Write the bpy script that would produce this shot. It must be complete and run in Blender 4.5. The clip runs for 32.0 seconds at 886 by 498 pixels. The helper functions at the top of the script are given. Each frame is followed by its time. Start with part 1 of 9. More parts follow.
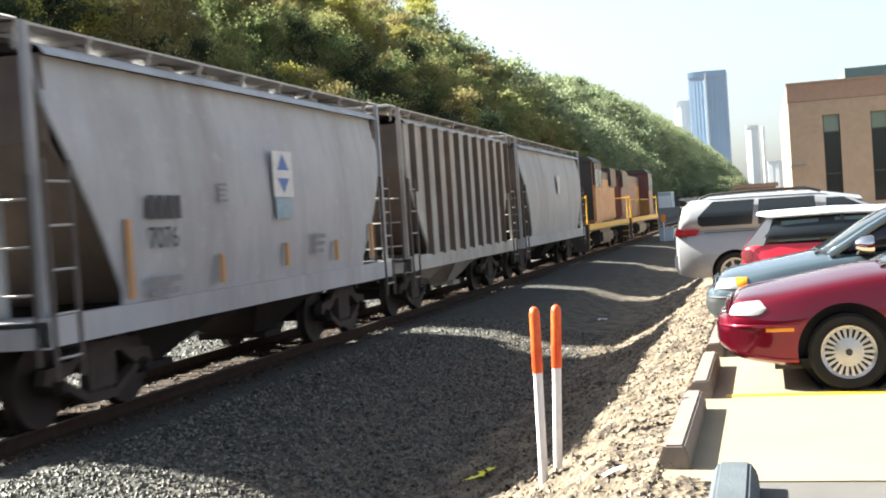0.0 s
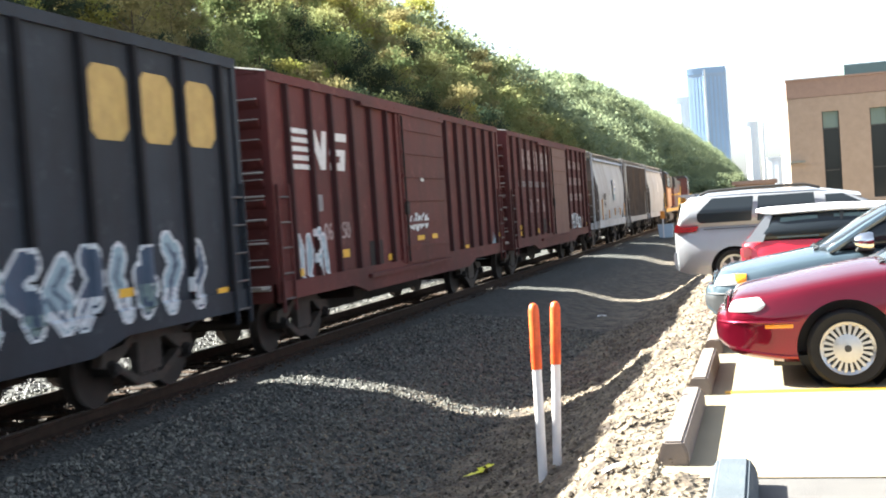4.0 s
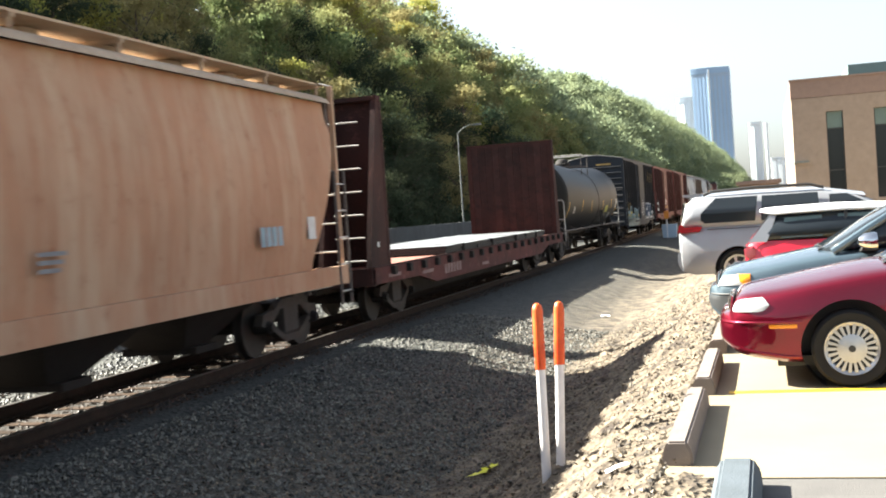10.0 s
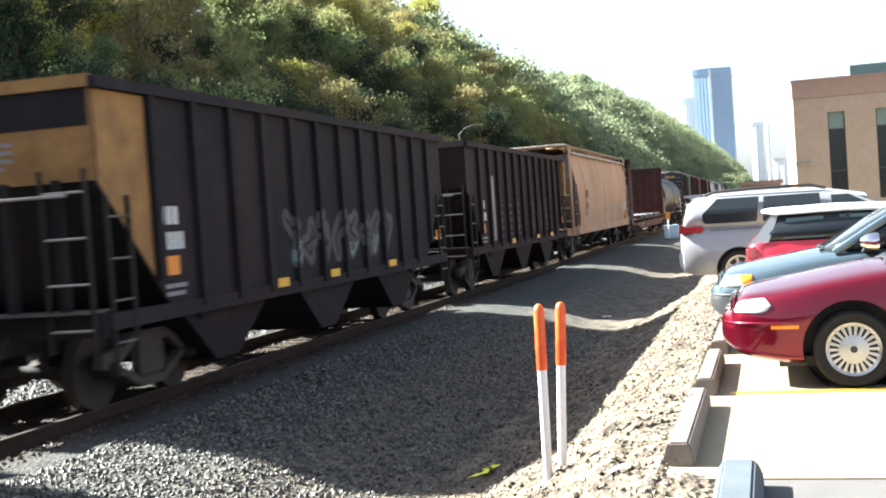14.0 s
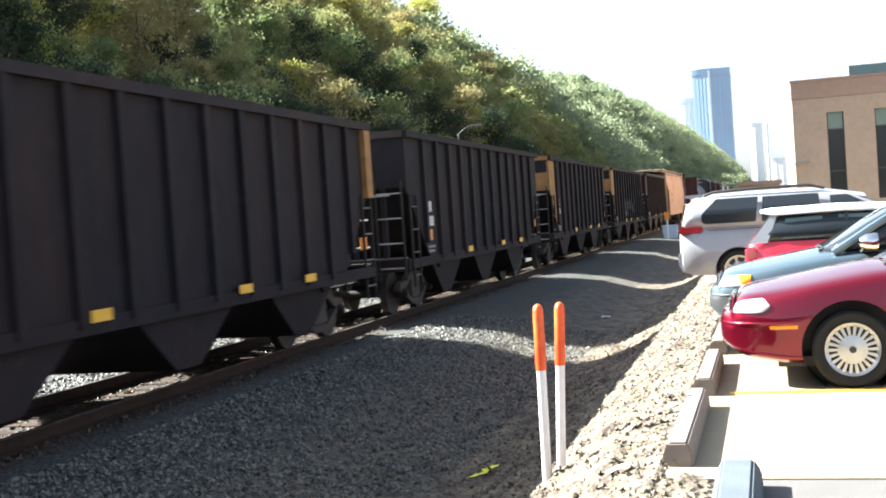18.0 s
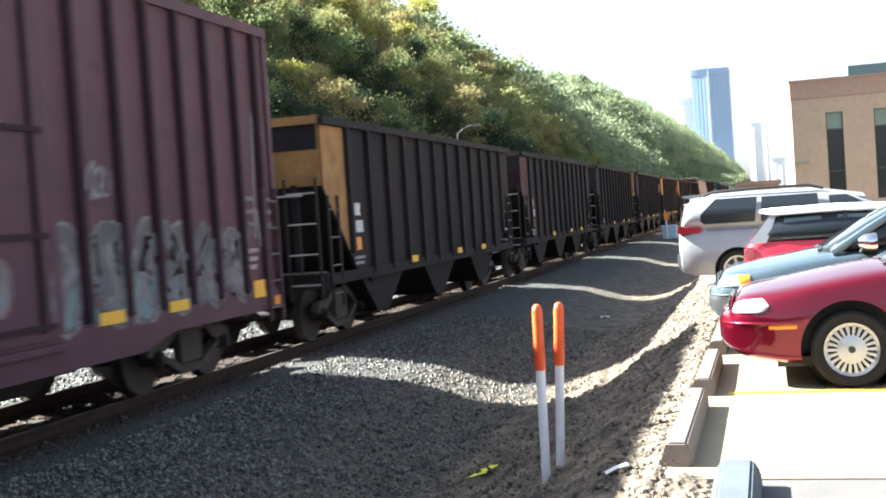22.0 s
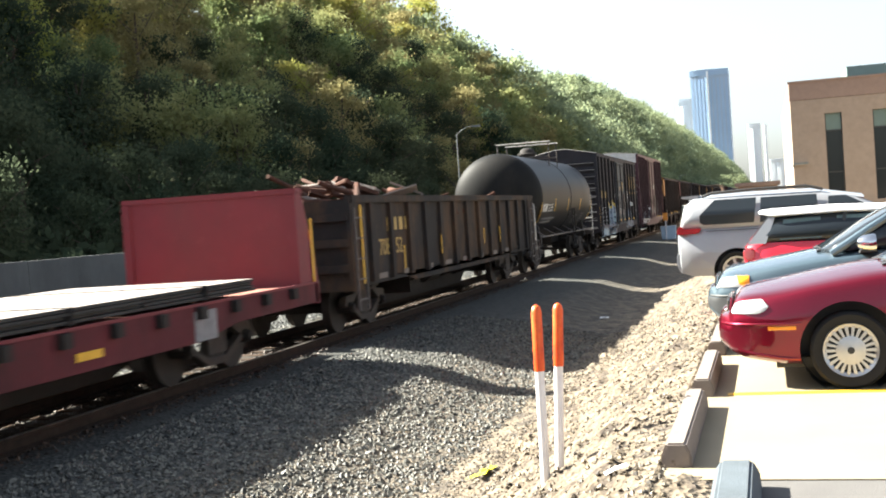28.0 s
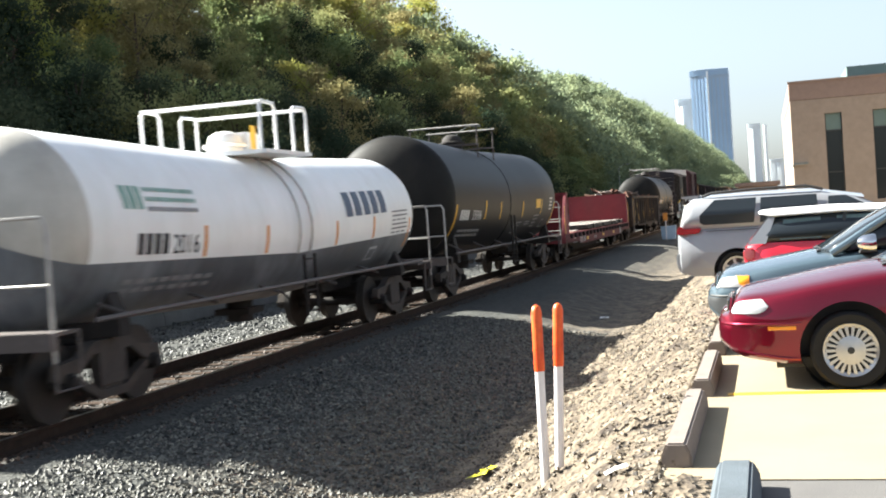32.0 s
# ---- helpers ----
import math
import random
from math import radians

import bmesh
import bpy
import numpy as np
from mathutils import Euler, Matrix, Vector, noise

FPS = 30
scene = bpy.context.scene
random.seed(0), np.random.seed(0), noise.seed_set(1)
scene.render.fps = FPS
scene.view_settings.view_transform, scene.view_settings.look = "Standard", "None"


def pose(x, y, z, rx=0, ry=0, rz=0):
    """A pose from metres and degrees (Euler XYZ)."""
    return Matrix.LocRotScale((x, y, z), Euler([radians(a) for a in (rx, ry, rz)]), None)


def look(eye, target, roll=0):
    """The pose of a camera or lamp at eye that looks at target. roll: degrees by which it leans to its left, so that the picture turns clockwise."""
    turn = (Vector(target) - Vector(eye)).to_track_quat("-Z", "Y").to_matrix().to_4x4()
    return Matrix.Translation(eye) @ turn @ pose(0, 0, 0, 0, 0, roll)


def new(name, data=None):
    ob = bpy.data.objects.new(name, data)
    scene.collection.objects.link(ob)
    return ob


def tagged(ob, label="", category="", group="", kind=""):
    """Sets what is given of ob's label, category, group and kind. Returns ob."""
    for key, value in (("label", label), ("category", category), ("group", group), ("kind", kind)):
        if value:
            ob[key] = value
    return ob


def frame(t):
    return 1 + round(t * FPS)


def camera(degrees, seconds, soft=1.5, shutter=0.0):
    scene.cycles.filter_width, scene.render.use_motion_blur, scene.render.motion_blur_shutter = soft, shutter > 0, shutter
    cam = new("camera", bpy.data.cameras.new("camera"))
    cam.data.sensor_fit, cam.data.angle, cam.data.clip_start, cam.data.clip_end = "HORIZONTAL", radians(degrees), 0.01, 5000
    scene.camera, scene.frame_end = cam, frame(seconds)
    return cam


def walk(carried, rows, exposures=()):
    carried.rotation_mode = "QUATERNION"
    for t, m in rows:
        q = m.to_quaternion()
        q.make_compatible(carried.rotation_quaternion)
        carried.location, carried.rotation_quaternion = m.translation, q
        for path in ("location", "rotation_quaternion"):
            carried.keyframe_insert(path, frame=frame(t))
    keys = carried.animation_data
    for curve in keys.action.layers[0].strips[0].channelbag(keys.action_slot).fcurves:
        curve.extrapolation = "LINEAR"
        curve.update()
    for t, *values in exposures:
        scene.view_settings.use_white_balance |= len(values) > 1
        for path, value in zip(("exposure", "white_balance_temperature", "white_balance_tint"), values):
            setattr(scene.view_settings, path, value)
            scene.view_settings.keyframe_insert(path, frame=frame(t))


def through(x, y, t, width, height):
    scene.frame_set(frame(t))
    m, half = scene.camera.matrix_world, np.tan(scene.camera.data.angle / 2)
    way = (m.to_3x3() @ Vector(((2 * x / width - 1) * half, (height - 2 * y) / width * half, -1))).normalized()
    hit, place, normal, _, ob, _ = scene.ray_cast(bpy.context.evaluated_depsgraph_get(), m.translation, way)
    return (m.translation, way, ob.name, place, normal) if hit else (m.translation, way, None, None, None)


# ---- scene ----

EYE = (0.0, 0.0, 1.57)
ROLL = -3.892
RAIL_TOP = -0.40
TRACK_X = -8.45

cam = camera(41.81, 32.0, soft=1.9, shutter=0.35)
AIM = [
    (0, -2.784, 1.304), (0.5, -2.777, 1.296), (1, -2.777, 1.295), (2, -2.777, 1.288), (3, -2.778, 1.280),
    (3.5, -2.779, 1.273), (5.5, -2.779, 1.273), (6.5, -2.786, 1.273), (7.5, -2.795, 1.274), (8.5, -2.810, 1.275),
    (9.5, -2.810, 1.275), (10.5, -2.819, 1.275), (11.5, -2.827, 1.275), (12.5, -2.827, 1.275), (14.5, -2.826, 1.283),
    (16.5, -2.818, 1.283), (19, -2.818, 1.283), (20.5, -2.810, 1.282), (22, -2.810, 1.283), (23, -2.809, 1.290),
    (25.5, -2.802, 1.290), (27.5, -2.802, 1.290), (30, -2.802, 1.290), (32, -2.802, 1.290)]
walk(cam, [(t, look(EYE, (x, 10.0, z), ROLL)) for t, x, z in AIM], exposures=[(0, 2.66, 6200, 7), (2, 3.06, 5980, 7), (3.2, 3.13, 5980, 7), (7, 3.03, 5980, 7), (8, 2.86, 6200, 7), (10, 2.76, 6200, 7), (13, 2.98, 5820, 7), (17, 3.07, 5820, 7), (20, 3.17, 5780, 7), (25.5, 3.12, 5820, 7), (28, 2.80, 6180, 7), (29, 2.74, 6180, 7), (31, 2.82, 5900, 7), (32, 2.52, 5980, 7)])

# metres that the train has run since the start, second by second
RUN = [0.0, 10.03, 20.05, 30.07, 40.08, 50.08, 60.09, 70.1, 80.12, 90.15, 100.19, 110.31, 120.57, 130.98, 141.54, 152.25,
       163.04, 173.83, 184.63, 195.43, 206.24, 217.09, 228.01, 238.99, 250.05, 261.17, 272.32, 283.42, 294.48, 305.5,
       316.49, 327.44, 338.34]

# ---- light ----
SUN_DIR = Vector((-1.0, 0.12, 0.75)).normalized()
world = bpy.data.worlds.new("sky")
scene.world = world
world.use_nodes = True
_nt = world.node_tree
_nt.nodes.clear()
_sky = _nt.nodes.new("ShaderNodeTexSky")
_sky.sky_type = "NISHITA"
_sky.sun_disc = False
_sky.sun_elevation = math.asin(SUN_DIR.z)
_sky.sun_rotation = math.atan2(SUN_DIR.x, SUN_DIR.y)
_sky.air_density, _sky.dust_density, _sky.ozone_density = 1.0, 2.0, 1.0
_bg = _nt.nodes.new("ShaderNodeBackground")
_bg.inputs[1].default_value = 0.041
_out = _nt.nodes.new("ShaderNodeOutputWorld")
_pale = _nt.nodes.new("ShaderNodeHueSaturation")
_pale.inputs["Saturation"].default_value = 0.5
_nt.links.new(_sky.outputs[0], _pale.inputs["Color"])
_nt.links.new(_pale.outputs[0], _bg.inputs[0])
_nt.links.new(_bg.outputs[0], _out.inputs[0])
sun = new("sun", bpy.data.lights.new("sun", "SUN"))
sun.data.energy = 5.0
sun.data.angle = radians(0.6)
sun.data.color = (1.0, 0.925, 0.785)
sun.matrix_world = look(SUN_DIR * 200, (0, 0, 0))
# ---- materials ----
def surf(name, c1, c2=None, scale=2.0, rough=0.6, metal=0.0, bump=0.0, bscale=30.0, dirt=None, dscale=0.6, damt=0.5, streak=1.0, vary=0.0, spec=0.5, coat=0.0, wear=None, wamt=0.7, coat_ior=1.5):
    """A painted or natural surface: two tones of noise, large stains stretched by streak along z, and fine relief."""
    m = bpy.data.materials.new(name)
    m.use_nodes = True
    nt = m.node_tree
    nd, lk = nt.nodes, nt.links
    bs = nd["Principled BSDF"]
    bs.inputs["Roughness"].default_value = rough
    bs.inputs["Metallic"].default_value = metal
    bs.inputs["Specular IOR Level"].default_value = spec
    bs.inputs["Coat Weight"].default_value = coat
    bs.inputs["Coat Roughness"].default_value = 0.04
    bs.inputs["Coat IOR"].default_value = coat_ior
    c2 = c2 or tuple(v * 0.75 for v in c1)
    tc = nd.new("ShaderNodeTexCoord")
    n1 = nd.new("ShaderNodeTexNoise")
    n1.inputs["Scale"].default_value, n1.inputs["Detail"].default_value, n1.inputs["Roughness"].default_value = scale, 6, 0.65
    lk.new(tc.outputs["Object"], n1.inputs["Vector"])
    r1 = nd.new("ShaderNodeMapRange")
    r1.inputs[1].default_value, r1.inputs[2].default_value = 0.32, 0.68
    lk.new(n1.outputs["Fac"], r1.inputs[0])
    mx = nd.new("ShaderNodeMix")
    mx.data_type = "RGBA"
    mx.inputs[6].default_value, mx.inputs[7].default_value = (*c1, 1), (*c2, 1)
    lk.new(r1.outputs[0], mx.inputs[0])
    col = mx.outputs[2]
    if dirt:
        mp = nd.new("ShaderNodeMapping")
        mp.inputs["Scale"].default_value = (1, 1, 1 / streak)
        lk.new(tc.outputs["Object"], mp.inputs[0])
        n2 = nd.new("ShaderNodeTexNoise")
        n2.inputs["Scale"].default_value, n2.inputs["Detail"].default_value, n2.inputs["Roughness"].default_value = dscale, 8, 0.7
        lk.new(mp.outputs[0], n2.inputs["Vector"])
        r2 = nd.new("ShaderNodeMapRange")
        r2.inputs[1].default_value, r2.inputs[2].default_value, r2.inputs[4].default_value = 0.45, 0.7, damt
        lk.new(n2.outputs["Fac"], r2.inputs[0])
        m2 = nd.new("ShaderNodeMix")
        m2.data_type = "RGBA"
        m2.inputs[7].default_value = (*dirt, 1)
        lk.new(r2.outputs[0], m2.inputs[0])
        lk.new(col, m2.inputs[6])
        col = m2.outputs[2]
    if wear:
        n4 = nd.new("ShaderNodeTexNoise")
        n4.inputs["Scale"].default_value, n4.inputs["Detail"].default_value, n4.inputs["Roughness"].default_value = 3.2, 10, 0.78
        lk.new(tc.outputs["Object"], n4.inputs["Vector"])
        r4 = nd.new("ShaderNodeMapRange")
        r4.inputs[1].default_value, r4.inputs[2].default_value, r4.inputs[4].default_value = 0.56, 0.66, wamt
        lk.new(n4.outputs["Fac"], r4.inputs[0])
        m4 = nd.new("ShaderNodeMix")
        m4.data_type = "RGBA"
        m4.inputs[7].default_value = (*wear, 1)
        lk.new(r4.outputs[0], m4.inputs[0])
        lk.new(col, m4.inputs[6])
        col = m4.outputs[2]
    if vary:
        oi = nd.new("ShaderNodeObjectInfo")
        hs = nd.new("ShaderNodeHueSaturation")
        rv = nd.new("ShaderNodeMapRange")
        rv.inputs[3].default_value, rv.inputs[4].default_value = 1 - vary, 1 + vary
        lk.new(oi.outputs["Random"], rv.inputs[0])
        lk.new(rv.outputs[0], hs.inputs["Value"])
        lk.new(col, hs.inputs["Color"])
        col = hs.outputs[0]
    lk.new(col, bs.inputs["Base Color"])
    if bump:
        n3 = nd.new("ShaderNodeTexNoise")
        n3.inputs["Scale"].default_value, n3.inputs["Detail"].default_value = bscale, 5
        lk.new(tc.outputs["Object"], n3.inputs["Vector"])
        bp = nd.new("ShaderNodeBump")
        bp.inputs["Strength"].default_value, bp.inputs["Distance"].default_value = bump, 0.02
        lk.new(n3.outputs["Fac"], bp.inputs["Height"])
        lk.new(bp.outputs[0], bs.inputs["Normal"])
    return m


def leafy(name, c1, c2, c3, through=0.5):
    """Leaves: three tones by island and by tree, and light through the leaf."""
    m = bpy.data.materials.new(name)
    m.use_nodes = True
    nt = m.node_tree
    nd, lk = nt.nodes, nt.links
    nd.remove(nd["Principled BSDF"])
    out = nd["Material Output"]
    geo = nd.new("ShaderNodeNewGeometry")
    oi = nd.new("ShaderNodeObjectInfo")
    tc = nd.new("ShaderNodeTexCoord")
    big = nd.new("ShaderNodeTexNoise")
    big.inputs["Scale"].default_value, big.inputs["Detail"].default_value = 0.16, 2
    lk.new(geo.outputs["Position"], big.inputs["Vector"])
    rr = nd.new("ShaderNodeMapRange")
    rr.inputs[1].default_value, rr.inputs[2].default_value = 0.35, 0.65
    lk.new(big.outputs["Fac"], rr.inputs[0])
    a = nd.new("ShaderNodeMix")
    a.data_type = "RGBA"
    a.inputs[6].default_value, a.inputs[7].default_value = (*c1, 1), (*c2, 1)
    lk.new(geo.outputs["Random Per Island"], a.inputs[0])
    b = nd.new("ShaderNodeMix")
    b.data_type = "RGBA"
    b.inputs[7].default_value = (*c3, 1)
    lk.new(a.outputs[2], b.inputs[6])
    mu = nd.new("ShaderNodeMath")
    mu.operation = "MULTIPLY"
    lk.new(rr.outputs[0], mu.inputs[0])
    lk.new(oi.outputs["Random"], mu.inputs[1])
    lk.new(rr.outputs[0], b.inputs[0])
    df = nd.new("ShaderNodeBsdfDiffuse")
    tl = nd.new("ShaderNodeBsdfTranslucent")
    mix = nd.new("ShaderNodeMixShader")
    mix.inputs[0].default_value = through
    lk.new(b.outputs[2], df.inputs[0])
    lk.new(b.outputs[2], tl.inputs[0])
    lk.new(df.outputs[0], mix.inputs[1])
    lk.new(tl.outputs[0], mix.inputs[2])
    lk.new(mix.outputs[0], out.inputs[0])
    return m


def glassy(name, tint=(0.02, 0.025, 0.03), rough=0.05):
    m = surf(name, tint, tint, rough=rough, spec=0.4)
    return m


M = {}
M["brown_box"] = surf("brown_box_paint", (0.098, 0.023, 0.022), (0.064, 0.018, 0.018), 1.2, 0.7, spec=0.3, bump=0.15, bscale=12, dirt=(0.035, 0.016, 0.015), dscale=1.1, damt=0.75, streak=3.5, wear=(0.17, 0.062, 0.052), wamt=0.6)
M["red_box"] = surf("oxide_red_paint", (0.11, 0.024, 0.021), (0.074, 0.019, 0.018), 1.0, 0.7, spec=0.3, bump=0.12, bscale=12, dirt=(0.042, 0.018, 0.016), dscale=0.9, damt=0.65, streak=3.5, wear=(0.18, 0.070, 0.058), wamt=0.55)
M["plum_box"] = surf("plum_paint", (0.086, 0.034, 0.046), (0.060, 0.026, 0.036), 1.0, 0.65, spec=0.35, bump=0.12, bscale=12, dirt=(0.085, 0.052, 0.062), dscale=1.0, damt=0.4, streak=4, wear=(0.035, 0.016, 0.018), wamt=0.6)
M["door_brown"] = surf("weathered_door_paint", (0.145, 0.066, 0.054), (0.10, 0.042, 0.036), 1.5, 0.7, bump=0.15, bscale=15, dirt=(0.07, 0.035, 0.03), dscale=1.0, damt=0.6, streak=3)
M["black_box"] = surf("dark_slate_paint", (0.032, 0.039, 0.051), (0.022, 0.027, 0.036), 1.0, 0.65, spec=0.22, bump=0.12, bscale=12, dirt=(0.016, 0.015, 0.016), dscale=0.9, damt=0.6, streak=4, wear=(0.10, 0.105, 0.115), wamt=0.35)
M["black_box2"] = surf("worn_black_paint", (0.034, 0.033, 0.040), (0.023, 0.023, 0.029), 1.0, 0.7, spec=0.2, bump=0.12, bscale=12, dirt=(0.055, 0.034, 0.032), dscale=0.8, damt=0.45, streak=4, wear=(0.012, 0.011, 0.012), wamt=0.6)
M["door_blue"] = surf("faded_blue_door_paint", (0.036, 0.056, 0.074), (0.026, 0.039, 0.052), 1.4, 0.65, spec=0.25, bump=0.12, bscale=15, dirt=(0.045, 0.026, 0.024), damt=0.6, streak=3, wear=(0.09, 0.12, 0.14), wamt=0.4)
M["grey_hopper"] = surf("grey_hopper_paint", (0.40, 0.415, 0.44), (0.33, 0.345, 0.37), 0.7, 0.6, bump=0.08, bscale=8, dirt=(0.20, 0.175, 0.155), dscale=0.8, damt=0.6, streak=6, wear=(0.48, 0.49, 0.51), wamt=0.5)
M["rib_hopper"] = surf("dusty_ribbed_hopper_paint", (0.47, 0.46, 0.44), (0.36, 0.345, 0.32), 1.2, 0.75, bump=0.1, dirt=(0.17, 0.10, 0.065), dscale=1.6, damt=0.6, streak=6, wear=(0.52, 0.51, 0.49), wamt=0.5)
M["orange_hopper"] = surf("faded_orange_hopper_paint", (0.42, 0.225, 0.13), (0.34, 0.175, 0.098), 0.8, 0.75, bump=0.08, bscale=8, dirt=(0.48, 0.37, 0.255), dscale=1.6, damt=0.85, streak=9, wear=(0.28, 0.11, 0.055), wamt=0.5)
M["coal_black"] = surf("sooty_black_hopper_paint", (0.019, 0.018, 0.021), (0.013, 0.012, 0.015), 1.0, 0.8, spec=0.15, bump=0.15, bscale=14, dirt=(0.05, 0.028, 0.024), dscale=0.8, damt=0.4, streak=3, vary=0.2, wear=(0.045, 0.034, 0.034), wamt=0.5)
M["coal_rust"] = surf("rusty_maroon_hopper_paint", (0.019, 0.0075, 0.009), (0.011, 0.0065, 0.008), 0.8, 0.75, bump=0.15, bscale=14, dirt=(0.034, 0.014, 0.013), dscale=0.7, damt=0.45, streak=4, spec=0.2)
M["ochre"] = surf("ochre_rust_stain_paint", (0.30, 0.165, 0.045), (0.17, 0.085, 0.03), 2.0, 0.8, bump=0.2)
M["tank_black"] = surf("satin_black_tank_paint", (0.0085, 0.009, 0.0115), (0.006, 0.007, 0.0085), 0.8, 0.46, spec=0.115, dirt=(0.021, 0.022, 0.026), dscale=0.6, damt=0.4, streak=3, wear=(0.022, 0.023, 0.027), wamt=0.5)
M["tank_dust"] = surf("dusty_black_tank_paint", (0.015, 0.0145, 0.014), (0.009, 0.009, 0.009), 1.2, 0.6, spec=0.12, dirt=(0.034, 0.029, 0.024), dscale=0.8, damt=0.5, streak=3)
M["tank_white"] = surf("white_tank_paint", (0.78, 0.78, 0.78), (0.70, 0.71, 0.71), 0.8, 0.4, dirt=(0.42, 0.38, 0.33), dscale=0.9, damt=0.25, streak=5)
# white tank's rear head, dimmed to cream for the shade on it
M["tank_head"] = surf("shade_cream_tank_paint", (0.50, 0.48, 0.44), (0.36, 0.34, 0.30), 1.0, 0.5, dirt=(0.22, 0.19, 0.16), dscale=1.1, damt=0.5, streak=4)
M["tank_grey"] = surf("dark_grey_tank_paint", (0.085, 0.092, 0.105), (0.06, 0.066, 0.076), 0.9, 0.5, dirt=(0.27, 0.29, 0.32), dscale=0.45, damt=0.75, streak=5, wear=(0.10, 0.075, 0.055), wamt=0.5)
M["flat_rust"] = surf("rusty_red_flatcar_paint", (0.048, 0.015, 0.012), (0.026, 0.010, 0.009), 1.6, 0.8, spec=0.25, bump=0.2, bscale=18, dirt=(0.013, 0.008, 0.008), dscale=1.3, damt=0.85, streak=3.0, wear=(0.12, 0.042, 0.033), wamt=0.6)
M["board_rust"] = surf("weathered_bulkhead_boards", (0.045, 0.019, 0.017), (0.026, 0.013, 0.012), 1.6, 0.85, spec=0.2, bump=0.3, bscale=16, dirt=(0.012, 0.009, 0.009), dscale=2.2, damt=0.8, streak=0.6, vary=0.2, wear=(0.085, 0.045, 0.04), wamt=0.4)
M["flat_red"] = surf("faded_crimson_flatcar_paint", (0.165, 0.018, 0.027), (0.125, 0.015, 0.022), 1.2, 0.65, bump=0.1, dirt=(0.11, 0.028, 0.030), dscale=1.0, damt=0.5, streak=2, wear=(0.19, 0.04, 0.045), wamt=0.4)
M["flat_sill"] = surf("grimy_crimson_sill_paint", (0.105, 0.017, 0.023), (0.068, 0.013, 0.017), 1.2, 0.75, spec=0.3, bump=0.15, dirt=(0.025, 0.012, 0.012), dscale=1.2, damt=0.7, streak=2, wear=(0.13, 0.035, 0.038), wamt=0.4)
M["gondola"] = surf("black_gondola_paint", (0.030, 0.027, 0.026), (0.020, 0.018, 0.018), 1.0, 0.8, spec=0.2, bump=0.2, bscale=14, dirt=(0.14, 0.075, 0.035), dscale=1.1, damt=0.6, streak=2)
M["dark_steel"] = surf("grimy_dark_steel", (0.026, 0.022, 0.020), (0.016, 0.014, 0.013), 3, 0.8, spec=0.3, bump=0.3, bscale=25)
M["truck_steel"] = surf("dusty_grey_brown_truck_casting", (0.066, 0.056, 0.050), (0.036, 0.031, 0.028), 4, 0.8, spec=0.25, bump=0.3, bscale=25, dirt=(0.10, 0.075, 0.055), dscale=3, damt=0.5)
M["wheel_steel"] = surf("brown_wheel_steel", (0.028, 0.022, 0.018), (0.018, 0.015, 0.013), 4, 0.65, metal=0.3, bump=0.1)
M["tread"] = surf("polished_wheel_tread", (0.45, 0.43, 0.41), (0.35, 0.33, 0.31), 6, 0.3, metal=0.9)
M["grab"] = surf("light_worn_steel_bar", (0.42, 0.40, 0.38), (0.30, 0.28, 0.26), 6, 0.5, metal=0.3)
M["grab_dark"] = surf("dark_worn_steel_bar", (0.12, 0.10, 0.095), (0.08, 0.07, 0.065), 6, 0.6, metal=0.3)
M["yellow"] = surf("yellow_marking", (0.72, 0.42, 0.02), (0.60, 0.33, 0.02), 6, 0.5)
M["gold"] = surf("weathered_gold_lettering", (0.50, 0.34, 0.10), (0.38, 0.25, 0.07), 5, 0.6)
M["orange_mark"] = surf("orange_marking", (0.72, 0.27, 0.03), (0.6, 0.22, 0.03), 5, 0.6)
M["white_mark"] = surf("white_lettering", (0.66, 0.66, 0.65), (0.52, 0.51, 0.5), 8, 0.6)
M["pale_panel"] = surf("pale_lettering_panel", (0.47, 0.48, 0.50), (0.42, 0.43, 0.45), 4, 0.6)
M["grey_mark"] = surf("faded_grey_lettering", (0.25, 0.25, 0.26), (0.16, 0.16, 0.17), 8, 0.7)
M["dark_mark"] = surf("black_lettering", (0.022, 0.022, 0.026), (0.035, 0.035, 0.04), 8, 0.6)
M["navy_mark"] = surf("navy_lettering", (0.035, 0.055, 0.10), (0.05, 0.07, 0.12), 8, 0.5)
M["blue_mark"] = surf("blue_marking", (0.06, 0.16, 0.42), (0.05, 0.12, 0.34), 6, 0.5)
M["green_mark"] = surf("green_marking", (0.13, 0.27, 0.21), (0.22, 0.34, 0.29), 6, 0.5)
M["spray_pale"] = surf("pale_blue_spray_paint", (0.30, 0.40, 0.46), (0.20, 0.29, 0.34), 5, 0.6)
M["spray_white"] = surf("white_spray_paint", (0.62, 0.64, 0.66), (0.5, 0.53, 0.56), 5, 0.6)
M["spray_yellow"] = surf("yellow_spray_paint", (0.62, 0.47, 0.08), (0.5, 0.36, 0.06), 5, 0.6)
M["spray_dark"] = surf("dark_blue_spray_paint", (0.05, 0.08, 0.13), (0.04, 0.06, 0.10), 5, 0.6)
M["spray_green"] = surf("grey_green_spray_paint", (0.16, 0.22, 0.22), (0.10, 0.15, 0.155), 3, 0.6)
M["roof_metal"] = surf("galvanised_roof", (0.36, 0.36, 0.37), (0.25, 0.22, 0.20), 1.5, 0.55, metal=0.2)
M["board"] = surf("grey_painted_slab", (0.30, 0.31, 0.32), (0.23, 0.24, 0.25), 1.2, 0.35, bump=0.05)
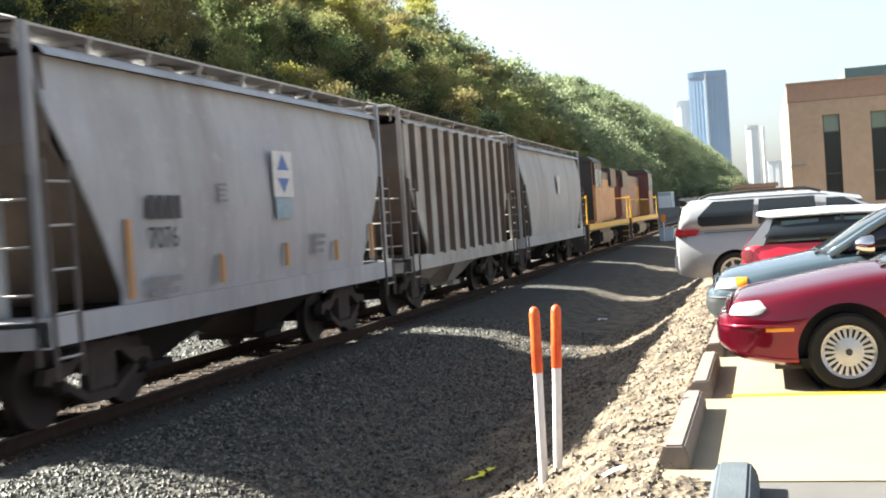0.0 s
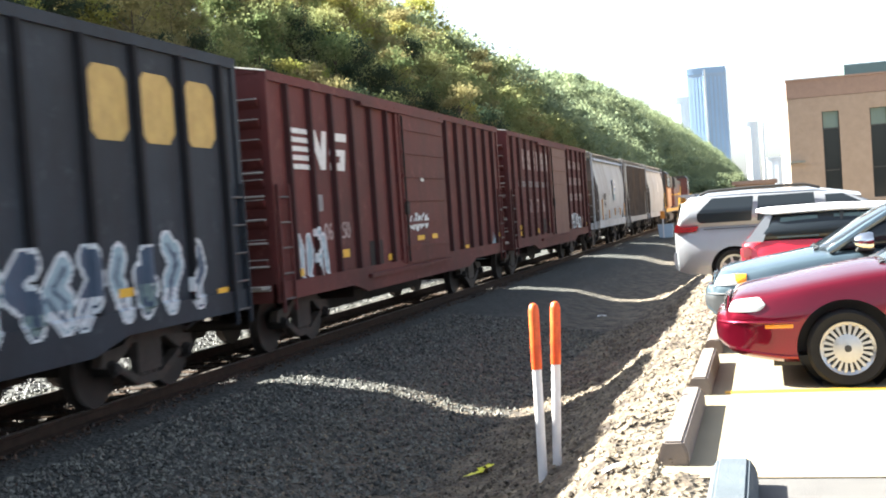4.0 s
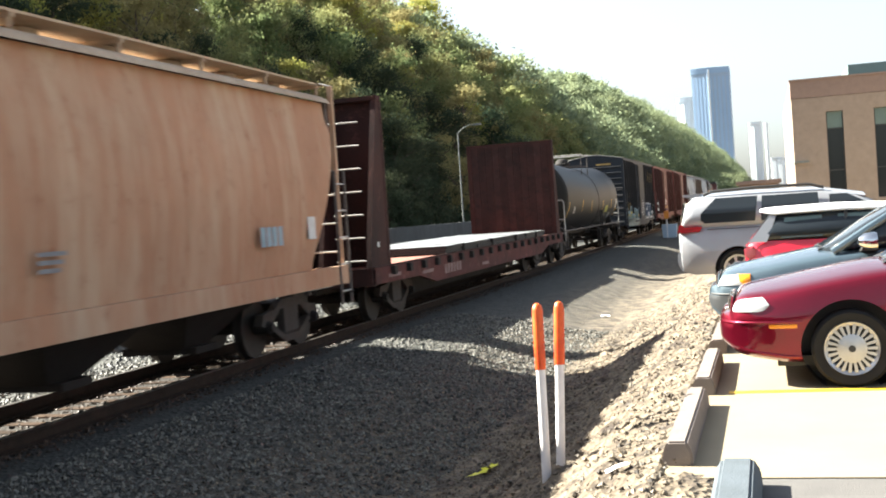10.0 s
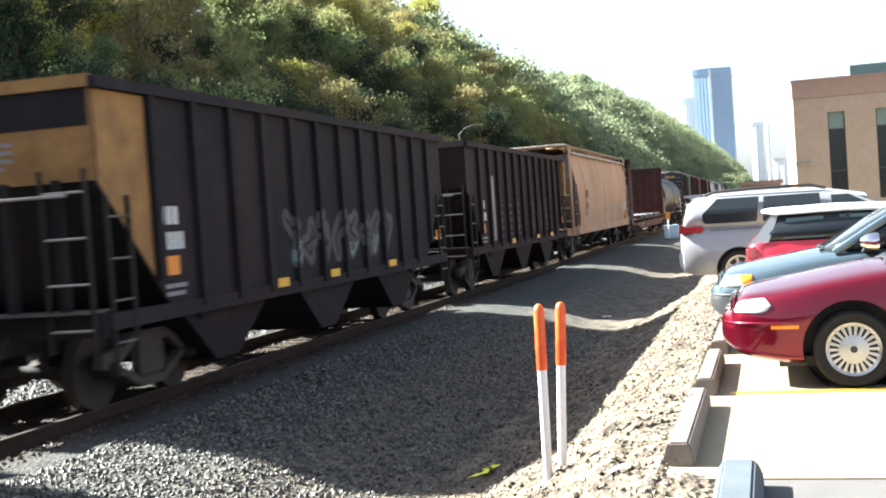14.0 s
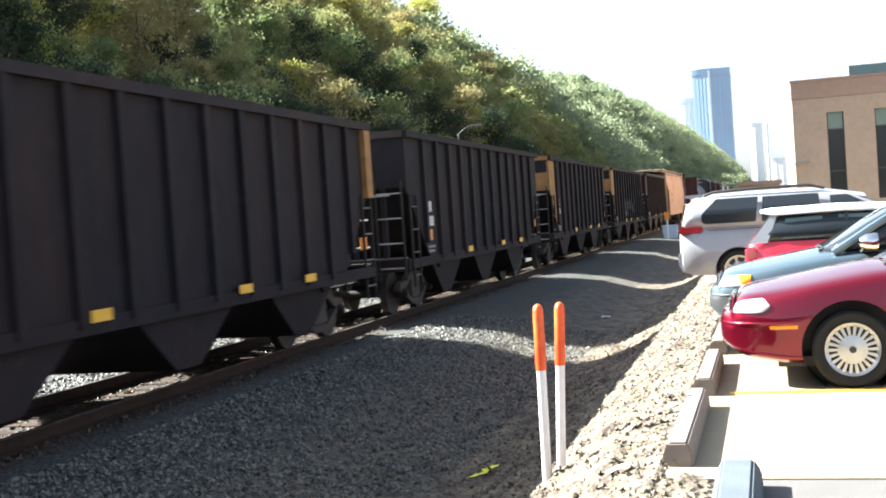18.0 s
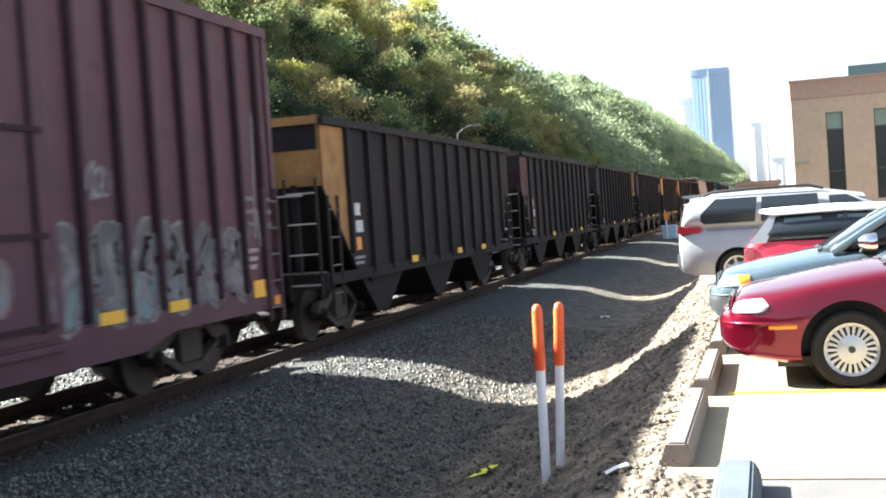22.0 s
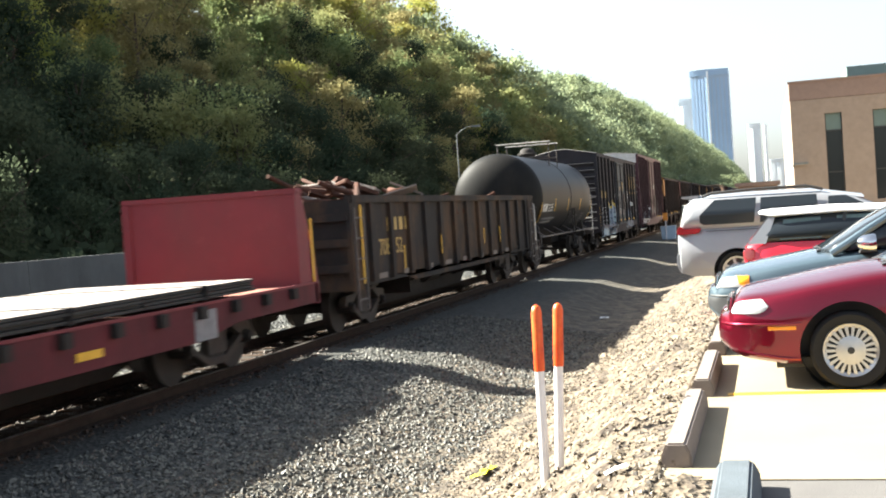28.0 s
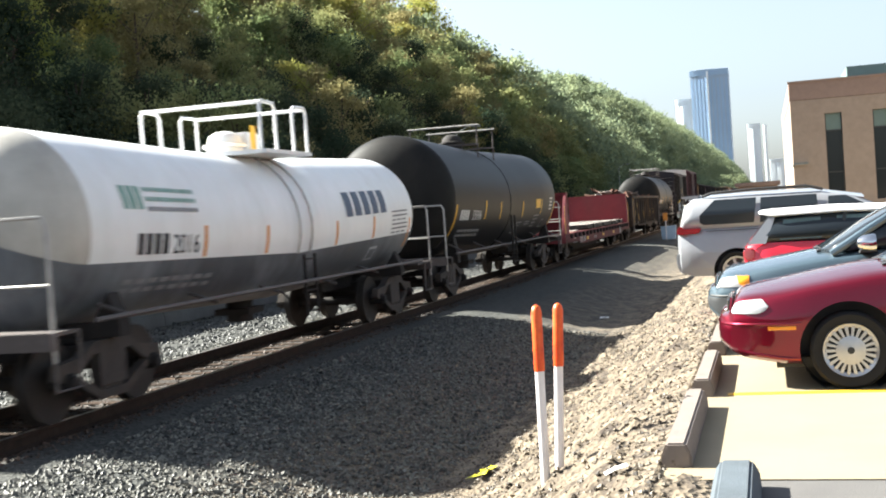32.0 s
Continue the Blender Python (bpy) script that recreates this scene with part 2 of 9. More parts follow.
M["slab_side"] = surf("dark_slab_edge", (0.040, 0.039, 0.038), (0.024, 0.023, 0.023), 2, 0.7, spec=0.25, bump=0.2)
M["wood_deck"] = surf("red_stained_deck_planks", (0.30, 0.12, 0.085), (0.22, 0.085, 0.06), 3, 0.7, bump=0.2)
M["scrap"] = surf("rusted_scrap", (0.10, 0.042, 0.026), (0.045, 0.026, 0.020), 3, 0.85, spec=0.2, bump=0.4)
M["loco_orange"] = surf("orange_locomotive_paint", (0.58, 0.31, 0.14), (0.48, 0.22, 0.09), 1.2, 0.5, dirt=(0.20, 0.10, 0.05), damt=0.5, streak=3)
M["loco_black"] = surf("black_locomotive_paint", (0.03, 0.028, 0.028), (0.045, 0.038, 0.034), 1.2, 0.5)
M["loco_maroon"] = surf("maroon_locomotive_paint", (0.16, 0.055, 0.05), (0.11, 0.04, 0.038), 1.2, 0.5)
M["rail"] = surf("rusty_rail_side", (0.046, 0.031, 0.023), (0.026, 0.019, 0.015), 6, 0.85, spec=0.10, bump=0.2, bscale=40)
M["rail_top"] = surf("worn_rail_head", (0.28, 0.25, 0.23), (0.2, 0.17, 0.15), 6, 0.35, metal=0.8)
M["tie"] = surf("creosoted_tie_wood", (0.055, 0.034, 0.022), (0.020, 0.014, 0.011), 5, 0.9, spec=0.1, bump=0.6, bscale=20, dirt=(0.085, 0.056, 0.036), dscale=6, damt=0.7, vary=0.3)
M["concrete"] = surf("weathered_concrete", (0.20, 0.165, 0.142), (0.155, 0.13, 0.115), 5, 0.85, bump=0.3, bscale=60, dirt=(0.22, 0.18, 0.16), dscale=3, damt=0.5)
# wheel stop concrete, darkened and blued for the shadow it lies in
M["concrete_shade"] = surf("shade_blue_concrete", (0.075, 0.092, 0.11), (0.055, 0.068, 0.08), 5, 0.85, bump=0.3, bscale=60)
M["concrete_wall"] = surf("road_barrier_concrete", (0.112, 0.115, 0.113), (0.082, 0.084, 0.083), 1.2, 0.85, bump=0.2, dirt=(0.045, 0.044, 0.042), dscale=0.6, damt=0.6, streak=4)
M["asphalt"] = surf("road_asphalt", (0.06, 0.06, 0.062), (0.045, 0.045, 0.048), 3, 0.9, bump=0.3, bscale=80)
M["pole_white"] = surf("white_plastic_post", (0.78, 0.76, 0.76), (0.66, 0.63, 0.63), 5, 0.45)
M["pole_orange"] = surf("orange_reflective_sleeve", (0.78, 0.095, 0.008), (0.50, 0.04, 0.006), 9, 0.45, dirt=(0.85, 0.24, 0.03), dscale=7, damt=0.6, streak=4, wear=(0.10, 0.02, 0.008), wamt=0.8)
M["tape"] = surf("yellow_plastic_tape", (0.80, 0.76, 0.02), (0.66, 0.62, 0.02), 8, 0.5)
M["paper"] = surf("white_litter", (0.75, 0.73, 0.72), (0.6, 0.58, 0.56), 9, 0.7)
M["bark"] = surf("grey_brown_bark", (0.10, 0.075, 0.055), (0.06, 0.045, 0.035), 3, 0.9, bump=0.5, bscale=10)
M["leaf"] = leafy("autumn_green_leaves", (0.185, 0.230, 0.098), (0.115, 0.160, 0.076), (0.26, 0.262, 0.115), 0.58)
M["leaf_b"] = leafy("yellow_green_leaves", (0.30, 0.31, 0.075), (0.21, 0.25, 0.06), (0.34, 0.31, 0.10))
# green leaves with the hill's shade darkened into them
M["leaf_shade"] = leafy("shade_green_leaves", (0.048, 0.070, 0.043), (0.034, 0.052, 0.034), (0.070, 0.082, 0.048))
M["leaf_d"] = leafy("olive_brown_leaves", (0.26, 0.225, 0.105), (0.175, 0.165, 0.080), (0.30, 0.265, 0.12), 0.55)
# far woods: distance haze mixed into a paler, bluer leaf colour
M["leaf_far"] = leafy("hazed_green_leaves", (0.195, 0.24, 0.15), (0.155, 0.20, 0.135), (0.26, 0.295, 0.165), 0.6)
M["rubber"] = surf("tyre_rubber", (0.014, 0.014, 0.015), (0.02, 0.02, 0.02), 8, 0.85, spec=0.25)
M["rim"] = surf("silver_wheel_trim", (0.50, 0.50, 0.505), (0.40, 0.40, 0.41), 8, 0.32, metal=0.85)
M["car_red"] = surf("metallic_dark_red_paint", (0.155, 0.0022, 0.017), (0.14, 0.0020, 0.015), 3, 0.36, metal=0.75, coat=1.0, spec=0.2, coat_ior=1.45)
M["car_blue"] = surf("blue_grey_metallic_paint", (0.060, 0.092, 0.118), (0.055, 0.085, 0.108), 3, 0.4, metal=0.3, coat=1.0, coat_ior=1.55)
M["car_bright_red"] = surf("bright_red_paint", (0.62, 0.012, 0.035), (0.58, 0.011, 0.03), 3, 0.3, coat=1.0)
M["car_silver"] = surf("silver_metallic_paint", (0.29, 0.297, 0.315), (0.27, 0.277, 0.295), 3, 0.32, metal=0.1, coat=0.8)
M["car_white"] = surf("white_roof_paint", (0.80, 0.80, 0.80), (0.76, 0.76, 0.76), 3, 0.3)
M["car_glass"] = glassy("dark_car_glass")
M["car_trim"] = surf("black_plastic_trim", (0.02, 0.02, 0.021), (0.028, 0.028, 0.028), 6, 0.5)
M["lamp_clear"] = surf("clear_headlamp", (0.52, 0.53, 0.55), (0.40, 0.41, 0.43), 9, 0.12, spec=0.8)
M["tint_glass"] = surf("pale_green_tinted_glass", (0.10, 0.15, 0.14), (0.06, 0.09, 0.085), 3, 0.08, spec=0.7)
M["grey_panel"] = surf("sooty_maroon_panel", (0.085, 0.040, 0.040), (0.055, 0.026, 0.027), 1.2, 0.8, spec=0.2, bump=0.15, dirt=(0.03, 0.02, 0.02), damt=0.6, streak=3)
M["lamp_amber"] = surf("amber_lens", (0.85, 0.32, 0.02), (0.75, 0.26, 0.02), 12, 0.2)
M["bumper_grey"] = surf("dark_grey_bumper_plastic", (0.030, 0.032, 0.034), (0.022, 0.024, 0.026), 6, 0.6)
M["lamp_pink"] = surf("faded_pink_lamp_glass", (0.62, 0.16, 0.19), (0.55, 0.12, 0.15), 12, 0.2)
M["lamp_red"] = surf("red_lens", (0.34, 0.006, 0.014), (0.28, 0.005, 0.012), 12, 0.2)
M["chrome"] = surf("chrome", (0.75, 0.75, 0.76), (0.7, 0.7, 0.7), 5, 0.12, metal=1.0)
M["brick"] = surf("tan_brick", (0.335, 0.262, 0.212), (0.285, 0.222, 0.178), 2.5, 0.85, bump=0.2, bscale=30, dirt=(0.2, 0.15, 0.12), damt=0.3)
M["brick_dark"] = surf("brown_brick_trim", (0.27, 0.19, 0.155), (0.23, 0.16, 0.135), 2.5, 0.85, bump=0.2)
M["win_dark"] = glassy("dark_window_glass", (0.015, 0.018, 0.02), 0.06)
M["green_metal"] = surf("green_grey_metal_roof", (0.14, 0.20, 0.19), (0.12, 0.17, 0.16), 1, 0.6)
# tower colours include the haze and glare of the distance
M["tower"] = surf("hazed_blue_tower_cladding", (0.33, 0.42, 0.56), (0.30, 0.39, 0.52), 0.02, 0.5)
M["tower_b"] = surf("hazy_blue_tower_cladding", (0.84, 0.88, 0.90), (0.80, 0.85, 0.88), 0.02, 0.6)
M["tower_glass"] = surf("hazed_tower_window", (0.30, 0.42, 0.60), (0.27, 0.39, 0.56), 0.02, 0.3)
M["blue_box"] = surf("pale_blue_plastic", (0.45, 0.55, 0.66), (0.4, 0.5, 0.6), 3, 0.6)
M["lamp_pole"] = surf("galvanised_lamp_pole", (0.22, 0.23, 0.22), (0.16, 0.17, 0.165), 4, 0.5, metal=0.3)
M["dull_placard"] = surf("dull_yellow_green_placard", (0.46, 0.46, 0.12), (0.38, 0.38, 0.10), 6, 0.6)
M["old_board"] = surf("weathered_tan_board", (0.27, 0.235, 0.21), (0.20, 0.17, 0.15), 1.5, 0.8, bump=0.2)
M["faint_mark"] = surf("nearly_gone_lettering", (0.060, 0.058, 0.062), (0.032, 0.031, 0.034), 8, 0.7)
M["orange_faded"] = surf("faded_orange_reflector", (0.52, 0.27, 0.10), (0.42, 0.26, 0.14), 7, 0.6)
M["hopper_roof_tan"] = surf("sandy_tan_hopper_roof", (0.46, 0.36, 0.26), (0.36, 0.26, 0.175), 1.6, 0.8, dirt=(0.28, 0.17, 0.10), dscale=1.5, damt=0.6)
M["hopper_end"] = surf("grimy_brown_hopper_end", (0.13, 0.10, 0.082), (0.085, 0.066, 0.056), 1.2, 0.85, dirt=(0.20, 0.12, 0.07), dscale=1.0, damt=0.5, streak=4)
M["worn_white"] = surf("worn_white_lettering", (0.42, 0.37, 0.36), (0.15, 0.075, 0.07), 11, 0.7)
M["flat_side"] = surf("faded_pink_red_sill_paint", (0.11, 0.034, 0.032), (0.065, 0.021, 0.020), 1.2, 0.8, spec=0.25, bump=0.15, dirt=(0.035, 0.018, 0.016), dscale=1.3, damt=0.9, streak=1.5, wear=(0.25, 0.10, 0.09), wamt=0.5)
M["chalk_white"] = surf("chalky_white_lettering", (0.46, 0.40, 0.385), (0.27, 0.19, 0.18), 9, 0.7)
# post_brown, post_plum and post_dark carry the posts' shade in their colour
M["post_brown"] = surf("shade_oxide_post", (0.050, 0.016, 0.016), (0.030, 0.011, 0.011), 2, 0.75, spec=0.2, dirt=(0.02, 0.010, 0.010), damt=0.6, streak=4)
M["post_plum"] = surf("shade_plum_post", (0.040, 0.018, 0.024), (0.024, 0.012, 0.016), 2, 0.75, spec=0.2, dirt=(0.016, 0.010, 0.012), damt=0.6, streak=4)
M["spray_dim"] = surf("dull_grey_spray_paint", (0.115, 0.115, 0.12), (0.060, 0.056, 0.060), 4, 0.7)
M["post_dark"] = surf("shade_black_post", (0.016, 0.016, 0.019), (0.010, 0.010, 0.012), 2, 0.75, spec=0.2)
M["spray_grey"] = surf("worn_grey_spray_paint", (0.15, 0.145, 0.145), (0.085, 0.062, 0.066), 3, 0.7)
M["spray_mist"] = surf("faded_pale_spray_paint", (0.21, 0.205, 0.205), (0.11, 0.085, 0.09), 4, 0.7)
M["worn_pink"] = surf("worn_pinkish_spray_paint", (0.23, 0.155, 0.15), (0.14, 0.085, 0.085), 4, 0.7)
M["spray_sage"] = surf("pale_sage_spray_paint", (0.19, 0.255, 0.235), (0.12, 0.17, 0.165), 2.5, 0.6, dirt=(0.07, 0.10, 0.11), dscale=2.0, damt=0.6)
M["spray_dusk_pale"] = surf("pale_dusk_blue_spray_paint", (0.26, 0.34, 0.43), (0.18, 0.24, 0.33), 2.5, 0.6, dirt=(0.10, 0.11, 0.15), dscale=2.2, damt=0.6)
M["spray_dusk"] = surf("grey_blue_spray_paint", (0.20, 0.27, 0.37), (0.14, 0.19, 0.28), 3, 0.6)
# ---- builders ----
class G:
    """Collects boxes, prisms, tubes and sheets into one mesh."""

    def __init__(self):
        self.v, self.f, self.pieces = [], [], 0

    def add(self, verts, faces):
        n = len(self.v)
        self.v += [tuple(p) for p in verts]
        self.f += [tuple(i + n for i in q) for q in faces]
        return self

    def box(self, x0, x1, y0, y1, z0, z1):
        return self.add([(x, y, z) for z in (z0, z1) for y in (y0, y1) for x in (x0, x1)],
                        [(0, 2, 3, 1), (4, 5, 7, 6), (0, 1, 5, 4), (2, 6, 7, 3), (0, 4, 6, 2), (1, 3, 7, 5)])

    def prism(self, pts, axis, a, b):
        """A polygon of (u, w) drawn out along an axis; (u, w) are the other two axes in order."""
        def at(p, c):
            u, w = p
            return (c, u, w) if axis == "x" else (u, c, w) if axis == "y" else (u, w, c)
        n = len(pts)
        return self.add([at(p, a) for p in pts] + [at(p, b) for p in pts],
                        [tuple(range(n))[::-1], tuple(range(n, 2 * n))] + [(i, (i + 1) % n, n + (i + 1) % n, n + i) for i in range(n)])

    def cyl(self, p, q, r, n=12, r2=None):
        p, q = Vector(p), Vector(q)
        r2 = r if r2 is None else r2
        d = (q - p).normalized()
        a = d.orthogonal().normalized()
        b = d.cross(a)
        ring = [(math.cos(2 * math.pi * i / n), math.sin(2 * math.pi * i / n)) for i in range(n)]
        return self.add([p + (a * c + b * s) * r for c, s in ring] + [q + (a * c + b * s) * r2 for c, s in ring],
                        [tuple(range(n))[::-1], tuple(range(n, 2 * n))] + [(i, (i + 1) % n, n + (i + 1) % n, n + i) for i in range(n)])

    def tube(self, pts, r, n=6):
        """A pipe of one skin through the points."""
        ps = [Vector(p) for p in pts]
        k = len(ps)
        dirs = [(ps[min(i + 1, k - 1)] - ps[max(i - 1, 0)]).normalized() for i in range(k)]
        a = dirs[0].orthogonal().normalized()
        vs = []
        for p, d in zip(ps, dirs):
            a = (a - d * a.dot(d)).normalized() if (a - d * a.dot(d)).length > 1e-4 else d.orthogonal().normalized()
            b = d.cross(a)
            vs += [p + (a * math.cos(2 * math.pi * i / n) + b * math.sin(2 * math.pi * i / n)) * r for i in range(n)]
        fs = [(j * n + i, j * n + (i + 1) % n, (j + 1) * n + (i + 1) % n, (j + 1) * n + i) for j in range(k - 1) for i in range(n)]
        return self.add(vs, fs + [tuple(range(n))[::-1], tuple(range((k - 1) * n, k * n))])

    def lathe(self, prof, axis, c, n=32, arc=(0, 360)):
        """A profile of (along, radius) turned about an axis through c."""
        full = arc[1] - arc[0] >= 360
        k = n if full else n + 1
        vs = []
        for a, r in prof:
            for i in range(k):
                t = radians(arc[0] + (arc[1] - arc[0]) * i / n)
                u, w = r * math.cos(t), r * math.sin(t)
                vs.append((c[0] + a, c[1] + u, c[2] + w) if axis == "x" else (c[0] + u, c[1] + a, c[2] + w) if axis == "y" else (c[0] + u, c[1] + w, c[2] + a))
        fs = []
        for j in range(len(prof) - 1):
            for i in range(n if full else n):
                i2 = (i + 1) % k
                fs.append((j * k + i, j * k + i2, (j + 1) * k + i2, (j + 1) * k + i))
        return self.add(vs, fs)

    def grid(self, rows):
        """A sheet through rows of points."""
        w = len(rows[0])
        return self.add([p for r in rows for p in r],
                        [(j * w + i, j * w + i + 1, (j + 1) * w + i + 1, (j + 1) * w + i) for j in range(len(rows) - 1) for i in range(w - 1)])

    def mesh(self, name, mat, bevel=0.0, smooth=40, fix=True):
        me = bpy.data.meshes.new(name)
        me.from_pydata(self.v, [], self.f)
        if fix or bevel:
            bm = bmesh.new()
            bm.from_mesh(me)
            if bevel:
                bmesh.ops.remove_doubles(bm, verts=bm.verts, dist=1e-5)
                bmesh.ops.bevel(bm, geom=bm.edges[:], offset=bevel, segments=2, affect="EDGES", clamp_overlap=True)
            bmesh.ops.recalc_face_normals(bm, faces=bm.faces)
            bm.to_mesh(me)
            bm.free()
        me.shade_smooth()
        me.set_sharp_from_angle(angle=radians(smooth))
        me.materials.append(mat)
        return me


def thing(name, label, category, at=None, group="", kind=""):
    ob = new(name)
    if at is not None:
        ob.matrix_basis = at
    return tagged(ob, label, category, group, kind)


def part(name, g, mat, parent, label="", bevel=0.0, smooth=40):
    """One mesh object under a thing or a part, in the thing's own space."""
    if isinstance(g, G) and g.pieces > 1:
        # plain blocks side by side: one part each
        for i in range(g.pieces):
            one = G().add(g.v[i * 8:i * 8 + 8], [tuple(q - i * 8 for q in f) for f in g.f[i * 6:i * 6 + 6]])
            ob = part(name, one, mat, parent, label)
        return ob
    me = g if isinstance(g, bpy.types.Mesh) else g.mesh(name, mat, bevel, smooth)
    ob = new(name, me)
    ob.parent = parent
    if label:
        ob["label"] = label
    return ob


def solid(name, g, mat, label, category, at=None, group="", kind="", bevel=0.0, smooth=40):
    """A top-level thing of one mesh."""
    ob = new(name, g.mesh(name, mat, bevel, smooth))
    if at is not None:
        ob.matrix_basis = at
    return tagged(ob, label, category, group, kind)


def words(text, size, mat, thick=0.004):
    """A mesh of letters in the y-z plane, read from +x: starts at y = 0 and runs to -y... turned so that it runs along +y."""
    cu = bpy.data.curves.new("lettering", "FONT")
    cu.body, cu.size, cu.extrude = text, size, thick / 2
    tmp = bpy.data.objects.new("lettering", cu)
    scene.collection.objects.link(tmp)
    me = bpy.data.meshes.new_from_object(tmp)
    bpy.data.objects.remove(tmp)
    bpy.data.curves.remove(cu)
    me.transform(Matrix(((0, 0, 1, 0), (1, 0, 0, 0), (0, 1, 0, 0), (0, 0, 0, 1))))
    me.materials.clear()
    me.materials.append(mat)
    return me


def put_words(parent, text, size, mat, x, y, z, name="lettering", label=""):
    ob = part(name, words(text, size, mat), mat, parent, label)
    ob.location = (x, y, z)
    return ob


def bars(g, x, y, z, w, h, n, t=0.004):
    """Lines of unreadable small writing as plain bars."""
    for i in range(n):
        step = h / n
        ww = w * (1 - 0.25 * ((i * 7) % 3) / 2)
        g.box(x, x + t, y, y + ww, z + h - (i + 0.8) * step, z + h - (i + 0.25) * step)
    return g


def blocks(g, x, y, z, w, h, n, gap=0.25, t=0.004):
    """A company mark as n plain upright blocks."""
    step = w / n
    g.pieces = n if n <= 8 else 0
    for i in range(n):
        g.box(x, x + t, y + i * step, y + (i + 1 - gap) * step, z, z + h)
    return g


def scrawl(g, rnd, x, y, z, w, h, n=14, t=0.004, fat=0.07):
    """Sprayed loops and strokes as thin ribbons of varied width."""
    for i in range(n):
        cy, cz = y + w * (i + 0.5) / n, z + h * 0.5
        k = rnd.randint(5, 8)
        ph = rnd.uniform(0, 6.28)
        sy, sz = w / n * rnd.uniform(0.5, 1.0), h * rnd.uniform(0.28, 0.5)
        f = fat * rnd.uniform(0.6, 1.5)
        pts = [(cy + sy * math.sin(ph + j * rnd.uniform(0.7, 1.0)), cz + sz * math.cos(ph * 0.6 + j * 0.9)) for j in range(k)]
        for (a, b), (c, d) in zip(pts, pts[1:]):
            L = math.hypot(c - a, d - b) or 1
            u, v = -(d - b) / L * f / 2, (c - a) / L * f / 2
            xx = x + t * rnd.uniform(0.5, 1.5)
            e, o = (c - a) / L * f * 0.3, (d - b) / L * f * 0.3
            g.add([(xx, a + u - e, b + v - o), (xx, a - u - e, b - v - o), (xx, c - u + e, d - v + o), (xx, c + u + e, d + v + o)], [(0, 1, 2, 3)])
    return g


def chalk_script(g, rnd, x, y, z, w, h):
    """Thin loops of chalk, one above the other."""
    pts = []
    for i in range(46):
        t = i / 45
        pts.append((x + 0.006, y + w * (0.5 + 0.42 * math.sin(t * 31 + rnd.uniform(-0.2, 0.2))), z + h * t + 0.05 * math.cos(t * 31)))
    return g.tube(pts, 0.007, 4)


def sprayed(ob, info, y, z, w, h, n, fill, line, seed, fat=0.11, cell=0.03, inner="spray_dark", skip=0.0):
    """Sprayed letters that follow the wall and its posts: each letter a filled fat stroke shape with a drawn outline."""
    posts, W, door = info
    rs = np.random.RandomState(seed)

    def skin(yy, zz):
        if zz < 1.16:
            return W + 0.095 if min(abs(yy - p) for p in posts) < 0.06 and zz > 1.12 else W + 0.041
        if door[0] < yy < door[1]:
            return W + 0.082
        d = min(abs(yy - p) for p in posts)
        return W + 0.006 + 0.085 * min(1.0, max(0.0, (0.085 - d) / 0.03))

    def sheet(mask, y0, z0, off):
        vid, g = {}, G()
        vs, fs = [], []
        for j, i in zip(*np.nonzero(mask)):
            q = []
            for a, b in ((i, j), (i + 1, j), (i + 1, j + 1), (i, j + 1)):
                if (a, b) not in vid:
                    vid[(a, b)] = len(vs)
                    yy = y0 + a * cell
                    vs.append((skin(yy, z0 + b * cell) + off, yy, z0 + b * cell))
                q.append(vid[(a, b)])
            fs.append(tuple(q))
        return g.add(vs, fs)

    for k in range(n):
        cw = w / n
        ya, yb = y + k * cw - 0.12 * cw, y + (k + 1) * cw + 0.12 * cw
        hh = h * rs.uniform(0.8, 1.0)
        ni, nj = int((yb - ya) / cell) + 1, int(hh / cell) + 1
        Y, Z = np.meshgrid(ya + (np.arange(ni) + 0.5) * cell, z + (np.arange(nj) + 0.5) * cell)
        m = fat + 0.04
        pts = [(rs.uniform(ya + m, yb - m) if yb - ya > 2 * m else (ya + yb) / 2, z + m + (hh - 2 * m) * t) for t in (1.0, 0.62, 0.35, 0.0)]
        if rs.rand() > 0.4:
            pts.append((rs.uniform(ya + m, yb - m) if yb - ya > 2 * m else (ya + yb) / 2, z + m + (hh - 2 * m) * rs.uniform(0.4, 0.9)))
        D = np.full(Y.shape, 9.0)
        for (a, b), (c, d) in zip(pts, pts[1:]):
            L2 = (c - a) ** 2 + (d - b) ** 2 + 1e-9
            t = np.clip(((Y - a) * (c - a) + (Z - b) * (d - b)) / L2, 0, 1)
            D = np.minimum(D, np.hypot(Y - a - t * (c - a), Z - b - t * (d - b)))
        for p in posts if skip else ():
            D = np.where(np.abs(Y - p) < skip, 9.0, D)
        f = fat * rs.uniform(0.8, 1.25)
        rim = (D < f + 0.045) & (D >= f)
        core = D < f
        le = part("graffiti_letter", sheet(core, ya, z, 0.0), M[fill[k % len(fill)]], ob)
        seam = D < f * 0.22
        if seam.any() and f > 0.07:
            part("inner_line", sheet(seam, ya, z, 0.003), M[inner], le)
        shade = core & (Z < z + hh * rs.uniform(0.3, 0.5)) & (D < f * 0.8)
        if shade.any() and f > 0.07:
            part("shading", sheet(shade, ya, z, 0.0015), M[line if rs.rand() > 0.5 else "spray_green"], le)
        if rim.any():
            part("outline", sheet(rim, ya, z, 0.002), M[line], le)


